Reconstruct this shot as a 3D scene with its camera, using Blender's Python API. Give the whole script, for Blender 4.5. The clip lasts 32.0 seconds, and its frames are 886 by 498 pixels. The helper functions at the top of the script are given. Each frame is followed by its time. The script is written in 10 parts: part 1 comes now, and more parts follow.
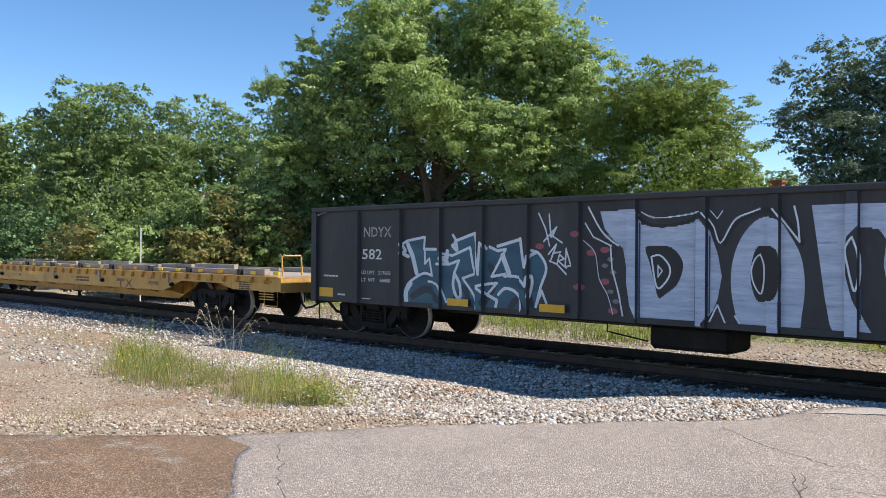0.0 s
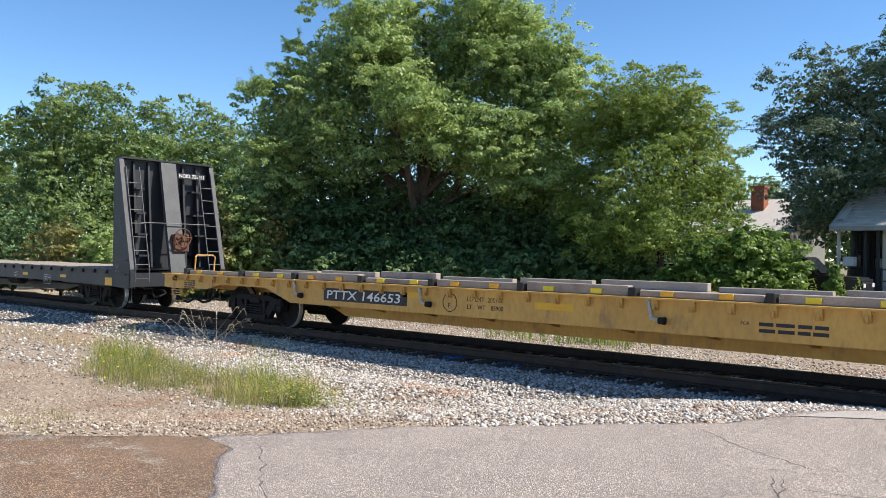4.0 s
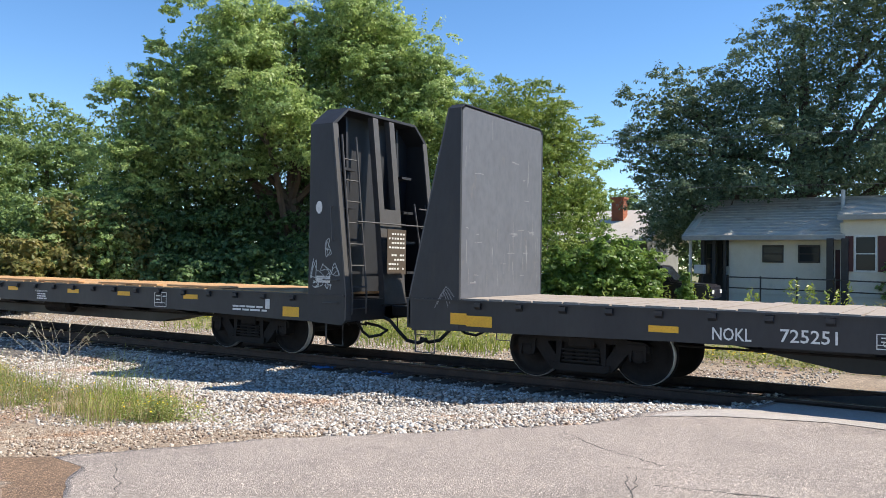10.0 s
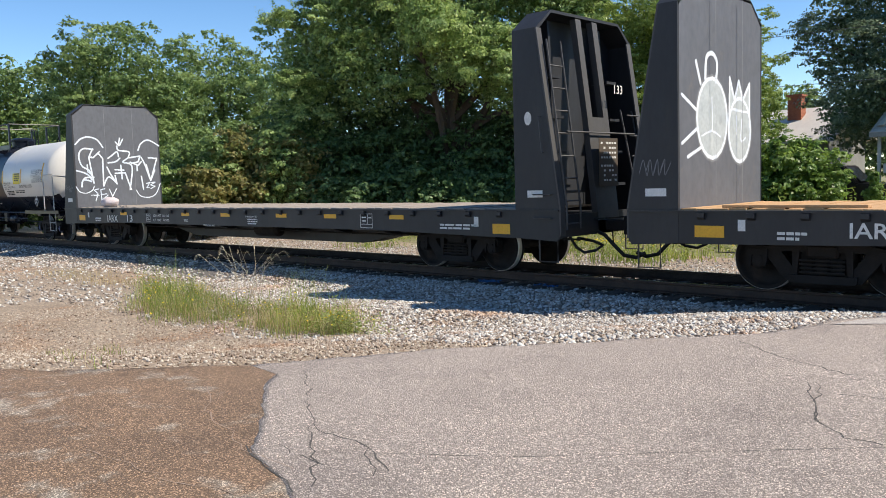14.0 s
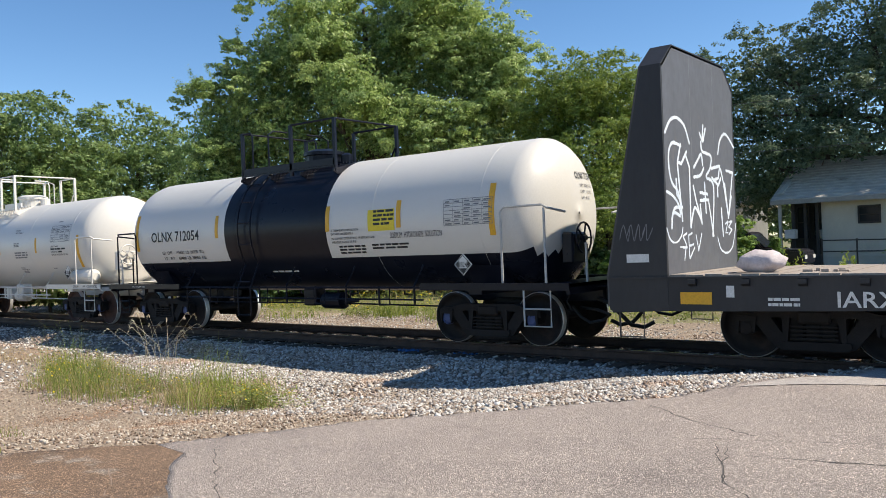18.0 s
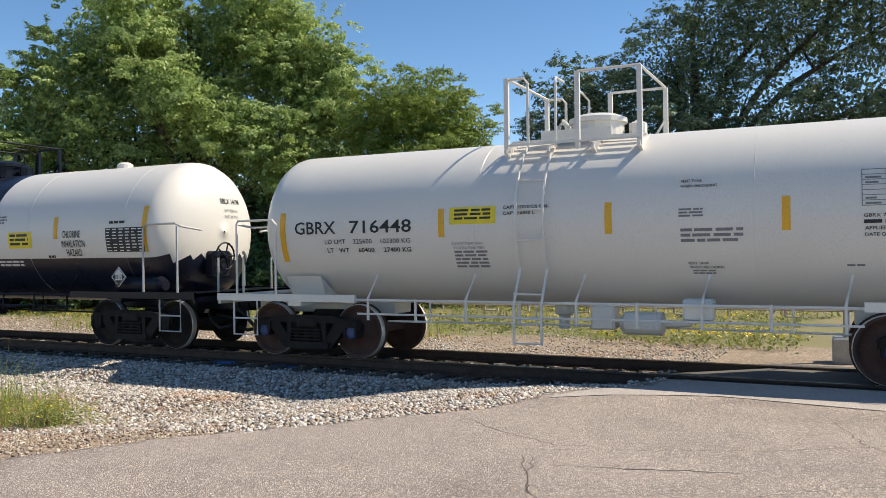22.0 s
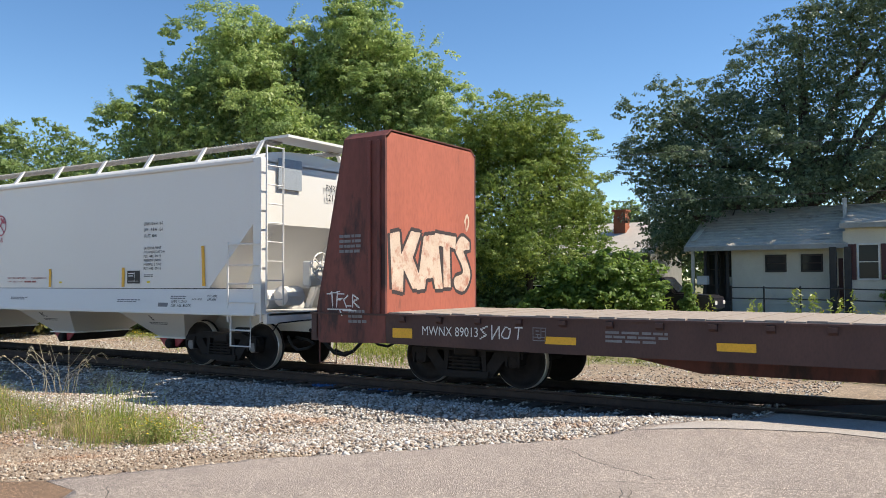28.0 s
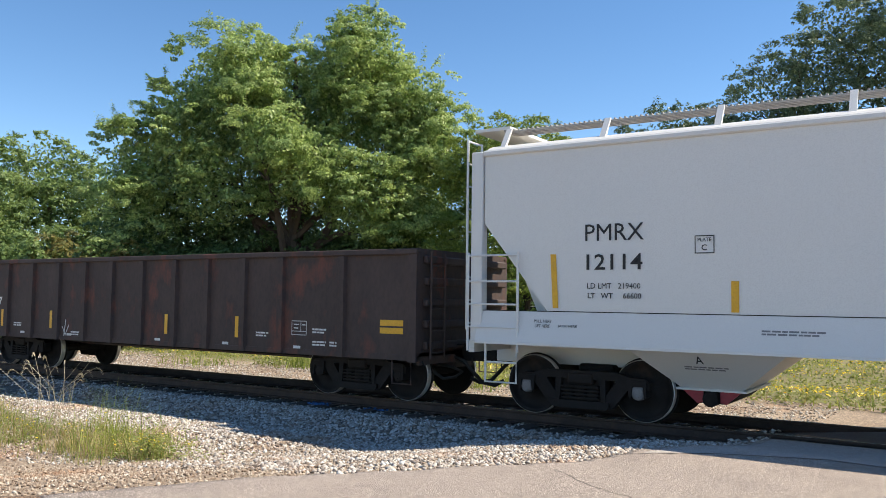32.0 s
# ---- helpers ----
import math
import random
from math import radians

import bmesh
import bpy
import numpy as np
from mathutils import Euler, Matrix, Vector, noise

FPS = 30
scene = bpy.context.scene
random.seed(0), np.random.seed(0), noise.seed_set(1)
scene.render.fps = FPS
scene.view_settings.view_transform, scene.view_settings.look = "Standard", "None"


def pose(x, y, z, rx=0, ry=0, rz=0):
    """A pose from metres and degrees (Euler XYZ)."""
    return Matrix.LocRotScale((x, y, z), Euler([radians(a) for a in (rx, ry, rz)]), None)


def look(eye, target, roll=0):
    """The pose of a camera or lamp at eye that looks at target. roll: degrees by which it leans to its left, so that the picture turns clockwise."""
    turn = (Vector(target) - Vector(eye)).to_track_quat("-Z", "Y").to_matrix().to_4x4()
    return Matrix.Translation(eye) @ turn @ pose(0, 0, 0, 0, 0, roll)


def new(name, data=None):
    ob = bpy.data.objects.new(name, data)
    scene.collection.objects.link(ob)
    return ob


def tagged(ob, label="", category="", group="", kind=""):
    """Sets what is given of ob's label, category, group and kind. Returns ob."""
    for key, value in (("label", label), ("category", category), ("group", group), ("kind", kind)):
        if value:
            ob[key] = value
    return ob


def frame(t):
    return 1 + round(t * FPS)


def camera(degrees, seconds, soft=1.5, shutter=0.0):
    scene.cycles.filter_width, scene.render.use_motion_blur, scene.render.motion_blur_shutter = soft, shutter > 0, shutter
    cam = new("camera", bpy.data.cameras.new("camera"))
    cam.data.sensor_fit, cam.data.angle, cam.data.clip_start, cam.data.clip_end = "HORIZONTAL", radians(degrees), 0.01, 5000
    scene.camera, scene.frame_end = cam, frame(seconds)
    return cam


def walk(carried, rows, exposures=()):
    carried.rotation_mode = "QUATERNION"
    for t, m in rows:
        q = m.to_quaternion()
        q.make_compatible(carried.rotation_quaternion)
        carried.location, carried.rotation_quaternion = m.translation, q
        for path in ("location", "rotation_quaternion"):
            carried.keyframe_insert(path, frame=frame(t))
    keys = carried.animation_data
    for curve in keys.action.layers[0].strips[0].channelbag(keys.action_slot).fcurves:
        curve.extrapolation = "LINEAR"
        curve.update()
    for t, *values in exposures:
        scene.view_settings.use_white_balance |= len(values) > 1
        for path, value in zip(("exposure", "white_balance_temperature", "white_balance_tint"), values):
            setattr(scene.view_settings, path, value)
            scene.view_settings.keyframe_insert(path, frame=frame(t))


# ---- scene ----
cam = camera(56.67, 32.0, soft=0.5)
# seconds, eye, yaw, pitch, lean
PATH = [
    (0.0, -0.113, 0.017, 1.757, 42.398, 0.152, 0.465),
    (0.5, -0.114, 0.013, 1.763, 42.546, 0.526, 1.462),
    (1.0, -0.094, 0.013, 1.767, 42.414, 0.981, 2.021),
    (1.5, -0.097, 0.005, 1.767, 42.305, 1.113, 2.128),
    (2.0, -0.110, 0.008, 1.760, 42.301, 0.880, 2.007),
    (2.5, -0.111, 0.005, 1.749, 42.336, 0.476, 1.755),
    (4.5, -0.085, 0.006, 1.753, 40.918, 0.369, 0.669),
    (5.0, -0.077, 0.009, 1.748, 40.172, 0.482, 0.861),
    (5.5, -0.080, 0.014, 1.745, 38.657, 0.701, 1.267),
    (6.0, -0.054, 0.023, 1.750, 36.069, 1.100, 1.744),
    (6.5, -0.053, 0.075, 1.758, 33.344, 1.269, 1.914),
    (7.0, -0.045, 0.074, 1.756, 31.186, 1.216, 1.774),
    (7.5, -0.031, 0.052, 1.755, 30.184, 0.905, 1.435),
    (8.0, -0.030, 0.047, 1.747, 29.935, 0.523, 1.369),
    (8.5, -0.040, 0.047, 1.743, 30.017, 0.294, 1.653),
    (9.0, -0.029, 0.039, 1.749, 30.298, 0.318, 1.890),
    (9.5, -0.069, 0.044, 1.741, 31.197, 0.617, 1.591),
    (10.0, -0.048, 0.011, 1.752, 32.450, 1.074, 0.818),
    (10.5, -0.039, 0.001, 1.737, 34.385, 1.380, -0.329),
    (11.0, -0.040, -0.030, 1.745, 36.753, 1.177, -1.100),
    (11.5, -0.030, -0.041, 1.742, 39.233, 0.569, -1.314),
    (12.0, -0.057, -0.026, 1.738, 41.794, -1.496, -1.255),
    (12.5, -0.056, -0.047, 1.735, 43.461, -2.630, -1.306),
    (13.0, -0.058, -0.039, 1.731, 43.845, -3.668, -1.301),
    (13.5, -0.056, -0.030, 1.727, 43.718, -4.445, -1.468),
    (14.0, -0.058, -0.033, 1.731, 43.654, -4.749, -1.705),
    (14.5, -0.050, -0.024, 1.732, 43.635, -4.534, -1.973),
    (16.5, -0.024, 0.021, 1.740, 41.497, -2.085, -1.826),
    (17.0, -0.012, 0.023, 1.731, 40.364, -1.540, -1.809),
    (17.5, -0.003, 0.025, 1.734, 39.173, -0.895, -1.881),
    (18.0, 0.009, 0.010, 1.742, 38.131, -0.173, -2.190),
    (18.5, 0.029, 0.017, 1.747, 37.593, 0.586, -2.561),
    (19.0, 0.017, 0.042, 1.757, 37.669, 1.340, -2.765),
    (19.5, 0.002, 0.035, 1.755, 37.460, 1.694, -2.870),
    (20.0, 0.006, 0.042, 1.750, 36.108, 1.600, -2.325),
    (20.5, 0.010, 0.072, 1.763, 30.595, 1.101, -1.068),
    (21.0, 0.039, 0.084, 1.761, 24.722, 0.572, 0.279),
    (21.5, 0.054, 0.059, 1.756, 24.127, 0.393, 0.536),
    (22.0, 0.047, 0.076, 1.749, 26.076, 0.323, -0.644),
    (22.5, 0.075, 0.076, 1.773, 28.007, 0.948, -2.235),
    (23.0, 0.061, 0.085, 1.769, 29.573, 1.270, -3.344),
    (23.5, 0.068, 0.083, 1.771, 30.622, 1.348, -3.906),
    (24.0, 0.063, 0.065, 1.764, 31.387, 1.142, -3.981),
    (24.5, 0.054, 0.079, 1.753, 31.843, 0.712, -3.849),
    (25.0, 0.062, 0.072, 1.755, 31.804, 0.354, -3.472),
    (25.5, 0.062, 0.062, 1.759, 31.817, 0.363, -2.973),
    (26.0, 0.058, 0.085, 1.756, 31.913, 0.706, -2.271),
    (26.5, 0.032, 0.089, 1.761, 32.536, 1.295, -1.595),
    (28.5, 0.053, 0.078, 1.751, 33.104, 2.358, 0.279),
    (29.0, 0.051, 0.045, 1.757, 34.235, 2.650, 0.570),
    (29.5, 0.022, 0.081, 1.756, 35.223, 2.753, 0.627),
    (30.0, 0.025, 0.067, 1.744, 35.515, 3.032, 0.794),
    (30.5, 0.072, 0.055, 1.772, 35.080, 3.109, 0.796),
    (31.0, 0.049, 0.073, 1.759, 34.136, 3.141, 0.724),
    (31.5, 0.063, 0.064, 1.758, 33.281, 3.281, 0.696),
    (32.0, 0.073, 0.059, 1.766, 32.663, 3.506, 0.690),
]
# seconds, stops, kelvin, tint: the picture darkens a little and warms as the white tank cars pass
EXPOSURES = [
    (0.0, 0.78, 6550, 10), (3.0, 0.82, 6550, 10), (8.0, 0.92, 6500, 10), (10.5, 0.93, 6500, 10), (12.0, 0.70, 6600, 10), (14.5, 0.70, 6650, 10),
    (17.0, 0.66, 6750, 10), (20.0, 0.62, 6950, 10), (22.0, 0.62, 7100, 10), (24.0, 0.74, 7150, 10), (26.0, 0.85, 6950, 10), (29.0, 0.72, 6950, 10), (32.0, 0.88, 7000, 10),
]
walk(cam, [(t, Matrix.Translation((x, y, z)) @ pose(0, 0, 0, 0, 0, yaw) @ pose(0, 0, 0, 90 + pitch) @ pose(0, 0, 0, 0, 0, lean)) for t, x, y, z, yaw, pitch, lean in PATH], EXPOSURES)

# the track runs along x; its rails' top is z = 0
YC = 12.7
# how far the train has come, every half second
RUN = [
    0.00, 2.55, 5.29, 8.03, 10.77, 13.66, 16.31, 18.96, 21.63, 24.32, 27.12, 29.92, 32.75,
    35.53, 38.32, 41.11, 43.86, 46.68, 49.46, 52.44, 55.04, 57.81, 60.61, 63.45, 66.44, 69.04,
    71.84, 74.66, 77.55, 80.29, 83.10, 85.92, 88.73, 91.55, 94.37, 97.24, 100.09, 102.96, 106.10,
    108.84, 111.70, 114.46, 117.50, 120.40, 123.32, 126.23, 129.15, 132.09, 135.04, 137.94, 140.84, 143.79,
    146.70, 149.63, 152.57, 155.52, 158.46, 161.41, 164.35, 167.28, 170.20, 173.17, 176.36, 179.13, 182.10,
]

# ---- light ----
SUN_TO = Vector((0.74, 0.45, 1.0)).normalized()
world = bpy.data.worlds.new("world")
scene.world = world
world.use_nodes = True
wn = world.node_tree.nodes
sky = wn.new("ShaderNodeTexSky")
sky.sky_type = "NISHITA"
sky.sun_disc = False
sky.sun_elevation = math.asin(SUN_TO.z)
sky.sun_rotation = math.atan2(SUN_TO.x, SUN_TO.y)
sky.air_density, sky.dust_density, sky.ozone_density = 0.70, 0.0, 0.4
deep = wn.new("ShaderNodeHueSaturation")
deep.inputs["Saturation"].default_value = 1.24
world.node_tree.links.new(sky.outputs["Color"], deep.inputs["Color"])
world.node_tree.links.new(deep.outputs["Color"], wn["Background"].inputs["Color"])
wn["Background"].inputs["Strength"].default_value = 0.118
sun = new("sun", bpy.data.lights.new("sun", "SUN"))
sun.data.energy, sun.data.angle, sun.data.color = 4.2, radians(0.53), (1.0, 0.925, 0.80)
sun.matrix_world = look((0, 0, 60), Vector((0, 0, 60)) - SUN_TO)

# ---- materials ----
MATS = {}


def mat(name, a, b=None, scale=3.0, rough=0.6, metal=0.0, bump=0.15, fine=40.0, stain=None, stain_at=0.55, stain_scale=1.2, stretch=(1, 1, 1), island=0.0, spec=0.5, grit=None):
    """A surface of two tones at a coarse and a fine scale, with stains of a third colour and a fine relief."""
    if name in MATS:
        return MATS[name]
    m = bpy.data.materials.new(name)
    m.use_nodes = True
    t = m.node_tree
    n, l = t.nodes, t.links
    bsdf = n["Principled BSDF"]
    co = n.new("ShaderNodeTexCoord")
    mp = n.new("ShaderNodeMapping")
    mp.inputs["Scale"].default_value = stretch
    l.new(co.outputs["Object"], mp.inputs["Vector"])
    b = b or tuple(c * 0.75 for c in a)

    def nz(s, d=5.0, r=0.6):
        x = n.new("ShaderNodeTexNoise")
        x.inputs["Scale"].default_value, x.inputs["Detail"].default_value, x.inputs["Roughness"].default_value = s, d, r
        l.new(mp.outputs["Vector"], x.inputs["Vector"])
        return x

    def ramp(src, lo, hi):
        r = n.new("ShaderNodeMapRange")
        r.inputs["From Min"].default_value, r.inputs["From Max"].default_value = lo, hi
        l.new(src, r.inputs["Value"])
        return r.outputs["Result"]

    def mix(f, x, y):
        k = n.new("ShaderNodeMix")
        k.data_type = "RGBA"
        l.new(f, k.inputs["Factor"])
        for s, v in (("A", x), ("B", y)):
            s = [i for i in k.inputs if i.name == s and i.type == "RGBA"][0]
            if isinstance(v, tuple):
                s.default_value = (*v[:3], 1)
            else:
                l.new(v, s)
        return [o for o in k.outputs if o.type == "RGBA"][0]

    big, small = nz(scale), nz(fine, 3.0)
    c = mix(ramp(big.outputs["Fac"], 0.3, 0.7), a, b)
    dark = tuple(x * 0.72 for x in b)
    fm = n.new("ShaderNodeMath")
    fm.operation = "MULTIPLY"
    fm.inputs[1].default_value = 0.55
    l.new(ramp(small.outputs["Fac"], 0.42, 0.75), fm.inputs[0])
    c = mix(fm.outputs[0], c, dark)
    if stain:
        st = nz(stain_scale, 8.0, 0.65)
        c = mix(ramp(st.outputs["Fac"], stain_at, stain_at + 0.13), c, stain)
    if island:
        g = n.new("ShaderNodeNewGeometry")
        hv = n.new("ShaderNodeHueSaturation")
        l.new(ramp(g.outputs["Random Per Island"], 0.0, 1.0), hv.inputs["Value"])
        hv.inputs["Value"].default_value = 1
        r = [x for x in n if x.type == "MAP_RANGE"][-1]
        r.inputs["To Min"].default_value, r.inputs["To Max"].default_value = 1 - island, 1 + island
        l.new(c, hv.inputs["Color"])
        c = hv.outputs["Color"]
    if grit:
        vo = n.new("ShaderNodeTexVoronoi")
        vo.inputs["Scale"].default_value = grit[1]
        l.new(mp.outputs["Vector"], vo.inputs["Vector"])
        sv = n.new("ShaderNodeSeparateColor")
        l.new(vo.outputs["Color"], sv.inputs["Color"])
        hg = n.new("ShaderNodeHueSaturation")
        pw = n.new("ShaderNodeMath")
        pw.operation = "POWER"
        pw.inputs[1].default_value = 4.0
        l.new(sv.outputs["Red"], pw.inputs[0])
        gv = ramp(pw.outputs[0], 0.0, 1.0)
        gr = [x for x in n if x.type == "MAP_RANGE"][-1]
        gr.inputs["To Min"].default_value, gr.inputs["To Max"].default_value = 1 - grit[0] * 0.4, 1 + grit[0] * 2.2
        l.new(gv, hg.inputs["Value"])
        l.new(c, hg.inputs["Color"])
        c = hg.outputs["Color"]
    l.new(c, bsdf.inputs["Base Color"])
    rr = n.new("ShaderNodeMapRange")
    rr.inputs["To Min"].default_value, rr.inputs["To Max"].default_value = max(0.03, rough - 0.12), min(1.0, rough + 0.12)
    l.new(big.outputs["Fac"], rr.inputs["Value"])
    l.new(rr.outputs["Result"], bsdf.inputs["Roughness"])
    bsdf.inputs["Metallic"].default_value = metal
    bsdf.inputs["Specular IOR Level"].default_value = spec
    if bump:
        bp = n.new("ShaderNodeBump")
        bp.inputs["Strength"].default_value, bp.inputs["Distance"].default_value = bump, 0.02
        l.new(small.outputs["Fac"], bp.inputs["Height"])
        l.new(bp.outputs["Normal"], bsdf.inputs["Normal"])
    MATS[name] = m
    return m


def leaf_mat(name, a, b, glow=0.45, patch=0.22):
    """Leaves: two greens by leaf, sprays of fresher and duller tone, and part of the light let through."""
    if name in MATS:
        return MATS[name]
    m = bpy.data.materials.new(name)
    m.use_nodes = True
    n, l = m.node_tree.nodes, m.node_tree.links
    bsdf, out = n["Principled BSDF"], n["Material Output"]
    g = n.new("ShaderNodeNewGeometry")
    cr = n.new("ShaderNodeValToRGB")
    cr.color_ramp.elements[0].color, cr.color_ramp.elements[1].color = (*a, 1), (*b, 1)
    l.new(g.outputs["Random Per Island"], cr.inputs["Fac"])
    co = n.new("ShaderNodeTexCoord")
    nz = n.new("ShaderNodeTexNoise")
    nz.inputs["Scale"].default_value, nz.inputs["Detail"].default_value = 0.45, 3.0
    l.new(co.outputs["Object"], nz.inputs["Vector"])
    tone = n.new("ShaderNodeHueSaturation")
    for sock, lo, hi in (("Value", 1 - patch, 1 + patch), ("Hue", 0.515, 0.485)):
        r = n.new("ShaderNodeMapRange")
        r.inputs["From Min"].default_value, r.inputs["From Max"].default_value = 0.3, 0.7
        r.inputs["To Min"].default_value, r.inputs["To Max"].default_value = lo, hi
        l.new(nz.outputs["Fac"], r.inputs["Value"])
        l.new(r.outputs["Result"], tone.inputs[sock])
    l.new(cr.outputs["Color"], tone.inputs["Color"])
    l.new(tone.outputs["Color"], bsdf.inputs["Base Color"])
    bsdf.inputs["Roughness"].default_value = 0.45
    bsdf.inputs["Specular IOR Level"].default_value = 0.4
    tr = n.new("ShaderNodeBsdfTranslucent")
    hv = n.new("ShaderNodeHueSaturation")
    hv.inputs["Value"].default_value = 1.35
    hv.inputs["Hue"].default_value = 0.492
    l.new(tone.outputs["Color"], hv.inputs["Color"])
    l.new(hv.outputs["Color"], tr.inputs["Color"])
    mx = n.new("ShaderNodeMixShader")
    mx.inputs["Fac"].default_value = glow
    l.new(bsdf.outputs[0], mx.inputs[1])
    l.new(tr.outputs[0], mx.inputs[2])
    l.new(mx.outputs[0], out.inputs["Surface"])
    MATS[name] = m
    return m


def glass_mat():
    if "window_glass" in MATS:
        return MATS["window_glass"]
    m = bpy.data.materials.new("window_glass")
    m.use_nodes = True
    b = m.node_tree.nodes["Principled BSDF"]
    b.inputs["Base Color"].default_value = (0.02, 0.025, 0.03, 1)
    b.inputs["Roughness"].default_value = 0.06
    b.inputs["Specular IOR Level"].default_value = 0.12
    MATS["window_glass"] = m
    return m


# ---- shape helpers ----
def link(name, me, m, parent=None, label="", loc=None):
    ob = new(name, me)
    if m and not me.materials:
        me.materials.append(m)
    if parent:
        ob.parent = parent
    if loc:
        ob.location = loc
    if label:
        ob["label"] = label
    return ob


def part(name, bm, m, parent, label="", loc=None, smooth=False):
    """One mesh object under a thing or a part."""
    me = bpy.data.meshes.new(name)
    bm.to_mesh(me)
    bm.free()
    if smooth:
        me.shade_smooth()
    return link(name, me, m, parent, label, loc)


def raw(name, v, f, m, parent=None, label="", loc=None):
    me = bpy.data.meshes.new(name)
    me.from_pydata(v, [], f)
    me.update()
    return link(name, me, m, parent, label, loc)


def box(bm, x0, x1, y0, y1, z0, z1, bevel=0.0):
    vs = [bm.verts.new((x, y, z)) for x in (x0, x1) for y in (y0, y1) for z in (z0, z1)]
    fs = [bm.faces.new([vs[i] for i in q]) for q in ((0, 1, 3, 2), (4, 6, 7, 5), (0, 4, 5, 1), (2, 3, 7, 6), (0, 2, 6, 4), (1, 5, 7, 3))]
    if bevel:
        es = {e for f in fs for e in f.edges}
        bmesh.ops.bevel(bm, geom=list(es), offset=bevel, segments=1, affect="EDGES")
    return bm


def B(x0, x1, y0, y1, z0, z1, bevel=0.0):
    return box(bmesh.new(), x0, x1, y0, y1, z0, z1, bevel)


def prism(bm, outline, lo, hi, axis="y"):
    """An outline (pairs) drawn out along an axis: y takes (x, z), x takes (y, z), z takes (x, y)."""
    def at(p, d):
        return {"y": (p[0], d, p[1]), "x": (d, p[0], p[1]), "z": (p[0], p[1], d)}[axis]
    a, b = [bm.verts.new(at(p, lo)) for p in outline], [bm.verts.new(at(p, hi)) for p in outline]
    k = len(outline)
    bm.faces.new(a[::-1]), bm.faces.new(b)
    for i in range(k):
        bm.faces.new((a[i], a[(i + 1) % k], b[(i + 1) % k], b[i]))
    bmesh.ops.recalc_face_normals(bm, faces=bm.faces)
    return bm


def tube(bm, pts, r, sides=6, closed=False):
    """A round bar along points, with capped ends."""
    pts = [Vector(p) for p in pts]
    k = len(pts)
    rings = []
    up = Vector((0.03, 0.05, 1))
    for i, p in enumerate(pts):
        d = (pts[(i + 1) % k] - pts[i - 1]) if closed else (pts[min(i + 1, k - 1)] - pts[max(i - 1, 0)])
        d.normalize()
        u = d.cross(up if abs(d.dot(up.normalized())) < 0.95 else Vector((1, 0.02, 0))).normalized()
        w = d.cross(u)
        rr = r[i] if isinstance(r, (list, tuple)) else r
        rings.append([bm.verts.new(p + (u * math.cos(a) + w * math.sin(a)) * rr) for a in (2 * math.pi * j / sides for j in range(sides))])
    for i in range(k if closed else k - 1):
        a, b = rings[i], rings[(i + 1) % k]
        for j in range(sides):
            bm.faces.new((a[j], a[(j + 1) % sides], b[(j + 1) % sides], b[j]))
    if not closed:
        bm.faces.new(rings[0][::-1]), bm.faces.new(rings[-1])
    return bm


def lathe(bm, profile, sides=24, axis="y", centre=(0, 0, 0)):
    """A profile of (radius, along) turned about an axis."""
    c = Vector(centre)
    rings = []
    for r, d in profile:
        ring = []
        for j in range(sides):
            a = 2 * math.pi * j / sides
            p = {"y": (r * math.cos(a), d, r * math.sin(a)), "x": (d, r * math.cos(a), r * math.sin(a)), "z": (r * math.cos(a), r * math.sin(a), d)}[axis]
            ring.append(bm.verts.new(c + Vector(p)))
        rings.append(ring)
    for a, b in zip(rings, rings[1:]):
        for j in range(sides):
            bm.faces.new((a[j], a[(j + 1) % sides], b[(j + 1) % sides], b[j]))
    bm.faces.new(rings[0][::-1]), bm.faces.new(rings[-1])
    bmesh.ops.recalc_face_normals(bm, faces=bm.faces)
    return bm


def thing(name, label, category, loc=(0, 0, 0), group="", kind=""):
    ob = new(name)
    ob.location = loc
    return tagged(ob, label, category, group, kind)


def smooth(a, b, x):
    t = max(0.0, min(1.0, (x - a) / (b - a)))
    return t * t * (3 - 2 * t)

# ---- ground, road and track ----
# the road's edge on the gravel side, from behind the camera to past the track
EDGE = [(-40.0, -9.0), (-20.0, -2.5), (-12.0, 0.4), (-9.4, 1.6), (-7.63, 2.66), (-6.3, 4.02), (-5.54, 5.33), (-4.56, 6.65), (-3.46, 7.99), (-3.15, 8.95), (-2.8, 10.1), (-2.3, 10.9), (-2.2, 11.9), (-2.2, 15.0), (-2.0, 17.0), (-0.5, 40.0)]


def edge_x(y):
    for (xa, ya), (xb, yb) in zip(EDGE, EDGE[1:]):
        if y <= yb:
            return xa + (xb - xa) * max(0.0, (y - ya) / (yb - ya))
    return EDGE[-1][0]


def road_z(y):
    if y < YC:
        return 0.17 - 0.05 * smooth(2, 7, y) - 0.03 * smooth(7, 9.5, y) - 0.09 * smooth(9.3, 11.0, y)
    return -0.12 * smooth(14.5, 19, y)


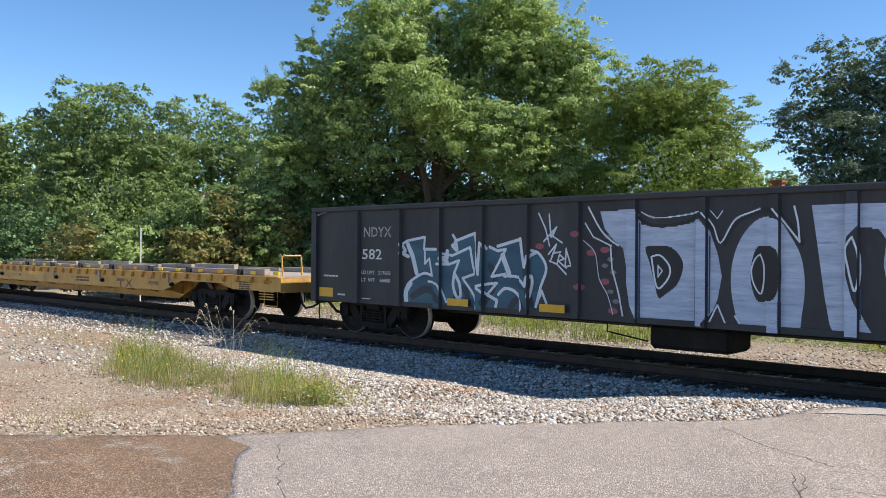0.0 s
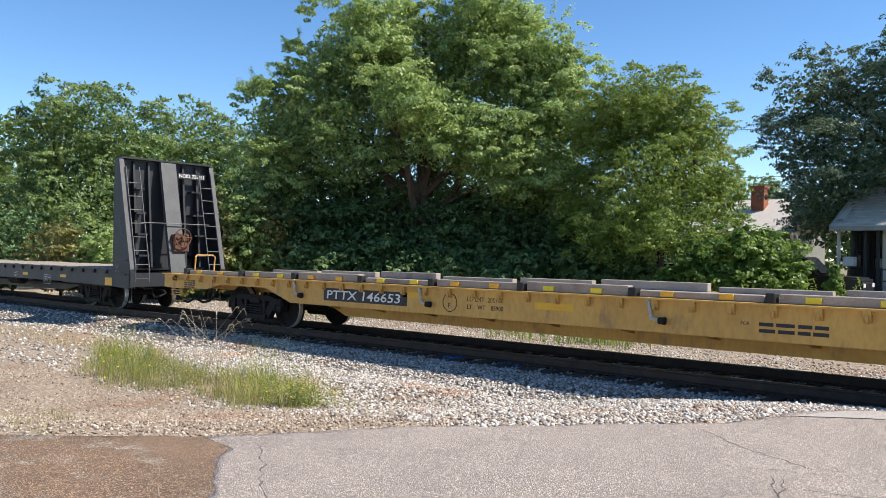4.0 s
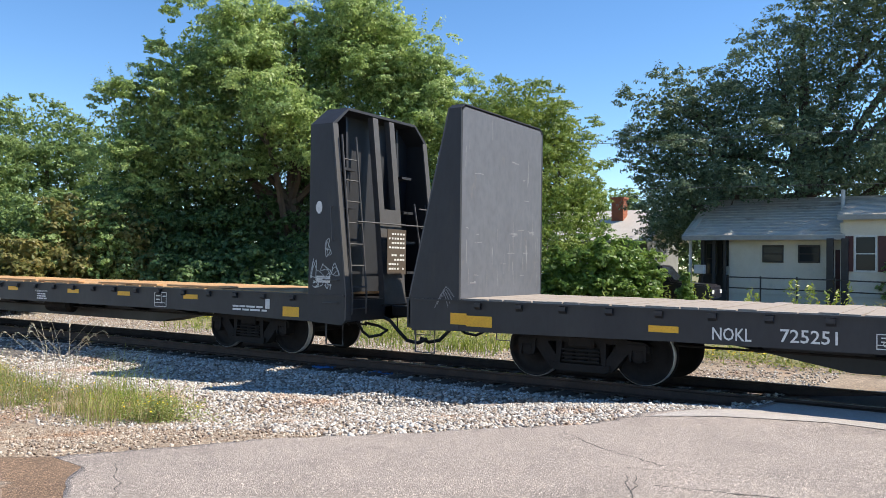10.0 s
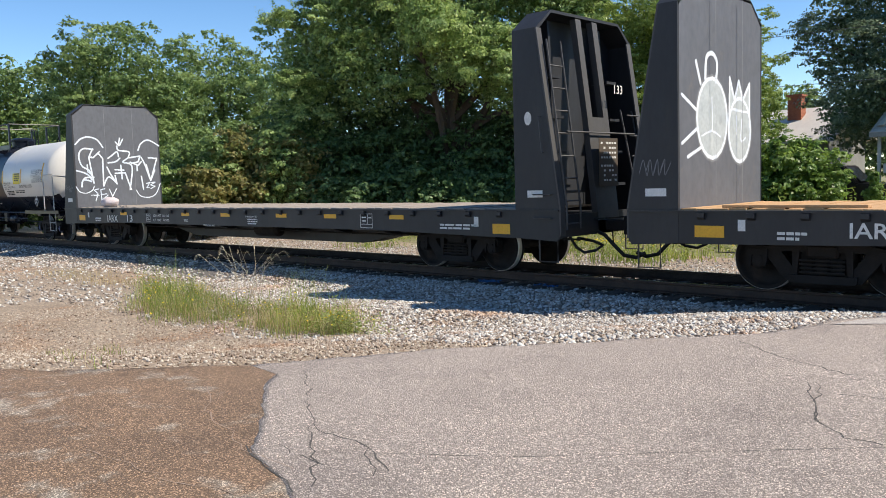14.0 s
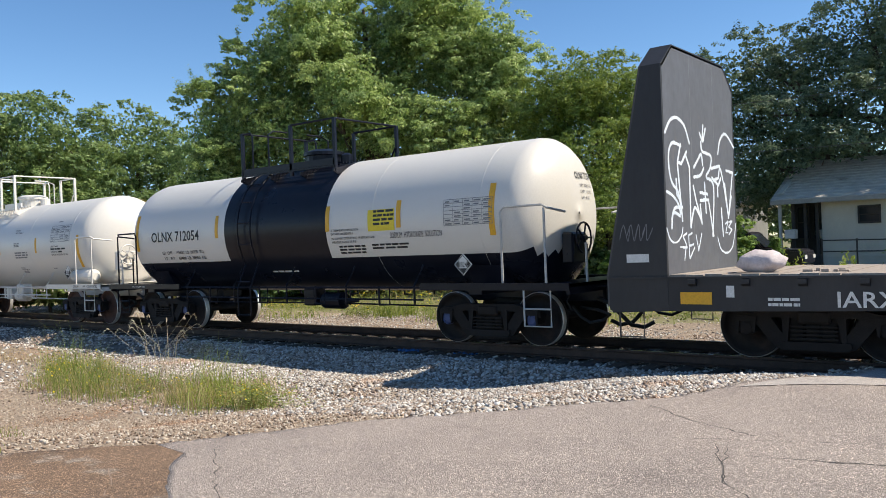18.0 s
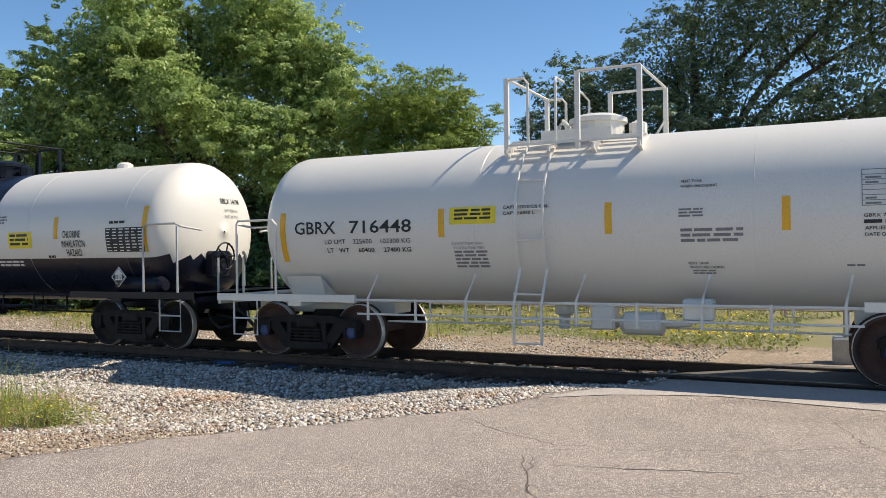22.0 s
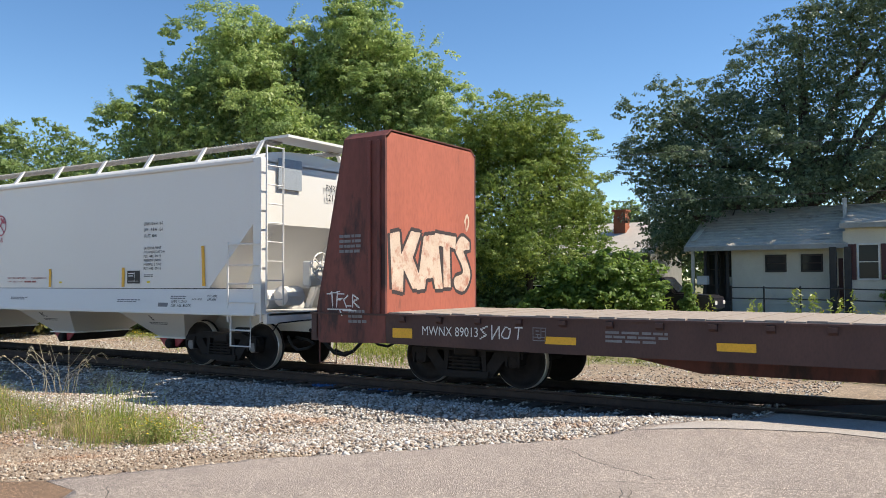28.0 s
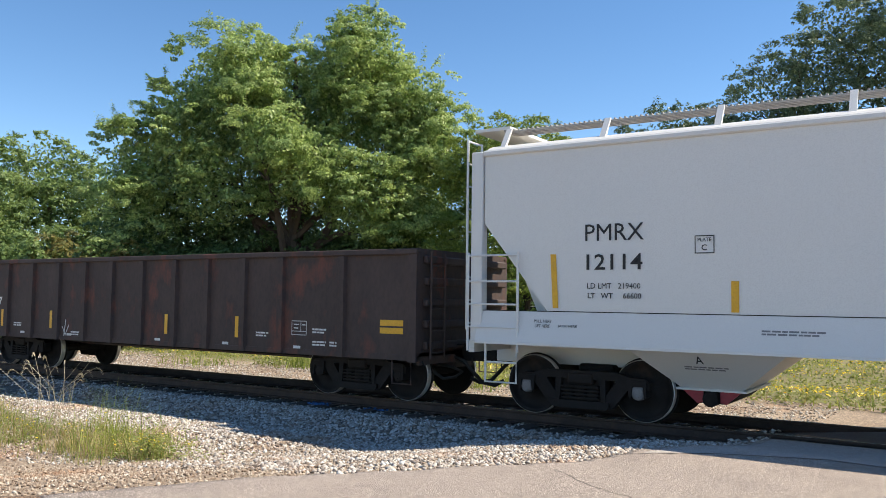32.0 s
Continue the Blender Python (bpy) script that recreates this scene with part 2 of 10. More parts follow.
def ground_z(x, y):
    d = edge_x(y) - x
    off = abs(y - YC)
    base = road_z(y) - 0.03 - 0.42 * smooth(0.0, 5.0, d) if y < YC else -0.35 + 0.5 * smooth(20, 34, y)
    if d > -0.3:
        bed = -0.215 - 0.5 * max(0.0, off - 1.75) * 0.42
        k = smooth(0.0, 1.0, d)
        base = max(base, bed) * k + base * (1 - k) if off > 1.75 else bed * k + min(base, -0.05) * (1 - k)
    elif off < 2.2:
        base = min(base, -0.06)
    base += 0.05 * noise.noise((x * 0.5, y * 0.5, 3.0)) * smooth(0.2, 2.0, d) * (0.3 if off < 2 else 1)
    return base


def ground():
    xs = [-900, -400, -200, -130] + [-90 + 2 * i for i in range(25)] + [-40 + 0.4 * i for i in range(138)] + [16, 22, 30, 45, 80, 200, 500, 900]
    ys = [-400, -100, -40, -15, -8] + [-4 + 0.3 * i for i in range(97)] + [26, 29, 33, 38, 45, 55, 70, 100, 200, 500, 1500]
    v = [(x, y, ground_z(x, y)) for y in ys for x in xs]
    w = len(xs)
    f = [(j * w + i, j * w + i + 1, (j + 1) * w + i + 1, (j + 1) * w + i) for j in range(len(ys) - 1) for i in range(w - 1)]
    m = mat("dirt_and_gravel", (0.335, 0.265, 0.195), (0.235, 0.178, 0.128), scale=0.8, rough=0.95, bump=0.9, fine=26.0, stain=(0.30, 0.20, 0.13), stain_at=0.55, stain_scale=0.45, grit=(0.4, 38))
    # fines under the ballast, darkened for the shade in the gaps between stones
    fines = mat("shade_dark_fines", (0.17, 0.15, 0.13), (0.11, 0.095, 0.085), scale=2, rough=0.95, bump=0.8, fine=30, grit=(0.5, 45))
    far = mat("dry_grass_ground", (0.16, 0.17, 0.06), (0.24, 0.20, 0.11), scale=0.7, rough=0.95, bump=0.8, fine=20.0)
    ob = raw("ground", v, f, m)
    ob.data.materials.append(far)
    ob.data.materials.append(fines)
    for p in ob.data.polygons:
        p.use_smooth = True
        if p.center.y > 19.5 + 0.7 * noise.noise((p.center.x * 0.3, 0, 0)) or p.center.x < -60:
            p.material_index = 1
        elif abs(p.center.y - YC) < 2.7 + 0.5 * noise.noise((p.center.x * 0.5, p.center.y, 4.0)) and p.center.x < -2.2:
            p.material_index = 2
    tagged(ob, "sandy gravel ground beside the track, grassy beyond it", "ground", kind="structure")


BROWN = [(-5.9, 3.92), (-5.45, 3.5), (-5.07, 3.23), (-4.6, 2.9), (-4.27, 2.62), (-3.69, 2.47), (-3.3, 2.3), (-2.2, 1.5), (0.5, -0.5), (6.0, -8.0), (14.0, -30.0)]


def brown_x(y):
    """Where the newer paving ends on the older, brown one."""
    for (xa, ya), (xb, yb) in zip(BROWN, BROWN[1:]):
        if y >= yb:
            return xa + (xb - xa) * max(0.0, (ya - y) / (ya - yb))
    return 14.0


def sheet(name, ys, left, right, lift, m, label, power=2.2, cols=16):
    v, f = [], []
    for y in ys:
        x0, x1 = left(y), right(y)
        for i in range(cols):
            k = (i / (cols - 1)) ** power
            x = x0 + (x1 - x0) * k
            v.append((x, y, road_z(y) + lift + 0.003 * noise.noise((x, y, 0.5))))
    for j in range(len(ys) - 1):
        for i in range(cols - 1):
            a = j * cols + i
            f.append((a, a + 1, a + 1 + cols, a + cols))
    n = len(v)
    for j in range(len(ys)):
        x, y, z = v[j * cols]
        v.append((x - 0.004, y, z - 0.08))
    for j in range(len(ys) - 1):
        f.append((n + j, j * cols, (j + 1) * cols, n + j + 1))
    ob = raw(name, v, f, m)
    for p in ob.data.polygons:
        p.use_smooth = True
    return tagged(ob, label, "road", kind="structure")


def road():
    ys = [-30 + 2.0 * i for i in range(13)] + [-4.5 + 0.06 * i for i in range(270)]
    ys = [y for y in ys if y < 11.55]

    def ragged(y):
        return 0.10 * noise.noise((y * 1.7, 0.4, 0)) + 0.07 * noise.noise((y * 6.0, 1.4, 0)) + 0.04 * noise.noise((y * 15.0, 2.4, 0))
    grey = mat("worn_asphalt", (0.40, 0.335, 0.288), (0.31, 0.26, 0.226), scale=0.7, rough=0.9, bump=0.9, fine=95.0, stain=(0.265, 0.222, 0.195), stain_at=0.55, stain_scale=0.7, grit=(0.75, 140))
    brown = mat("old_brown_asphalt", (0.235, 0.15, 0.092), (0.155, 0.10, 0.064), scale=0.9, rough=0.95, bump=0.7, fine=100.0, stain=(0.29, 0.245, 0.195), stain_at=0.53, stain_scale=2.4, grit=(0.9, 130))
    sheet("road", ys, lambda y: (max(edge_x(y), brown_x(y)) if y < 3.92 else edge_x(y)) + ragged(y), lambda y: 30.0, 0.0, grey, "worn pinkish grey asphalt road with cracks")
    low = [y for y in ys if y < 4.0]
    sheet("old_paving", low, lambda y: edge_x(y) + ragged(y), lambda y: max(edge_x(y) + 0.02, brown_x(y) + 0.3), -0.002, brown, "older brown asphalt with pale wear", 1.0, 12)
    # the far approach
    sheet("far_road", [13.9 + 0.4 * i for i in range(30)], lambda y: 1.0, lambda y: 8.0, -0.06, grey, "asphalt road beyond the crossing", 1.5, 8)
    # crossing boards between the rails
    c = thing("crossing_surface", "asphalt and timber surface between the rails", "crossing", kind="structure")
    # asphalt coloured darker than the road: the shade between the rails is in it
    tar = mat("shade_dark_asphalt", (0.15, 0.14, 0.13), (0.11, 0.10, 0.095), scale=1.5, rough=0.9, bump=0.6, fine=50)
    part("infill", prism(bmesh.new(), [(-2.6, -0.2), (9.0, -0.2), (9.0, -0.03), (-1.0, -0.035)], YC - 0.62, YC + 0.66), tar, c)
    part("infill", prism(bmesh.new(), [(-2.6, -0.2), (9.0, -0.2), (9.0, -0.03), (-1.0, -0.035)], YC + 0.83, YC + 1.25), tar, c)
    crack_m = mat("crack_filler", (0.09, 0.08, 0.072), (0.06, 0.055, 0.05), scale=6, rough=0.95, bump=0.3)
    pale_m = mat("pale_crack", (0.36, 0.26, 0.19), (0.28, 0.20, 0.15), scale=8, rough=0.95, bump=0.3)
    rnd = random.Random(4)

    def crack(pts, w, m=crack_m, jag=0.03):
        w, jag = w * (0.5 if m is crack_m else 0.34), jag * 0.6
        line = []
        for (xa, ya), (xb, yb) in zip(pts, pts[1:]):
            n = max(2, int(math.hypot(xb - xa, yb - ya) / 0.09))
            for i in range(n):
                k = i / n
                line.append((xa + (xb - xa) * k + rnd.gauss(0, jag), ya + (yb - ya) * k + rnd.gauss(0, jag)))
        line.append(pts[-1])
        v, f = [], []
        for i, (x, y) in enumerate(line):
            a, b = line[max(0, i - 1)], line[min(len(line) - 1, i + 1)]
            d = math.hypot(b[0] - a[0], b[1] - a[1]) or 1
            nx, ny, ww = -(b[1] - a[1]) / d, (b[0] - a[0]) / d, w * rnd.uniform(0.35, 1.2)
            for s in (-1, 1):
                px, py = x + s * nx * ww, y + s * ny * ww
                v.append((px, py, road_z(py) + 0.003 * noise.noise((px, py, 0.5)) + 0.0015))
            if i:
                k = len(v)
                f.append((k - 4, k - 3, k - 1, k - 2))
        tagged(raw("road_crack", v, f, m), "dark crack in the road surface" if m is crack_m else "pale worn line in the old paving", "crack", kind="structure")
    crack([(-5.68, 4.11), (-4.61, 3.36), (-4.24, 3.13), (-3.78, 3.11), (-3.3, 2.89)], 0.010)
    crack([(-4.36, 3.15), (-3.44, 2.47)], 0.012)
    crack([(-3.78, 3.11), (-3.31, 2.78)], 0.008)
    crack([(-3.4, 7.55), (-2.69, 6.97), (-2.16, 6.73), (-1.94, 6.82)], 0.016, jag=0.02)
    crack([(-2.24, 6.34), (-1.94, 5.36), (-1.62, 5.02), (-1.44, 5.04)], 0.011)
    crack([(-3.87, 2.84), (-2.95, 3.49), (-2.26, 4.17), (-1.43, 4.98)], 0.007, jag=0.012)
    crack([(-1.43, 4.98), (-0.2, 6.1), (1.5, 7.4)], 0.007, jag=0.012)
    crack([(-3.12, 8.91), (-2.4, 9.48), (-1.27, 10.05), (-0.31, 9.75), (1.5, 9.4)], 0.022, jag=0.02)
    # pale strip between the long crack and the rails
    def seam(x):
        for (xa, ya), (xb, yb) in zip(SEAM, SEAM[1:]):
            if x <= xb:
                return ya + (yb - ya) * max(0.0, (x - xa) / (xb - xa))
        return SEAM[-1][1]
    SEAM = [(-3.12, 8.91), (-2.4, 9.48), (-1.27, 10.05), (-0.31, 9.75), (1.5, 9.4)]
    v, f, last = [], [], 0
    for i in range(110):
        x = -3.0 + 0.1 * i
        y0 = seam(x) + 0.02 + 0.02 * noise.noise((x * 3, 0, 2))
        far = [y0 + 0.06 * j for j in range(50) if y0 + 0.06 * j < 11.5 and edge_x(y0 + 0.06 * j) + 0.1 < x]
        if not far:
            last = 0
            continue
        y1 = max(far)
        for j in range(8):
            y = y0 + (y1 - y0) * j / 7
            v.append((x, y, road_z(y) + 0.006 + 0.003 * noise.noise((x, y, 0.5))))
        if last:
            k = len(v) - 16
            f += [(k + j, k + 8 + j, k + 9 + j, k + 1 + j) for j in range(7)]
        last = 1
    pale = mat("pale_apron", (0.43, 0.39, 0.36), (0.35, 0.315, 0.29), scale=0.9, rough=0.9, bump=0.5, fine=90.0, stain=(0.30, 0.265, 0.24), stain_at=0.6, stain_scale=1.1, grit=(0.4, 140))
    tagged(raw("crossing_apron", v, f, pale), "pale grey patched strip of road beside the rails", "road", kind="structure")
    crack([(-0.2, 9.19), (0.15, 7.86), (0.56, 7.06)], 0.010)
    crack([(-2.68, 6.35), (-0.53, 7.2), (0.62, 7.98)], 0.007, jag=0.015)
    crack([(-2.0, 6.08), (-1.33, 6.23)], 0.016)
    crack([(-1.45, 6.2), (-0.66, 6.41)], 0.020)
    crack([(-2.32, 6.32), (-1.88, 5.29)], 0.010)
    crack([(-5.84, 3.3), (-5.14, 2.86), (-4.55, 2.69), (-4.18, 2.58), (-3.74, 2.58)], 0.014, pale_m)
    crack([(-4.30, 2.62), (-3.98, 2.52), (-3.72, 2.44), (-3.45, 2.36)], 0.014)
    crack([(-4.25, 2.78), (-3.86, 2.74), (-3.52, 2.72)], 0.006)
    crack([(-6.6, 2.4), (-5.6, 2.15), (-5.0, 2.2)], 0.010, pale_m)
    crack([(-5.0, 2.0), (-4.0, 2.05), (-3.5, 2.25)], 0.012, pale_m)


RAIL = [(-0.075, -0.17), (0.075, -0.17), (0.075, -0.158), (0.012, -0.14), (0.010, -0.045), (0.036, -0.032), (0.037, -0.006), (0.028, 0.0), (-0.028, 0.0), (-0.037, -0.006), (-0.036, -0.032), (-0.010, -0.045), (-0.012, -0.14), (-0.075, -0.158)]


def track():
    tr = thing("railway_track", "rusty steel railway track on dark wooden sleepers", "track", kind="structure")
    rust = mat("rail_rust", (0.085, 0.05, 0.035), (0.05, 0.032, 0.025), scale=5, rough=0.75, bump=0.3, metal=0.2)
    shine = mat("rail_head", (0.5, 0.48, 0.46), (0.4, 0.38, 0.36), scale=3, rough=0.25, metal=0.9, bump=0.02)
    wood = mat("creosoted_wood", (0.075, 0.058, 0.047), (0.045, 0.036, 0.03), scale=4, rough=0.9, bump=0.6, fine=30, stretch=(1, 0.15, 1))
    for y in (YC - 0.755, YC + 0.755):
        part("rail", prism(bmesh.new(), [(y + a, b) for a, b in RAIL], -260, 90, "x"), rust, tr)
        part("rail_head", B(-260, 90, y - 0.02, y + 0.02, -0.002, 0.0015), shine, tr, "polished running surface")
    tie = None
    bm = B(-0.115, 0.115, -1.3, 1.3, -0.36, -0.178, 0.012)
    for i in range(170):
        x = -78 + 0.52 * i
        if x > -2.2:
            continue
        if tie is None:
            tie = part("sleeper", bm, wood, tr, "", (x, YC, 0))
        else:
            link("sleeper", tie.data, None, tr, "", (x, YC + random.uniform(-0.04, 0.04), random.uniform(-0.008, 0.004))).rotation_euler = (0, 0, random.uniform(-0.02, 0.02))
    plate = B(-0.09, 0.09, -0.17, 0.17, -0.182, -0.166)
    pm = None
    for i in range(100):
        x = -42 + 0.52 * i
        if x > -2.4:
            continue
        if pm is None:
            pm = part("tie_plate", plate, rust, tr, "", (x, YC - 0.755, 0))
        else:
            link("tie_plate", pm.data, None, tr, "", (x, YC - 0.755, 0))
    return tr


ground()
road()
track()


# ---- gravel and plants ----
def scatter_mesh(name, v, f, m, label, category):
    """One object from arrays of vertices and equal-sided faces."""
    me = bpy.data.meshes.new(name)
    k = f.shape[1]
    me.vertices.add(len(v))
    me.vertices.foreach_set("co", np.asarray(v, np.float32).ravel())
    me.loops.add(f.size)
    me.loops.foreach_set("vertex_index", np.asarray(f, np.int32).ravel())
    me.polygons.add(len(f))
    me.polygons.foreach_set("loop_start", np.arange(0, f.size, k, dtype=np.int32))
    me.update(calc_edges=True)
    me.materials.append(m)
    ob = new(name, me)
    if label:
        tagged(ob, label, category, kind="stuff")
    return ob


def stones(name, pts, lo, hi, m, seed, label):
    """Sharp-edged stones lying on points."""
    g = np.random.default_rng(seed)
    n = len(pts)
    base = np.array([(1, 0, 0), (0, 1, 0), (-1, 0, 0), (0, -1, 0), (0, 0, 1), (0, 0, -1)], float)
    v = np.tile(base, (n, 1, 1)) * g.uniform(0.6, 1.25, (n, 6, 1)) + g.normal(0, 0.16, (n, 6, 3))
    size = g.uniform(lo, hi, (n, 1, 1)) * np.stack([g.uniform(0.8, 1.5, n), g.uniform(0.7, 1.1, n), g.uniform(0.5, 0.9, n)], 1)[:, None, :]
    v = v * size
    a, b = g.uniform(0, 6.28, n), g.normal(0, 0.5, n)
    ca, sa, cb, sb = np.cos(a)[:, None], np.sin(a)[:, None], np.cos(b)[:, None], np.sin(b)[:, None]
    y2, z2 = v[..., 1] * cb - v[..., 2] * sb, v[..., 1] * sb + v[..., 2] * cb
    v = np.stack([v[..., 0] * ca - y2 * sa, v[..., 0] * sa + y2 * ca, z2], -1) + np.asarray(pts)[:, None, :]
    tri = np.array([(0, 1, 4), (1, 2, 4), (2, 3, 4), (3, 0, 4), (1, 0, 5), (2, 1, 5), (3, 2, 5), (0, 3, 5)])
    f = (tri[None] + np.arange(n)[:, None, None] * 6).reshape(-1, 3)
    return scatter_mesh(name, v.reshape(-1, 3), f, m, label, "gravel")


def stone_mat(name, stops):
    """Broken stone: each piece takes its own tone from the row of stops, with rusty patches over metres and a fine grain."""
    m = bpy.data.materials.new(name)
    m.use_nodes = True
    n, l = m.node_tree.nodes, m.node_tree.links
    bsdf = n["Principled BSDF"]
    g, co = n.new("ShaderNodeNewGeometry"), n.new("ShaderNodeTexCoord")
    cr = n.new("ShaderNodeValToRGB")
    el = cr.color_ramp.elements
    while len(el) < len(stops):
        el.new(0.5)
    for e, (at, c) in zip(el, stops):
        e.position, e.color = at, (*c, 1)
    l.new(g.outputs["Random Per Island"], cr.inputs["Fac"])
    rust, grain = n.new("ShaderNodeTexNoise"), n.new("ShaderNodeTexNoise")
    for x, sc, d in ((rust, 0.8, 6.0), (grain, 70.0, 3.0)):
        x.inputs["Scale"].default_value, x.inputs["Detail"].default_value = sc, d
        l.new(co.outputs["Object"], x.inputs["Vector"])
    r = n.new("ShaderNodeMapRange")
    r.inputs["From Min"].default_value, r.inputs["From Max"].default_value, r.inputs["To Max"].default_value = 0.54, 0.68, 0.6
    l.new(rust.outputs["Fac"], r.inputs["Value"])
    k = n.new("ShaderNodeMix")
    k.data_type, k.blend_type = "RGBA", "MULTIPLY"
    l.new(r.outputs["Result"], k.inputs["Factor"])
    a, b = [i for i in k.inputs if i.type == "RGBA"]
    l.new(cr.outputs["Color"], a)
    b.default_value = (0.95, 0.62, 0.42, 1)
    l.new([o for o in k.outputs if o.type == "RGBA"][0], bsdf.inputs["Base Color"])
    bsdf.inputs["Roughness"].default_value = 0.9
    bp = n.new("ShaderNodeBump")
    bp.inputs["Strength"].default_value, bp.inputs["Distance"].default_value = 0.25, 0.01
    l.new(grain.outputs["Fac"], bp.inputs["Height"])
    l.new(bp.outputs["Normal"], bsdf.inputs["Normal"])
    MATS[name] = m
    return m


def gravel():
    g = np.random.default_rng(5)
    chip_m = stone_mat("brown_gravel_chips", ((0.0, (0.15, 0.105, 0.075)), (0.35, (0.30, 0.22, 0.16)), (0.7, (0.42, 0.34, 0.26)), (1.0, (0.60, 0.54, 0.46))))
    stone_m = stone_mat("pale_ballast_stone", ((0.0, (0.13, 0.11, 0.10)), (0.18, (0.27, 0.21, 0.16)), (0.45, (0.37, 0.33, 0.29)), (0.75, (0.47, 0.44, 0.40)), (1.0, (0.68, 0.66, 0.62))))

    def lay(n, x0, x1, y0, y1, keep):
        p = []
        xs, ys, ks = g.uniform(x0, x1, n), g.uniform(y0, y1, n), g.uniform(0, 1, n)
        for x, y, k in zip(xs, ys, ks):
            if edge_x(y) - x > (0.02 if y < YC else 0.2) and k < keep(x, y):
                p.append((x, y, ground_z(x, y) + 0.008))
        return p

    def near(x, y):
        d = YC - y
        patch = noise.noise((x * 0.35, y * 0.6, 9.0))
        if d < 3.4:
            return 1.0
        e = edge_x(y) - x
        return max(0.10 if x < -8 else 0.25, min(1.0, 0.8 - 0.32 * (d - 3.4) + 0.7 * patch)) + (0.35 if e < 1.6 else 0)

    stones("ballast", lay(46000, -16, -2, 6.0, 11.35, near), 0.022, 0.042, stone_m, 11, "angular pale grey ballast stones along the track")
    stones("roadside_gravel", lay(26000, -14, -3, 1.5, 8.6, lambda x, y: near(x, y) * 0.9), 0.012, 0.026, chip_m, 12, "scattered pale gravel between road and track")
    # finer chips all over the dirt
    pts = np.asarray(lay(60000, -15, -3, 2.4, 9.6, lambda x, y: 0.95 if noise.noise((x * 0.6, y * 1.1, 7.0)) > -0.15 else 0.35))
    m = len(pts)
    v = np.tile(np.array([(1, 0, 0), (-0.6, 0.8, 0), (-0.6, -0.8, 0), (0, 0, 0.9)]), (m, 1, 1)) + g.normal(0, 0.3, (m, 4, 3))
    v = v * g.uniform(0.005, 0.016, (m, 1, 1)) + pts[:, None, :]
    f = (np.array([(0, 1, 3), (1, 2, 3), (2, 0, 3)])[None] + np.arange(m)[:, None, None] * 4).reshape(-1, 3)
    scatter_mesh("gravel_chips", v.reshape(-1, 3), f, chip_m, "fine stone chips strewn over the dirt", "gravel")
    stones("far_ballast", lay(22000, -46, -16, 4.0, 11.35, lambda x, y: 1.0 if YC - y < 3.4 else 0.35), 0.028, 0.05, stone_m, 13, "pale ballast stones along the farther track")
    stones("track_bed_stones", lay(9000, -40, -2, 11.3, 14.2, lambda x, y: 1.0), 0.025, 0.04, stone_m, 14, "ballast stones between the sleepers")
    stones("back_gravel", lay(42000, -40, 14, 14.1, 20.5, lambda x, y: max(0.0, min(1.0, 1.25 - 0.16 * (y - 14) + 0.8 * noise.noise((x * 0.25, y * 0.4, 2.0))))), 0.018, 0.034, stone_m, 15, "pale gravel on the far side of the track")


gravel()


def leaves(pts, normals, size, seed, slim=0.55, turn=0.5):
    """Diamond leaves at points, roughly facing their normals."""
    g = np.random.default_rng(seed)
    n = len(pts)
    nr = normals + g.normal(0, turn, (n, 3))
    nr /= np.linalg.norm(nr, axis=1, keepdims=True) + 1e-9
    u = np.cross(nr, g.normal(0, 1, (n, 3)))
    u /= np.linalg.norm(u, axis=1, keepdims=True) + 1e-9
    w = np.cross(nr, u)
    s = np.reshape(size, (-1, 1)) * g.uniform(0.6, 1.3, (n, 1))
    v = np.stack([pts + u * s, pts + w * s * slim, pts - u * s, pts - w * s * slim], 1)
    return v.reshape(-1, 3), np.arange(n * 4).reshape(n, 4)


def unit(g, n):
    d = g.normal(0, 1, (n, 3))
    return d / np.linalg.norm(d, axis=1, keepdims=True)


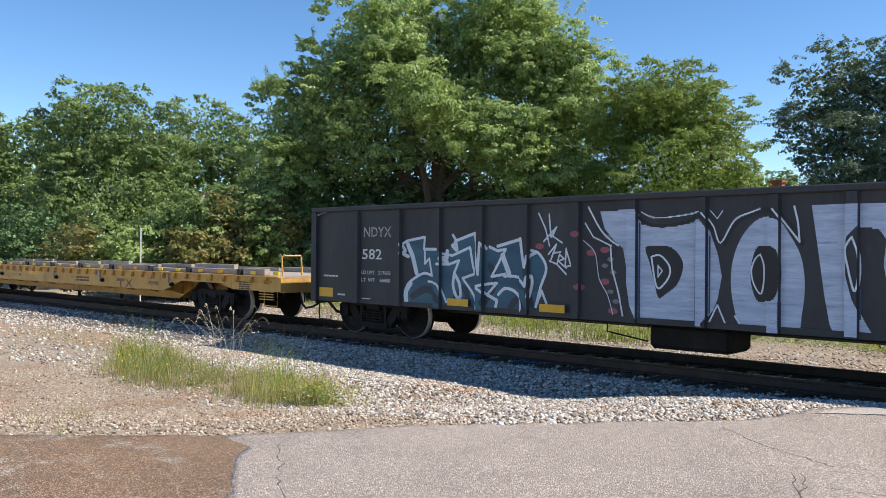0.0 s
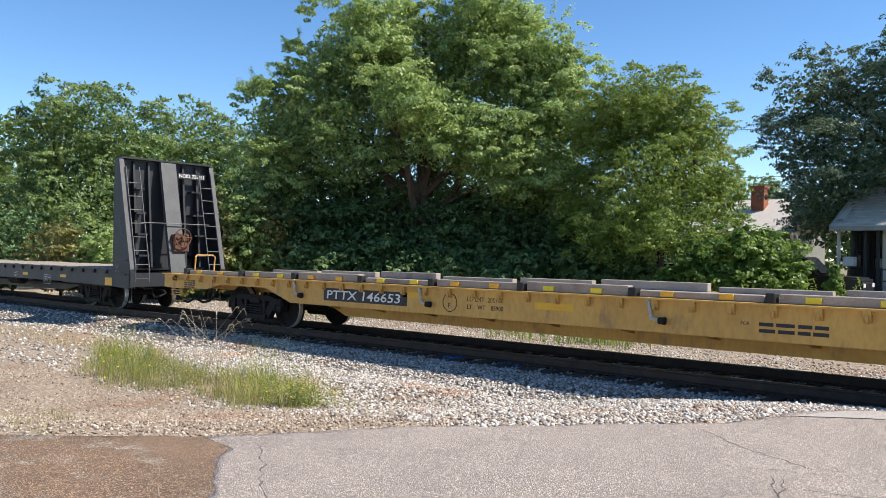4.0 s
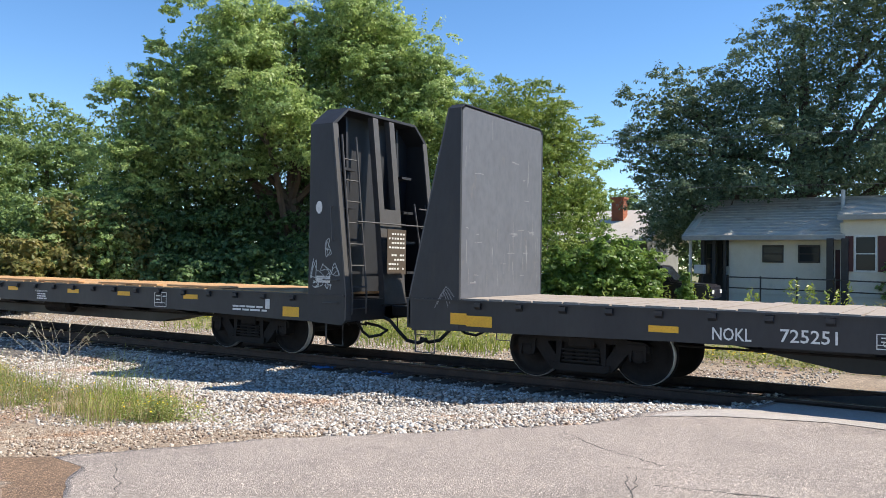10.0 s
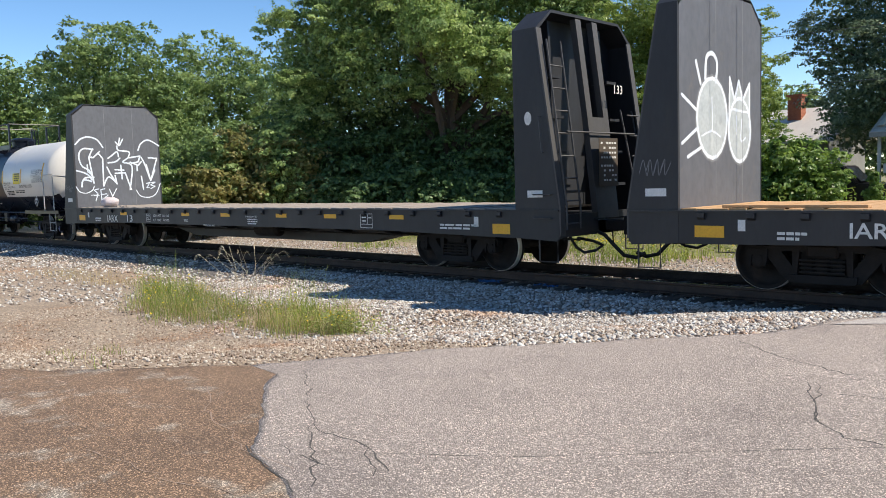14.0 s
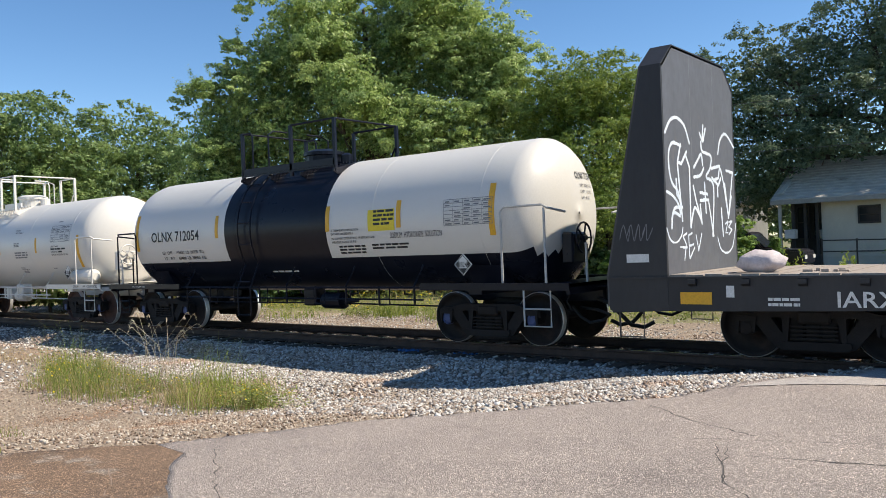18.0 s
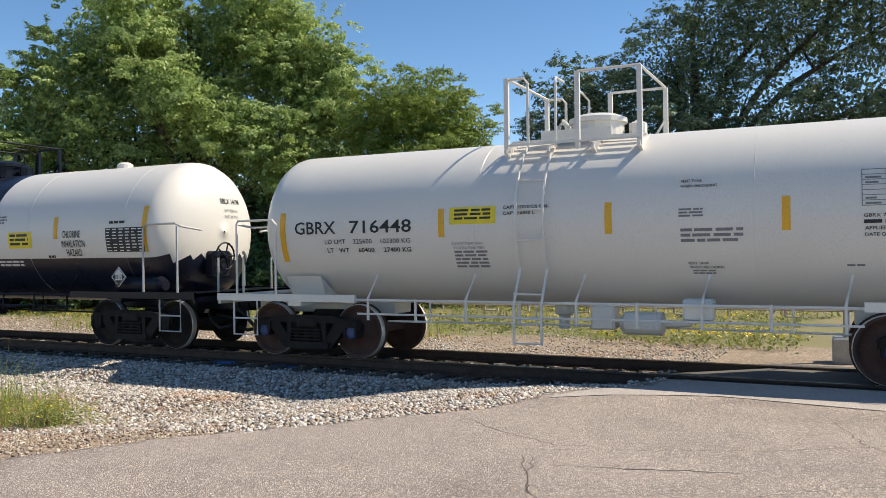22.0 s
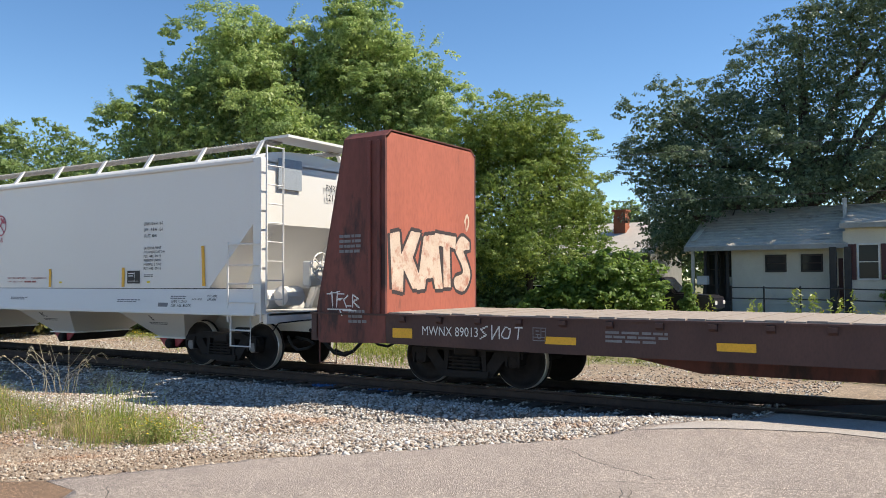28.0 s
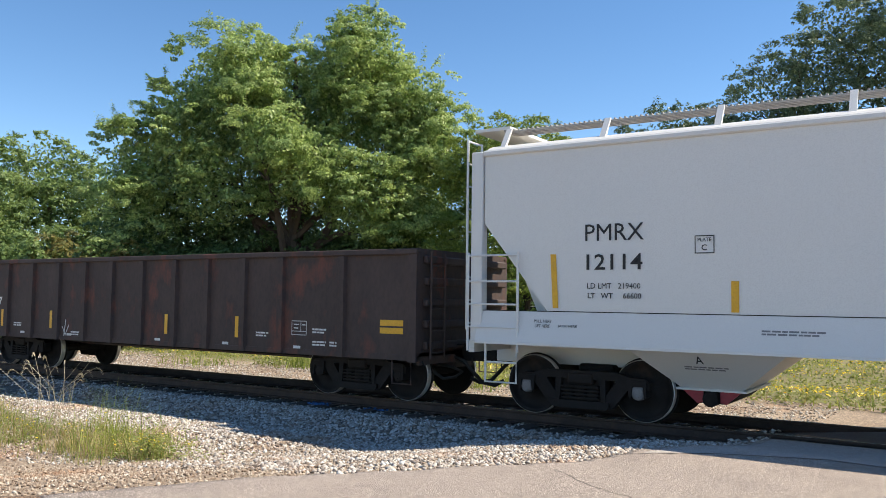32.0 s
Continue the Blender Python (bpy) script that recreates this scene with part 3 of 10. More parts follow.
def crown_points(blobs, count, lump, size, seed, dense=1.0, shaggy=1.0, core=0.26):
    """Leaves of a crown: rounded masses (x, y, z, rx, ry, rz) that carry flattened boughs of leaf sprays, with shaded hollows between them, feathery shoots at the rim and coarse leaves within."""
    g = np.random.default_rng(seed)
    P, N, S = [], [], []
    area = [b[3] * b[5] for b in blobs]
    for b, ar in zip(blobs, area):
        c0, r0 = np.array(b[:3]), np.array(b[3:])
        share = count * ar / sum(area)
        k = max(8, int(3.3 * dense * ar / lump ** 2))
        # boughs spread evenly over the mass
        i = np.arange(k) + 0.5
        el = np.arcsin(np.clip(1 - 1.75 * i / k, -1, 1))
        az = i * 2.39996 + g.uniform(0, 6.28)
        d = np.stack([np.cos(el) * np.cos(az), np.cos(el) * np.sin(az), np.sin(el)], 1) + g.normal(0, 0.16, (k, 3))
        d /= np.linalg.norm(d, axis=1, keepdims=True)
        r = lump * g.uniform(0.42, 0.92, k)
        c = c0 + d * np.maximum(r0 - 0.38 * r[:, None], 0.4 * r0) * g.uniform(0.74, 1.06, (k, 1))
        # sprays over the upper and outer side of each bough
        sub = 24
        e = unit(g, k * sub)
        par = np.repeat(np.arange(k), sub)
        e = e + 0.35 * d[par] + np.array([0, 0, 0.45])
        e /= np.linalg.norm(e, axis=1, keepdims=True)
        tc = c[par] + e * (r[par] * g.uniform(0.6, 1.08, k * sub))[:, None] * np.array([1.2, 1.2, 0.62])
        tr = r[par] * g.uniform(0.10, 0.27, k * sub)
        m = np.maximum(4, (share * 0.74 * tr ** 2 / (tr ** 2).sum()).astype(int))
        i = np.repeat(np.arange(k * sub), m)
        q = unit(g, len(i))
        rad = g.uniform(0.1, 1.0, len(i)) ** 0.5
        droop = -0.25 * rad ** 2 * tr[i]
        P.append(tc[i] + q * (rad * tr[i])[:, None] * np.array([1.35, 1.35, 0.55]) + np.stack([0 * droop, 0 * droop, droop], 1))
        N.append(q * 0.35 + e[i] * 0.75 + np.array([0, 0, 0.45]))
        S.append(np.full(len(i), size))
        # shoots that break the rim
        tw = max(5, int(k * 1.6))
        j = g.integers(0, k, tw)
        dd = d[j] * 0.9 + unit(g, tw) * 0.55 + np.array([0, 0, 0.3])
        dd /= np.linalg.norm(dd, axis=1, keepdims=True)
        per = max(6, int(share * 0.09 / tw))
        a = np.repeat(np.arange(tw), per)
        ln = g.uniform(0.4, 1.0, len(a)) + shaggy * g.uniform(0.0, 0.38, tw)[a] * g.uniform(0, 1, len(a))
        P.append(c[j][a] + dd[a] * (ln * r[j][a])[:, None] + g.normal(0, 0.05, (len(a), 3)) * r[j][a][:, None])
        N.append(dd[a] + np.array([0, 0, 0.3]))
        S.append(np.full(len(a), size * 0.85))
        # within
        n = int(share * core)
        P.append(c0 + unit(g, n) * r0 * (g.uniform(0, 1, (n, 1)) ** 0.45 * 0.80))
        N.append(unit(g, n))
        S.append(np.full(n, size * 1.5))
    return np.concatenate(P), np.concatenate(N), np.concatenate(S)


def polar(az, r, te=0.0):
    """A place by its bearing to the left of straight across the track, range and rise over the eye's level."""
    return (-r * math.sin(radians(az)), r * math.cos(radians(az)), 1.755 + r * te)


bark = mat("grey_brown_bark", (0.12, 0.09, 0.07), (0.08, 0.062, 0.05), scale=6, rough=0.95, bump=0.8, fine=30, stretch=(1, 1, 0.2))


def tree(label, foot, blobs, count, size, leaf, seed, trunk=0.3, lump=1.0, limbs=7, name="tree", category="tree", slim=0.55, dense=1.0, shaggy=1.0, core=0.26):
    """A tapered trunk that forks into limbs, and a crown of leaf clumps round them. blobs in metres from the foot."""
    t = thing(name, label, category, foot)
    g = random.Random(seed)
    zmax = max(b[2] for b in blobs)
    bm = bmesh.new()
    tube(bm, [(0, 0, -0.3), (0.05, 0, 0.6), (0.15 * trunk, 0.1, zmax * 0.35), (0.3 * trunk, 0, zmax * 0.7), (0, 0, zmax)], [trunk * 1.35, trunk, trunk * 0.8, trunk * 0.5, trunk * 0.15], 9)
    part("trunk", bm, bark, t)
    for i in range(limbs):
        b = blobs[i % len(blobs)]
        z0 = zmax * g.uniform(0.12, 0.55)
        end = Vector((b[0] + g.uniform(-0.4, 0.4) * b[3], b[1] + g.uniform(-0.3, 0.3) * b[4], b[2] + g.uniform(-0.2, 0.4) * b[5]))
        mid = Vector((end.x * 0.45, end.y * 0.45, z0 + (end.z - z0) * 0.55 + 0.3))
        bm = tube(bmesh.new(), [(0, 0, z0), mid, end], [trunk * 0.45, trunk * 0.3, trunk * 0.08], 6)
        for q in range(3):
            e2 = mid + (end - mid) * g.uniform(0.2, 0.8)
            tube(bm, [e2, e2 + Vector((g.uniform(-1, 1) * b[3] * 0.5, g.uniform(-1, 1) * b[4] * 0.5, g.uniform(0.1, 0.6) * b[5]))], [trunk * 0.16, trunk * 0.04], 5)
        part("limb", bm, bark, t)
    p, n, s = crown_points(blobs, count, lump, size, seed, dense, shaggy, core)
    v, f = leaves(p, n, s, seed + 1, slim, 0.42)
    ob = scatter_mesh("crown", v, f, leaf, "", "")
    ob.parent = t
    ob["kind"] = "stuff"
    return t


def at_foot(foot, az, r, te, rx, rz, ry=None):
    x, y, z = polar(az, r, te)
    return (x - foot[0], y - foot[1], z - foot[2], rx, ry or rx, rz)


leaf_main = leaf_mat("light_green_leaves", (0.142, 0.225, 0.066), (0.43, 0.53, 0.20), 0.45)
# green of the dark shrubs; also carries the shade below the large crown
leaf_dark = leaf_mat("deep_green_shade_leaves", (0.055, 0.105, 0.042), (0.17, 0.265, 0.095), 0.30)
leaf_blue = leaf_mat("grey_green_leaves", (0.095, 0.155, 0.05), (0.28, 0.375, 0.13), 0.40)
leaf_cedar = leaf_mat("yellow_green_needles", (0.10, 0.165, 0.032), (0.31, 0.39, 0.088), 0.38)
leaf_oak = leaf_mat("dark_oak_leaves", (0.065, 0.105, 0.052), (0.19, 0.25, 0.135), 0.30)
leaf_tan = leaf_mat("tawny_leaves", (0.14, 0.17, 0.05), (0.32, 0.27, 0.10), 0.42)
leaf_bush = leaf_mat("bright_shrub_leaves", (0.08, 0.145, 0.028), (0.23, 0.34, 0.075), 0.42)


def ground_at(az, r):
    x, y, _ = polar(az, r)
    return (x, y, ground_z(x, y))


# the large light-green tree
ft = ground_at(43.0, 38)
A = lambda *a: at_foot(ft, *a)
tree("tall broad tree with airy light green foliage", ft, [
    A(47.2, 38, 0.225, 3.3, 3.5), A(39.0, 38, 0.245, 3.1, 3.7), A(43.2, 39, 0.20, 3.6, 4.6), A(50.2, 38, 0.175, 2.6, 3.2), A(53.0, 38, 0.12, 2.1, 3.4), A(36.0, 37, 0.20, 2.3, 2.9), A(34.0, 36.5, 0.14, 2.0, 2.7),
    A(37.2, 35.5, 0.115, 2.9, 2.2), A(41.5, 35.3, 0.15, 2.6, 2.2), A(44.2, 34.5, 0.19, 2.0, 1.7), A(48.2, 37, 0.13, 2.6, 2.4), A(35.6, 36, 0.09, 2.2, 1.8), A(35.2, 37, 0.235, 2.2, 2.3), A(33.9, 36.5, 0.185, 2.0, 2.4), A(46, 38, 0.27, 2.4, 2.4), A(38.3, 38, 0.29, 2.6, 2.8)], 300000, 0.064, leaf_main, 21, 0.42, 1.5, 14, dense=0.74)
# trees behind and below it; the crown's shade is put into their dark leaves
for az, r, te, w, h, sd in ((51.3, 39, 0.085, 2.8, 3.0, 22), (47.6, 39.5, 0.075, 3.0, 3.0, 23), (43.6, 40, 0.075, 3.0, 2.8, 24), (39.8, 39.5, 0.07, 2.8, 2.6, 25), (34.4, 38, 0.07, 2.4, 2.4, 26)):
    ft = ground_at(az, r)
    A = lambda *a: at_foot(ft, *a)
    tree("deep green tree under a taller crown, shade in its leaf colour", ft, [A(az, r, te, w, h), A(az + 1.6, r, te - 0.03, w * 0.8, h * 0.8), A(az - 1.8, r, te - 0.035, w * 0.8, h * 0.8)], 15000, 0.08, leaf_dark, sd, 0.16, 0.9, 6)
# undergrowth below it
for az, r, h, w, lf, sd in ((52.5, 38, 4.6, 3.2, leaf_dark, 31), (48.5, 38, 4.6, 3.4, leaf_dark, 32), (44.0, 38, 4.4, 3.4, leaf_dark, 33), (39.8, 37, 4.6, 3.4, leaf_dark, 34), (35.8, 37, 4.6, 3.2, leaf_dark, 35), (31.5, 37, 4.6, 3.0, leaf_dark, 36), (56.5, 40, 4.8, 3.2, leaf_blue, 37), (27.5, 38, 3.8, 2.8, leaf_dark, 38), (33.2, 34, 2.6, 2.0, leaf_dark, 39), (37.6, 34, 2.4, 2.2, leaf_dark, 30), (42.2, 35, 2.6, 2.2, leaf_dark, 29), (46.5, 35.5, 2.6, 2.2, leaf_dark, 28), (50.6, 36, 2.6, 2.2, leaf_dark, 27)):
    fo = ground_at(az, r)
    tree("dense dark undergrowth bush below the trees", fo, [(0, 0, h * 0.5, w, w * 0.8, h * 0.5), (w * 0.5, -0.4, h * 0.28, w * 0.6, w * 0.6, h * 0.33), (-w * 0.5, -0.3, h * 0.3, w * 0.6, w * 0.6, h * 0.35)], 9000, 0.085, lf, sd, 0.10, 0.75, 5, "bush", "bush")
# the round yellow-green tree
ft = ground_at(26.8, 34)
A = lambda *a: at_foot(ft, *a)
tree("round-headed tree with dense yellow-green foliage", ft, [
    A(27.6, 34, 0.155, 2.5, 2.1), A(30.4, 34, 0.125, 1.8, 2.2), A(24.6, 34, 0.11, 1.9, 2.2), A(27.0, 33, 0.09, 3.0, 2.2), A(23.0, 34, 0.06, 1.3, 1.8), A(31.4, 34, 0.06, 1.8, 2.0), A(26.5, 32, 0.035, 2.4, 1.4), A(29.5, 32.5, 0.02, 2.0, 1.6), A(27.8, 34, 0.185, 2.3, 1.7), A(30.0, 34, 0.16, 1.8, 1.7), A(25.2, 34, 0.15, 1.9, 1.7)], 150000, 0.052, leaf_cedar, 41, 0.2, 0.62, 14, slim=0.42, shaggy=0.3, dense=0.85)
# the trees of the left
ft = ground_at(64.5, 50)
A = lambda *a: at_foot(ft, *a)
tree("leafy mid-green tree with a rounded crown", ft, [A(64.6, 50, 0.122, 3.6, 4.0), A(66.9, 50, 0.10, 2.4, 3.6), A(62.3, 50, 0.09, 2.6, 3.9), A(64.5, 48, 0.04, 3.6, 2.8), A(67.8, 50, 0.03, 2.6, 2.8), A(61.6, 48, 0.03, 2.6, 2.6)], 95000, 0.075, leaf_blue, 51, 0.3, 1.1, 7, dense=1.0, shaggy=0.6)
ft = ground_at(58.3, 66)
A = lambda *a: at_foot(ft, *a)
tree("distant grey-green tree with a full crown", ft, [A(58.6, 66, 0.118, 3.6, 4.2), A(56.3, 66, 0.095, 2.8, 4.4), A(60.6, 66, 0.08, 2.6, 4.6), A(54.8, 66, 0.05, 2.8, 3.6), A(58, 64, 0.03, 4.6, 3.6)], 55000, 0.10, leaf_blue, 52, 0.3, 1.3, 6, dense=1.0, shaggy=0.6)
ft = ground_at(70.4, 60)
A = lambda *a: at_foot(ft, *a)
tree("distant mid-green tree beyond the track", ft, [A(70.4, 60, 0.085, 3.4, 4.2), A(72.6, 60, 0.07, 3.2, 4.0), A(68.6, 58, 0.03, 2.8, 3.4), A(71, 58, 0.02, 3.4, 2.6)], 46000, 0.10, leaf_blue, 53, 0.3, 1.3, 5, dense=1.0, shaggy=0.6)
# the tawny and green shrubs in front of them
for az, r, te, w, lf, sd, lab in ((59.2, 37, 0.045, 1.8, leaf_blue, 61, "tall green shrub"), (57.3, 36.5, 0.045, 1.5, leaf_tan, 62, "tawny shrub with thinning leaves"), (55.3, 36.5, 0.04, 1.7, leaf_main, 63, "light green shrub"), (61.5, 38, 0.02, 1.8, leaf_blue, 64, "mid-green shrub"), (63.8, 37, 0.0, 1.7, leaf_main, 65, "low light green shrub"), (66.3, 38, 0.0, 1.8, leaf_tan, 66, "low tawny shrub"), (60.0, 35, -0.005, 1.3, leaf_tan, 67, "low tawny shrub"), (53.6, 36.5, 0.035, 1.4, leaf_tan, 68, "thin shrub with yellowing leaves"), (69.0, 42, 0.02, 2.4, leaf_dark, 69, "dark green shrub"), (72.0, 45, 0.02, 3.0, leaf_dark, 70, "dark green shrub")):
    fo = ground_at(az, r)
    h = 1.755 + te * r - fo[2] + 1.2
    tree(lab + " growing beyond the track", fo, [(0, 0, h * 0.5, w, w * 0.8, h * 0.5), (w * 0.5, 0, h * 0.35, w * 0.6, w * 0.6, h * 0.36), (-w * 0.4, 0, h * 0.3, w * 0.6, w * 0.6, h * 0.3)], 6500, 0.085, lf, sd, 0.06, 0.55, 6, "shrub", "shrub")
# the great dark oak behind the house
ft = ground_at(9.0, 47)
A = lambda *a: at_foot(ft, *a)
tree("huge dark evergreen oak spreading over a house", ft, [
    A(17.0, 45, 0.165, 3.0, 3.0), A(17.9, 44, 0.12, 1.9, 2.2), A(13.6, 45, 0.17, 3.6, 3.2), A(9.6, 46, 0.21, 3.8, 4.0), A(5.5, 46, 0.26, 4.2, 4.6), A(0.5, 46, 0.28, 4.8, 5.2), A(-5.0, 46, 0.26, 4.8, 5.0), A(-10, 46, 0.22, 4.6, 4.6),
    A(14.5, 42, 0.115, 2.6, 2.0), A(9.5, 42, 0.135, 3.0, 2.2), A(4.0, 42, 0.145, 3.4, 2.4), A(-1.5, 42, 0.15, 3.6, 2.6), A(-7, 42, 0.14, 3.6, 2.6), A(16.5, 41, 0.075, 2.0, 1.5), A(17.2, 43, 0.06, 1.5, 1.7), A(16.2, 46, 0.05, 2.4, 2.2), A(11.8, 40, 0.095, 1.9, 1.0), A(6.5, 41, 0.105, 2.2, 1.1), A(13, 48, 0.08, 3.4, 2.6), A(5, 49, 0.09, 4.2, 3.2), A(-3, 49, 0.09, 4.2, 3.2)], 250000, 0.076, leaf_oak, 71, 0.55, 1.3, 16, dense=0.85, core=0.22)
# far trees that close the view
for az, r, te, w, sd in ((21.6, 72, 0.105, 4.2, 81), (25, 75, 0.10, 4.5, 82), (-14, 60, 0.10, 6.0, 83), (-21, 66, 0.10, 6.5, 84), (77, 70, 0.08, 6.0, 85), (49, 75, 0.06, 5.5, 86), (33, 75, 0.07, 5.5, 87), (-28, 70, 0.1, 7.0, 88), (82, 80, 0.08, 7, 89), (15, 74, 0.075, 5.0, 79), (9, 76, 0.08, 5.0, 78), (3, 74, 0.085, 5.5, 77), (-5, 72, 0.08, 5.5, 76)):
    fo = ground_at(az, r)
    h = 1.755 + te * r - fo[2]
    tree("far grey-green tree closing the view", fo, [(0, 0, h * 0.68, w, w, h * 0.32), (w * 0.6, 0, h * 0.5, w * 0.7, w * 0.7, h * 0.4), (-w * 0.6, 0, h * 0.5, w * 0.7, w * 0.7, h * 0.4), (0, -1, h * 0.25, w * 1.1, w * 0.7, h * 0.25)], 11000, 0.14, leaf_blue, sd, 0.3, 1.8, 5)
# shrubs before the houses
for az, r, h, w, lf, sd, lab in ((22.3, 30, 2.9, 1.6, leaf_bush, 91, "broad bright green shrub before a house"), (25.6, 30, 1.7, 0.9, leaf_bush, 92, "low bright green shrub before the trees"), (20.3, 30.5, 3.1, 1.5, leaf_bush, 93, "rounded bright green shrub before a house"), (24.2, 30.2, 2.6, 1.1, leaf_bush, 99, "bright green shrub below the trees"), (2.0, 37, 2.6, 1.4, leaf_main, 94, "pale green shrub by a house corner"), (29.0, 33, 2.6, 1.5, leaf_dark, 95, "dark green shrub below the trees"), (-3, 36, 3.0, 2.0, leaf_dark, 96, "dark green shrub beside a house")):
    fo = ground_at(az, r)
    tree(lab, fo, [(0, 0, h * 0.5, w, w * 0.8, h * 0.5), (w * 0.55, 0, h * 0.3, w * 0.6, w * 0.6, h * 0.3), (-w * 0.5, 0, h * 0.32, w * 0.6, w * 0.6, h * 0.32)], 9000, 0.075, lf, sd, 0.05, 0.5, 6, "shrub", "shrub")
fo = ground_at(16.1, 27.5)
tree("small bright green conifer sapling", fo, [(0, 0, 0.45, 0.42, 0.42, 0.45), (0, 0, 0.95, 0.30, 0.30, 0.45), (0.02, 0, 1.4, 0.17, 0.17, 0.4)], 3500, 0.045, leaf_bush, 97, 0.025, 0.14, 4, "sapling", "sapling")


# grasses
def blades(name, pts, h, m, seed, label, lean=0.35, w=0.0032, category="grass"):
    """Thin bent blades standing on points."""
    g = np.random.default_rng(seed)
    pts = np.asarray(pts, float)
    n = len(pts)
    hh = np.asarray(h) * g.uniform(0.55, 1.15, n)
    a, l = g.uniform(0, 6.28, n), hh * g.uniform(0.05, lean * 2, n)
    d = np.stack([np.cos(a), np.sin(a), np.zeros(n)], 1)
    s = np.stack([-np.sin(a + 0.6), np.cos(a + 0.6), np.zeros(n)], 1) * w
    up = np.array([0, 0, 1.0])
    p0, p1, p2 = pts, pts + d * (l * 0.3)[:, None] + up * (hh * 0.6)[:, None], pts + d * l[:, None] + up * hh[:, None]
    v = np.stack([p0 - s, p0 + s, p1 + s * 0.8, p1 - s * 0.8, p2 + s * 0.15, p2 - s * 0.15], 1).reshape(-1, 3)
    q = np.array([(0, 1, 2, 3), (3, 2, 4, 5)])
    f = (q[None] + np.arange(n)[:, None, None] * 6).reshape(-1, 4)
    return scatter_mesh(name, v, f, m, label, category)


green_blade = leaf_mat("fresh_grass", (0.12, 0.19, 0.030), (0.33, 0.38, 0.08), 0.5)
dry_blade = leaf_mat("dry_grass", (0.34, 0.27, 0.13), (0.52, 0.42, 0.22), 0.4)
flower = leaf_mat("yellow_flowers", (0.70, 0.50, 0.02), (0.80, 0.62, 0.05), 0.3)
sage = leaf_mat("grey_green_weed", (0.17, 0.23, 0.055), (0.34, 0.38, 0.12), 0.45)


def in_patch(x, y):
    """The weedy patch between road and track."""
    k = (x + 8.3) / -7.0
    if not 0 <= k <= 1.25:
        return 0.0
    mid = 6.75 + 0.9 * k + 0.35 * math.sin(x * 1.1)
    half = 0.55 + 0.75 * math.sin(min(1.0, k + 0.12) * 2.6)
    return max(0.0, 1 - ((y - mid) / max(0.3, half)) ** 2)


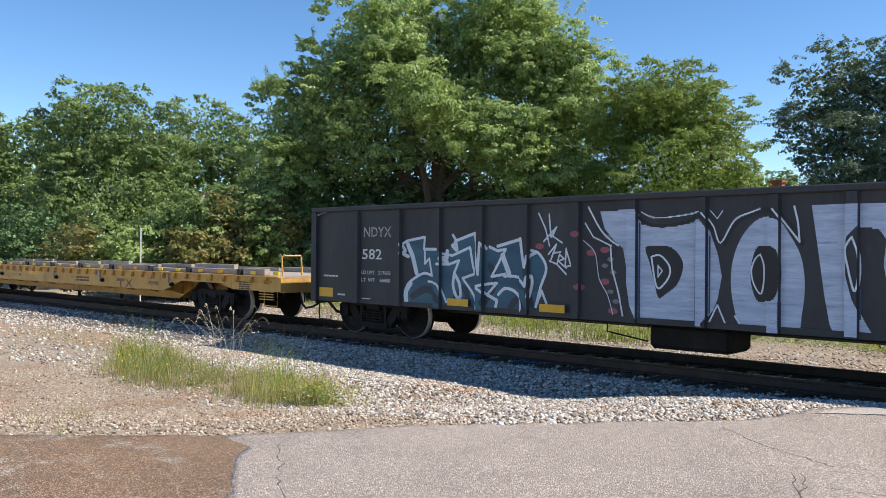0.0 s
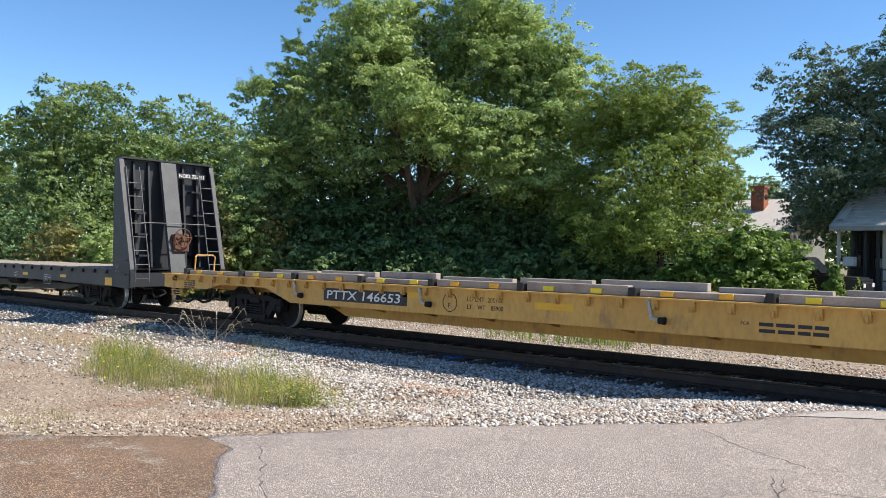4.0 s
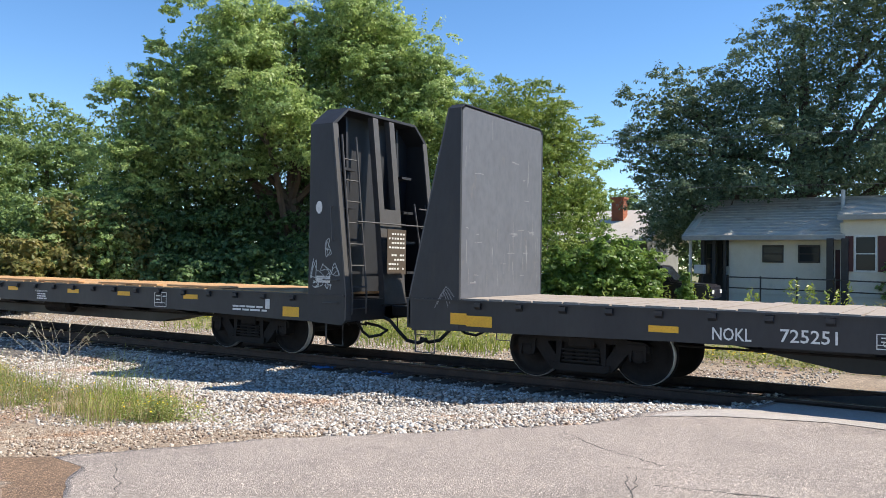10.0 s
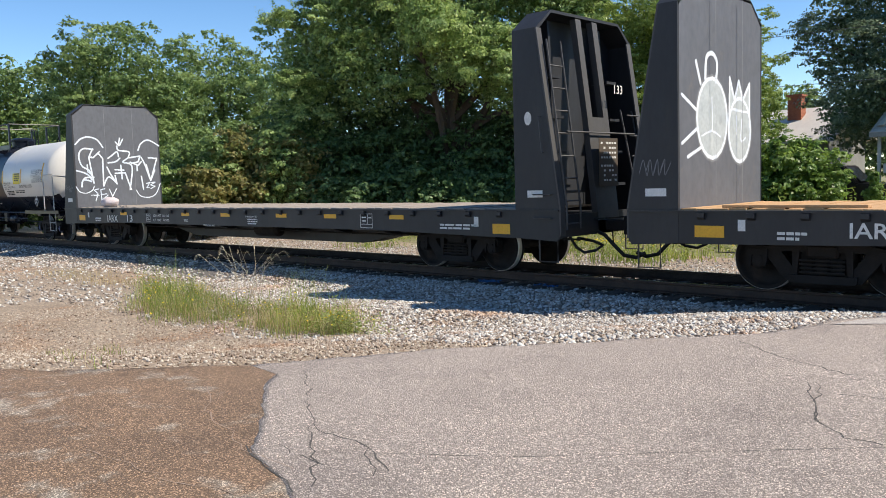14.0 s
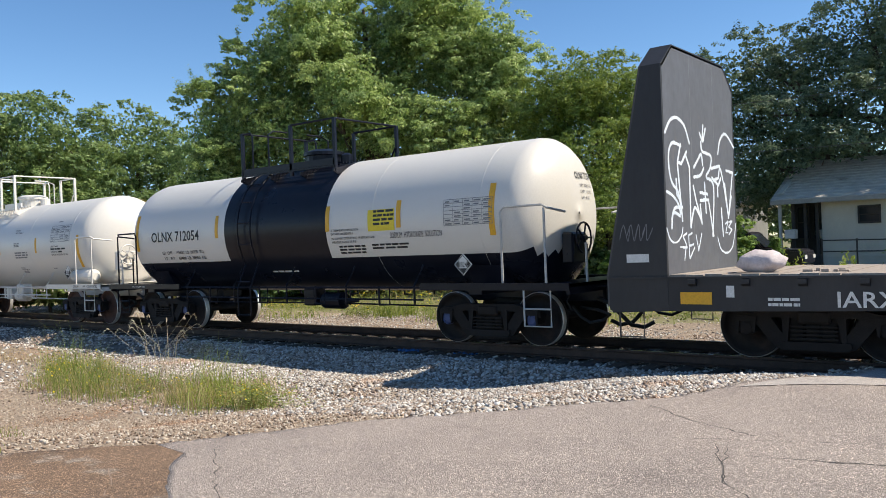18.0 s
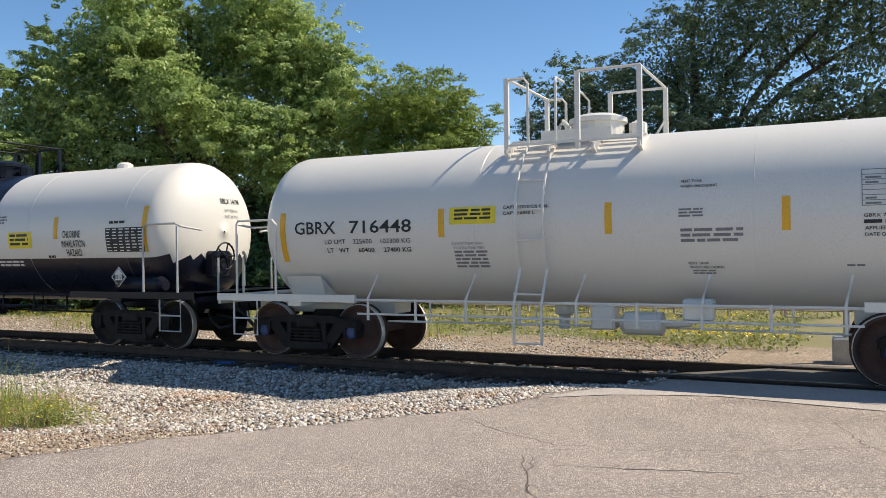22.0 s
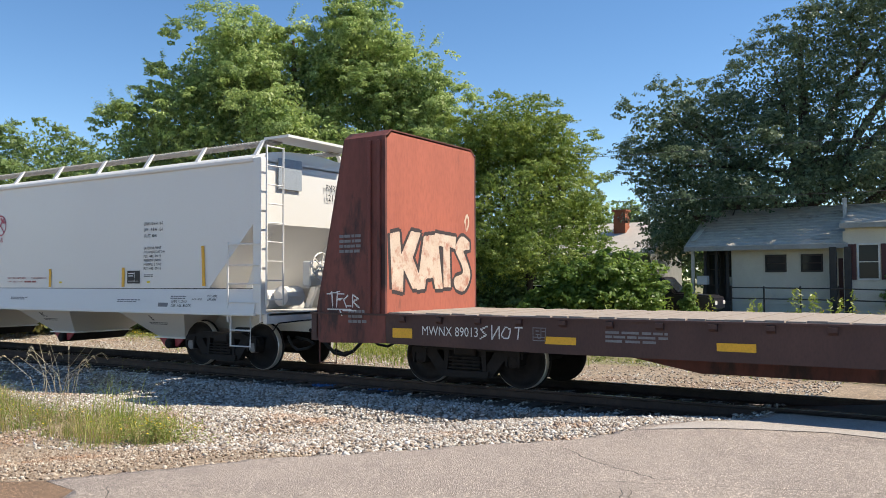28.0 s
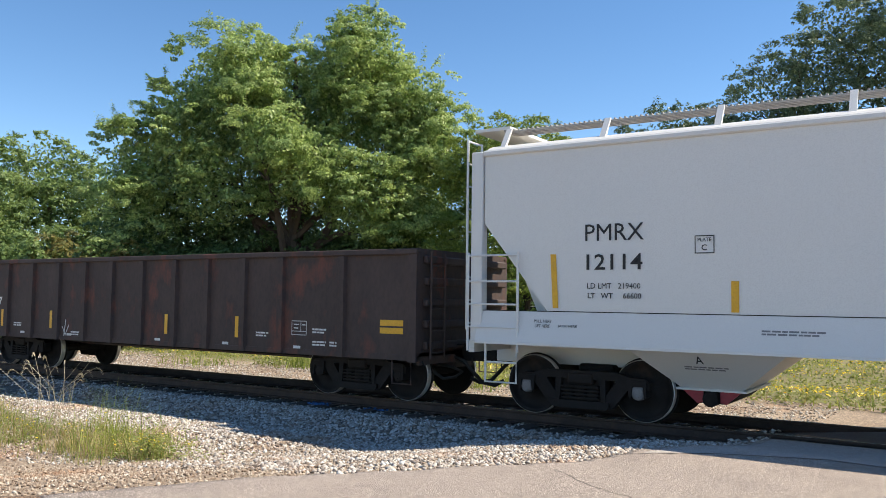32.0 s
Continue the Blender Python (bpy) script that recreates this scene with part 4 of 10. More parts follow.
def weeds():
    g = random.Random(3)
    gr, dr, fl, sg = [], [], [], []
    hg, hd = [], []
    while len(gr) < 3300:
        x, y = g.uniform(-16, -8.5), g.uniform(5.4, 9.8)
        k = in_patch(x, y)
        if k > 0 and noise.noise((x * 1.5, y * 2.1, 3.0)) > -0.12 and g.random() < k * k + 0.05:
            z = ground_z(x, y)
            clump = 0.5 + 0.8 * max(0.0, noise.noise((x * 1.3, y * 1.3, 1.0)) + 0.3)
            if g.random() < 0.5:
                gr.append((x, y, z)), hg.append((0.38 * clump + 0.04) * (2.1 if g.random() < 0.2 else 0.85) * (0.5 + 1.1 * max(0.0, noise.noise((x * 0.9, y * 0.9, 12.0)) + 0.35)) * (0.35 + 0.65 * k ** 0.5))
            else:
                dr.append((x, y, z)), hd.append((0.27 * clump + 0.04) * (0.35 + 0.65 * k ** 0.5))
            if g.random() < 0.05 and k > 0.2 and x < -10.5:
                fl.append((x, y, z + g.uniform(0.12, 0.34) * (clump + 0.3)))
    for _ in range(2600):
        a, r = g.uniform(0, 6.28), g.gauss(0, 0.42)
        x, y = -8.75 + r * math.cos(a) * 1.2, 6.95 + r * math.sin(a) * 0.6
        sg.append((x, y, ground_z(x, y) + abs(g.gauss(0.0, 0.16))))
        if g.random() < 0.03:
            fl.append((x, y, ground_z(x, y) + g.uniform(0.15, 0.3)))
    for _ in range(14000):
        x, y = g.uniform(-15.5, -8.6), g.uniform(5.4, 9.6)
        k = in_patch(x, y)
        if k > 0 and noise.noise((x * 1.7, y * 1.7, 6.0)) > 0.42 - 0.5 * k and g.random() < k:
            sg.append((x, y, ground_z(x, y) + g.random() * 0.26 * k))
    # sparse tufts over the gravel and a strip farther along
    for _ in range(900):
        x, y = g.uniform(-22, -15), 8.2 + g.gauss(0, 0.35)
        dr.append((x, y, ground_z(x, y))), hd.append(0.16)
    for cx, cy, k in ((-8.1, 3.2, 18), (-9.6, 3.6, 26), (-7.4, 3.1, 12), (-9.0, 3.9, 30), (-10.2, 4.4, 30)):
        for _ in range(k):
            x, y = g.gauss(cx, 0.13), g.gauss(cy, 0.1)
            (gr if g.random() < 0.5 else dr).append((x, y, ground_z(x, y)))
            (hg if len(hg) < len(gr) else hd).append(0.10)
    blades("weeds", gr, hg, green_blade, 7, "fresh green weeds growing in gravel", 0.55)
    blades("dry_weeds", dr, hd, dry_blade, 8, "dry straw-coloured weeds growing in gravel", 0.7)
    g2 = np.random.default_rng(9)
    for nm, pts, sz, m, lab in (("flower_heads", fl, 0.018, flower, "small yellow flowers among the weeds"), ("bushy_weed", sg, 0.024, sage, "low bushy light green weeds with yellow flowers")):
        p = np.asarray(pts)
        v, f = leaves(p, np.tile([0, 0, 1.0], (len(p), 1)), sz, 10, 0.7 if nm == "flower_heads" else 0.35)
        scatter_mesh(nm, v, f, m, lab, "weeds")
    # tall seeding stalks
    tall = thing("feather_grass", "tall pale grass stalks with feathery seed heads", "grass", (-13.0, 8.3, ground_z(-13.0, 8.3)))
    straw = mat("pale_straw", (0.55, 0.47, 0.33), (0.45, 0.38, 0.26), scale=20, rough=0.9, bump=0.1)
    for i in range(17):
        a, h = g.uniform(0, 6.28), g.uniform(0.65, 1.1)
        dx = g.uniform(-0.8, 1.0) * 1.15
        dy = g.uniform(-0.3, 0.3)
        x0, y0 = g.gauss(0, 0.22), g.gauss(0, 0.15)
        top = Vector((x0 + dx, y0 + dy, h))
        mid = Vector((x0 + dx * 0.3, y0 + dy * 0.3, h * 0.6))
        st = part("stalk", tube(bmesh.new(), [(x0, y0, -0.05), mid, top], [0.005, 0.004, 0.003], 4), straw, tall)
        dirn = (top - mid).normalized()
        bm = bmesh.new()
        for q in range(26):
            c = top + dirn * (0.008 * q) - Vector((0, 0, 0.0003 * q * q))
            o = Vector((g.gauss(0, 1), g.gauss(0, 1), g.gauss(0, 0.6))).normalized() * 0.014
            vs = [bm.verts.new(c), bm.verts.new(c + o + dirn * 0.03), bm.verts.new(c + o * 0.4 + dirn * 0.05)]
            bm.faces.new(vs)
        part("seed_head", bm, straw, st)
    # the far verge: low leafy weeds with yellow heads, patchy near the gravel
    fg, hg, fd, hd, lf, ln, ff = [], [], [], [], [], [], []
    for _ in range(15000):
        x, y = g.uniform(-42, 12), 18.4 + 15 * g.random() ** 1.3
        k = noise.noise((x * 0.22, y * 0.3, 5.0)) + 0.5 * noise.noise((x * 0.9, y * 0.9, 8.0))
        edge = 20.0 - 0.9 * smooth(-8, -3, x)
        if y < edge and k < 0.25:
            continue
        if x > edge_x(y) + 0.9 and x < 8:
            continue
        z, t = ground_z(x, y), min(1.0, 0.3 + max(0.0, k + 0.25)) * (0.6 if y < edge + 1 else 1.0)
        if g.random() < 0.11:
            fg.append((x, y, z)), hg.append(0.5 * t + 0.1)
        if g.random() < 0.20:
            fd.append((x, y, z)), hd.append(0.45 * t + 0.1)
        for _ in range(5):
            h = 0.55 * t * g.random()
            lf.append((x + g.gauss(0, 0.16), y + g.gauss(0, 0.16), z + h))
        if k > -0.05 and g.random() < (0.85 if x > -9 else 0.45):
            for _ in range(2):
                ff.append((x + g.gauss(0, 0.12), y + g.gauss(0, 0.12), z + 0.55 * t * g.uniform(0.85, 1.15)))
    for cx, cy, k, h in ((-10.4, 17.3, 260, 0.45), (-12.2, 17.0, 90, 0.3), (-14.0, 18.6, 260, 0.4), (-17, 19.2, 260, 0.45), (-20, 17.5, 120, 0.3), (-9.6, 18.6, 120, 0.3)):
        for _ in range(k):
            x, y = g.gauss(cx, 0.6), g.gauss(cy, 0.45)
            fg.append((x, y, ground_z(x, y))), hg.append(h)
            lf.append((x, y, ground_z(x, y) + h * 0.6 * g.random()))
    blades("verge_grass", fg, hg, green_blade, 17, "green grass on the far verge", 0.45, 0.009)
    blades("dry_verge_grass", fd, hd, dry_blade, 18, "dry grass on the far verge", 0.5, 0.009)
    for nm, pts, sz, m, lab in (("goldenrod", ff, 0.035, flower, "yellow flowering weeds on the far verge"), ("verge_weeds", lf, 0.05, leaf_mat("verge_leaves", (0.12, 0.16, 0.035), (0.30, 0.32, 0.09), 0.42), "leafy light green weeds on the far verge")):
        p = np.asarray(pts)
        v, f = leaves(p, np.tile([0, -0.2, 1.0], (len(p), 1)), sz, 19, 0.5)
        scatter_mesh(nm, v, f, m, lab, "weeds")
    sp = []
    for _ in range(45):
        x, y = g.uniform(-13, 3), g.uniform(25, 33)
        h = g.uniform(0.6, 1.5)
        for q in range(40):
            k = q / 40
            sp.append((x + g.gauss(0, 0.13 * (1.2 - k)), y + g.gauss(0, 0.13), ground_z(x, y) + h * k))
    p = np.asarray(sp)
    v, f = leaves(p, np.tile([0, -0.4, 0.6], (len(p), 1)), 0.10, 20, 0.3)
    scatter_mesh("tall_weeds", v, f, green_blade, "tall leafy weeds before the houses", "weeds")


weeds()


def blue_marks():
    """Stones and sleeper ends splashed with blue marking paint."""
    g = np.random.default_rng(77)
    blue = mat("blue_marking_paint", (0.03, 0.16, 0.42), (0.02, 0.10, 0.30), scale=20, rough=0.6, bump=0.1, island=0.3)
    for cx, cy, n in ((-10.05, 11.72, 70), (-8.8, 11.80, 25)):
        p = [(cx + g.normal(0, 0.10), cy + g.normal(0, 0.06)) for _ in range(n)]
        ob = stones("blue_stones", [(x, y, ground_z(x, y) + 0.03) for x, y in p], 0.022, 0.04, blue, 78, "ballast stones splashed with blue marking paint")


blue_marks()

# ---- the train ----
WHEELS = []
CARS = []
R_WHEEL = 0.457
iron = mat("dark_cast_iron", (0.024, 0.020, 0.019), (0.015, 0.013, 0.0125), scale=4, rough=0.8, bump=0.3, stain=(0.05, 0.032, 0.024), stain_at=0.57, spec=0.25)
# pale steel that paints the light caught on the wheel rim's chamfer
steel_rim = mat("rim_glint_steel", (0.75, 0.73, 0.70), (0.62, 0.60, 0.57), scale=6, rough=0.45, metal=0.5, bump=0.0)
rusty_wheel = mat("brown_wheel_rust", (0.085, 0.042, 0.032), (0.055, 0.03, 0.024), scale=5, rough=0.85, bump=0.2)
black_paint = mat("black_car_paint", (0.024, 0.025, 0.029), (0.018, 0.0185, 0.022), scale=1.5, rough=0.55, bump=0.06, fine=14, stain=(0.032, 0.029, 0.028), stain_at=0.6, stain_scale=0.9, stretch=(1, 1, 0.35))
grey_black = mat("faded_black_paint", (0.040, 0.039, 0.043), (0.029, 0.0285, 0.032), scale=1.2, rough=0.6, bump=0.08, fine=12, stain=(0.062, 0.058, 0.056), stain_at=0.6, stain_scale=1.5, stretch=(1, 1, 0.4))
tank_black = mat("gloss_black_tank_paint", (0.011, 0.013, 0.022), (0.008, 0.009, 0.016), scale=1.0, rough=0.3, bump=0.02, fine=8, stain=(0.017, 0.017, 0.02), stain_at=0.6, spec=0.18)
white_paint = mat("white_tank_paint", (0.70, 0.675, 0.63), (0.675, 0.65, 0.60), scale=0.5, rough=0.35, bump=0.01, fine=90, stain=(0.64, 0.61, 0.55), stain_at=0.62, stain_scale=0.5, stretch=(1, 1, 0.4))
hopper_grey = mat("pale_grey_hopper_paint", (0.72, 0.71, 0.69), (0.70, 0.69, 0.67), scale=0.4, rough=0.4, bump=0.01, fine=90, stain=(0.61, 0.60, 0.58), stain_at=0.66, stain_scale=0.5)
yellow_car = mat("faded_yellow_paint", (0.66, 0.37, 0.078), (0.54, 0.29, 0.07), scale=1.3, rough=0.6, bump=0.08, fine=15, stain=(0.26, 0.14, 0.07), stain_at=0.57, stain_scale=2.2, stretch=(1, 1, 0.4))
oxide_red = mat("oxide_red_paint", (0.20, 0.056, 0.042), (0.13, 0.040, 0.032), scale=1.4, rough=0.7, bump=0.1, fine=14, stain=(0.042, 0.019, 0.018), stain_at=0.50, stain_scale=2.2, stretch=(1, 1, 0.35))
# brighter than the car's oxide red, for its trailing end plate
bright_oxide = mat("bright_red_plate_paint", (0.42, 0.115, 0.07), (0.34, 0.095, 0.06), scale=1.4, rough=0.7, bump=0.08, fine=18, stain=(0.16, 0.06, 0.045), stain_at=0.62, stain_scale=3.0, stretch=(1, 1, 0.35))
brown_gon = mat("rusty_dark_brown_paint", (0.075, 0.047, 0.040), (0.045, 0.033, 0.031), scale=1.6, rough=0.75, bump=0.12, fine=16, stain=(0.15, 0.055, 0.038), stain_at=0.54, stain_scale=1.6, stretch=(1, 1, 0.5))
sill_brown = mat("dark_brown_sill_paint", (0.085, 0.040, 0.034), (0.058, 0.030, 0.027), scale=1.5, rough=0.7, bump=0.1, stain=(0.10, 0.05, 0.04), stain_at=0.62, stretch=(1, 1, 0.4))
letter_white = mat("white_lettering", (0.75, 0.75, 0.73), (0.62, 0.62, 0.60), scale=9, rough=0.7, bump=0.0)
letter_black = mat("black_lettering", (0.02, 0.02, 0.022), scale=9, rough=0.6, bump=0.0)
letter_grey = mat("grey_lettering", (0.22, 0.22, 0.23), scale=9, rough=0.7, bump=0.0)
letter_red = mat("red_lettering", (0.50, 0.05, 0.10), scale=9, rough=0.6, bump=0.0)
reflect = mat("yellow_reflective_tape", (0.80, 0.43, 0.02), (0.74, 0.38, 0.02), scale=6, rough=0.45, bump=0.02)
sticker = mat("yellow_sticker", (0.78, 0.62, 0.03), (0.74, 0.57, 0.03), scale=4, rough=0.5, bump=0.0)
wood_new = mat("fresh_timber", (0.55, 0.33, 0.16), (0.46, 0.27, 0.13), scale=3, rough=0.8, bump=0.3, stretch=(0.3, 1, 1))
wood_grey = mat("weathered_deck_timber", (0.40, 0.34, 0.29), (0.30, 0.25, 0.21), scale=3, rough=0.9, bump=0.4, stretch=(1, 0.2, 1), stain=(0.2, 0.16, 0.13))
spray_white = mat("white_spray_paint", (0.74, 0.78, 0.82), (0.62, 0.68, 0.75), scale=3.0, rough=0.6, bump=0.0, stain=(0.5, 0.56, 0.64), stain_at=0.58, stain_scale=2.5)
spray_silver = mat("silver_spray_paint", (0.54, 0.61, 0.74), (0.34, 0.41, 0.55), scale=1.6, rough=0.5, bump=0.0, fine=7, stain=(0.19, 0.24, 0.36), stain_at=0.6, stain_scale=2.2, stretch=(0.8, 1, 7))
spray_teal = mat("teal_spray_paint", (0.032, 0.125, 0.185), (0.022, 0.075, 0.125), scale=1.6, rough=0.5, bump=0.0, stain=(0.018, 0.045, 0.075), stain_at=0.54, stretch=(0.6, 1, 2.5))
spray_navy = mat("navy_spray_paint", (0.018, 0.034, 0.055), (0.013, 0.024, 0.04), scale=2, rough=0.5, bump=0.0)
spray_black = mat("black_spray_paint", (0.012, 0.012, 0.015), scale=3, rough=0.5, bump=0.0)
spray_pink = mat("pink_spray_paint", (0.38, 0.10, 0.13), scale=3, rough=0.6, bump=0.0)
spray_cream = mat("cream_spray_paint", (0.66, 0.54, 0.43), (0.56, 0.42, 0.32), scale=3, rough=0.6, bump=0.0, stain=(0.42, 0.20, 0.14), stain_at=0.49, stain_scale=4)
outlet_red = mat("red_outlet_paint", (0.40, 0.03, 0.045), (0.30, 0.025, 0.04), scale=6, rough=0.5, bump=0.05)
cap_blue = mat("blue_bearing_cap", (0.03, 0.07, 0.22), (0.03, 0.05, 0.14), scale=9, rough=0.5, bump=0.05)
rubber = mat("black_rubber", (0.012, 0.012, 0.012), scale=5, rough=0.6, bump=0.05)
rust_knuckle = mat("rusty_coupler", (0.16, 0.065, 0.035), (0.09, 0.042, 0.028), scale=6, rough=0.85, bump=0.25)

CAR_GROUP = "freight cars of the train"


def text(parent, s, x, z, h, y, m, w=0.0, bend=None, name="lettering", slant=0.0, whole=False):
    """Letters of height h, that begin at x and stand on z, on the plane y or bent round a tank (radius, height of its axis). Large characters become pieces of their own, small print stays one part."""
    cu = bpy.data.curves.new(name, "FONT")
    cu.body, cu.resolution_u, cu.offset = s, 2, (0.001 if "M" in s else 0.011)
    ob = new("letters", cu)
    me = bpy.data.meshes.new_from_object(ob)
    bpy.data.objects.remove(ob)
    bpy.data.curves.remove(cu)
    co = np.empty(len(me.vertices) * 3, np.float32)
    me.vertices.foreach_get("co", co)
    co = co.reshape(-1, 3)
    lo, hi = co.min(0), co.max(0)
    k = h / (hi[1] - lo[1])
    kx = w / (hi[0] - lo[0]) if w else k
    px, pz = (co[:, 0] - lo[0]) * kx + x, (co[:, 1] - lo[1]) * k + z
    px = px + (pz - z) * slant
    py = np.full_like(px, y)
    if bend:
        py = -np.sqrt(np.maximum(bend[0] ** 2 - (pz - bend[1]) ** 2, 0.0)) - 0.007
    co = np.stack([px, py, pz], 1)
    if whole or h < 0.12 or len(s) < 2:
        me.vertices.foreach_set("co", co.ravel())
        me.update()
        ob = link(name, me, m, parent)
        if len(s) > 1:
            ob["kind"] = "stuff"
        return ob
    # sort the faces by the connected shape that they belong to
    root = list(range(len(co)))

    def top(i):
        while root[i] != i:
            i = root[i]
        return i
    faces = [tuple(p.vertices) for p in me.polygons]
    for f in faces:
        for v in f[1:]:
            a, b = top(f[0]), top(v)
            if a != b:
                root[b] = a
    shapes = {}
    for f in faces:
        shapes.setdefault(top(f[0]), []).append(f)
    bpy.data.meshes.remove(me)
    for fs in shapes.values():
        used = sorted({v for f in fs for v in f})
        at = {v: i for i, v in enumerate(used)}
        ob = raw("letter", [tuple(float(c) for c in co[v]) for v in used], [tuple(at[v] for v in f) for f in fs], m, parent)
    return ob


def patches(parent, name, rects, y, m, bend=None, label="", joined=False):
    """Flat pieces (x0, x1, z0, z1) on a side: a few as parts of their own, many (a notice) as one part."""
    if 1 < len(rects) < 5 and not joined:
        return [patches(parent, name, [r], y, m, bend, label) for r in rects]
    v, f = [], []
    for x0, x1, z0, z1 in rects:
        n = 5 if bend else 1
        for i in range(n + 1):
            z = z0 + (z1 - z0) * i / n
            yy = -math.sqrt(max(bend[0] ** 2 - (z - bend[1]) ** 2, 0)) - 0.005 if bend else y
            v += [(x0, yy, z), (x1, yy, z)]
            if i:
                a = len(v) - 4
                f.append((a, a + 1, a + 3, a + 2))
    return raw(name, v, f, m, parent, label)


def bars(parent, x, z, w, rows, h, m, y=0.0, bend=None, words=4):
    """Rows of small writing that cannot be read, from z downwards."""
    r = []
    for i in range(rows):
        zz, xx = z - i * h * 1.75, x
        while xx < x + w * random.uniform(0.75, 1.0):
            d = random.uniform(0.5, 1.4) * w / words
            r.append((xx, min(xx + d * 0.85, x + w), zz - h, zz))
            xx += d
    ob = patches(parent, "lettering", r, y, m, bend, joined=True)
    ob["kind"] = "stuff"
    return ob


def spans(polys, z):
    """The merged stretches of x that the outlines cover at a height."""
    out = []
    for p in polys:
        xs = []
        for (xa, za), (xb, zb) in zip(p, p[1:] + p[:1]):
            if (za <= z) != (zb <= z):
                xs.append(xa + (z - za) / (zb - za) * (xb - xa))
        xs.sort()
        out += list(zip(xs[::2], xs[1::2]))
    out.sort()
    res = []
    for a, b in out:
        if res and a <= res[-1][1]:
            res[-1][1] = max(res[-1][1], b)
        else:
            res.append([a, b])
    return res


def stroke(pts, w, w_end=None):
    """The outlines of a brush stroke along points."""
    out = []
    n = len(pts)
    for i, ((xa, za), (xb, zb)) in enumerate(zip(pts, pts[1:])):
        wa = w + ((w_end if w_end is not None else w) - w) * i / max(1, n - 1)
        d = math.hypot(xb - xa, zb - za) or 1e-6
        ux, uz = (xb - xa) / d, (zb - za) / d
        nx, nz = -uz * wa / 2, ux * wa / 2
        out.append([(xa + nx, za + nz), (xb + nx, zb + nz), (xb - nx, zb - nz), (xa - nx, za - nz)])
        out.append([(xa + wa / 2 * math.cos(k * math.pi / 4), za + wa / 2 * math.sin(k * math.pi / 4)) for k in range(8)])
    xb, zb = pts[-1]
    out.append([(xb + w / 2 * math.cos(k * math.pi / 4), zb + w / 2 * math.sin(k * math.pi / 4)) for k in range(8)])
    return out


def curve(pts, n=6, closed=False):
    """A smooth line through points."""
    out = []
    k = len(pts)
    for i in range(k if closed else k - 1):
        p = [pts[(i + j) % k] if closed else pts[max(0, min(k - 1, i + j))] for j in (-1, 0, 1, 2)]
        for s in range(n):
            t = s / n
            out.append(tuple(0.5 * (2 * p[1][c] + (p[2][c] - p[0][c]) * t + (2 * p[0][c] - 5 * p[1][c] + 4 * p[2][c] - p[3][c]) * t * t + (3 * p[1][c] - p[0][c] - 3 * p[2][c] + p[3][c]) * t ** 3) for c in (0, 1)))
    if not closed:
        out.append(tuple(pts[-1]))
    return out


def spray(parent, polys, y, m, ribs=(), proud=0.0, dz=0.02, side="y", flip=1, name="graffiti", label=""):
    """Paint of these outlines on a side; it climbs over ribs (pairs of x) that stand proud."""
    lo, hi = min(q[1] for p in polys for q in p), max(q[1] for p in polys for q in p)
    v, f = [], []
    cuts = sorted(x for r in ribs for x in r)
    k = max(1, int((hi - lo) / dz))
    for i in range(k):
        z0, z1 = lo + (hi - lo) * i / k, lo + (hi - lo) * (i + 1) / k
        for a, b in spans(polys, (z0 + z1) / 2):
            xs = [a] + [c for c in cuts if a < c < b] + [b]
            for x0, x1 in zip(xs, xs[1:]):
                mid = (x0 + x1) / 2
                yy = y - (proud if any(r[0] < mid < r[1] for r in ribs) else 0)
                q = [(x0, yy, z0), (x1, yy, z0), (x1, yy, z1), (x0, yy, z1)]
                if side == "x":
                    q = [(yy, -flip * p[0], p[2]) for p in q]
                f.append(tuple(range(len(v), len(v) + 4)))
                v += q
    return raw(name, v, f, m, parent, label)


# -- wheels and bogies --
PROTO = {}


def wheel_mesh(m, out):
    key = ("wheel", m.name, out)
    if key in PROTO:
        return PROTO[key]
    bm = bmesh.new()
    pr = [(0.085, -0.095), (0.145, -0.09), (0.155, -0.05), (0.30, -0.005), (0.385, -0.03), (0.395, -0.068), (0.4455, -0.071), (0.457, -0.060), (0.457, 0.035), (0.485, 0.048), (0.482, 0.068), (0.40, 0.072), (0.385, 0.03), (0.16, 0.05), (0.145, 0.09), (0.085, 0.095)]
    lathe(bm, [(r, d * out) for r, d in pr], 40)
    me = bpy.data.meshes.new("wheel")
    bm.to_mesh(me)
    bm.free()
    me.materials.append(m)
    me.materials.append(steel_rim)
    for p in me.polygons:
        p.use_smooth = True
        c = p.center
        if 0.4485 < math.hypot(c.x, c.z) < 0.456:
            p.material_index = 1
            p.use_smooth = False
    PROTO[key] = me
    return me


def shared(key, make, m):
    if key not in PROTO:
        bm = make()
        me = bpy.data.meshes.new(key[0])
        bm.to_mesh(me)
        bm.free()
        me.materials.append(m)
        PROTO[key] = me
    return PROTO[key]


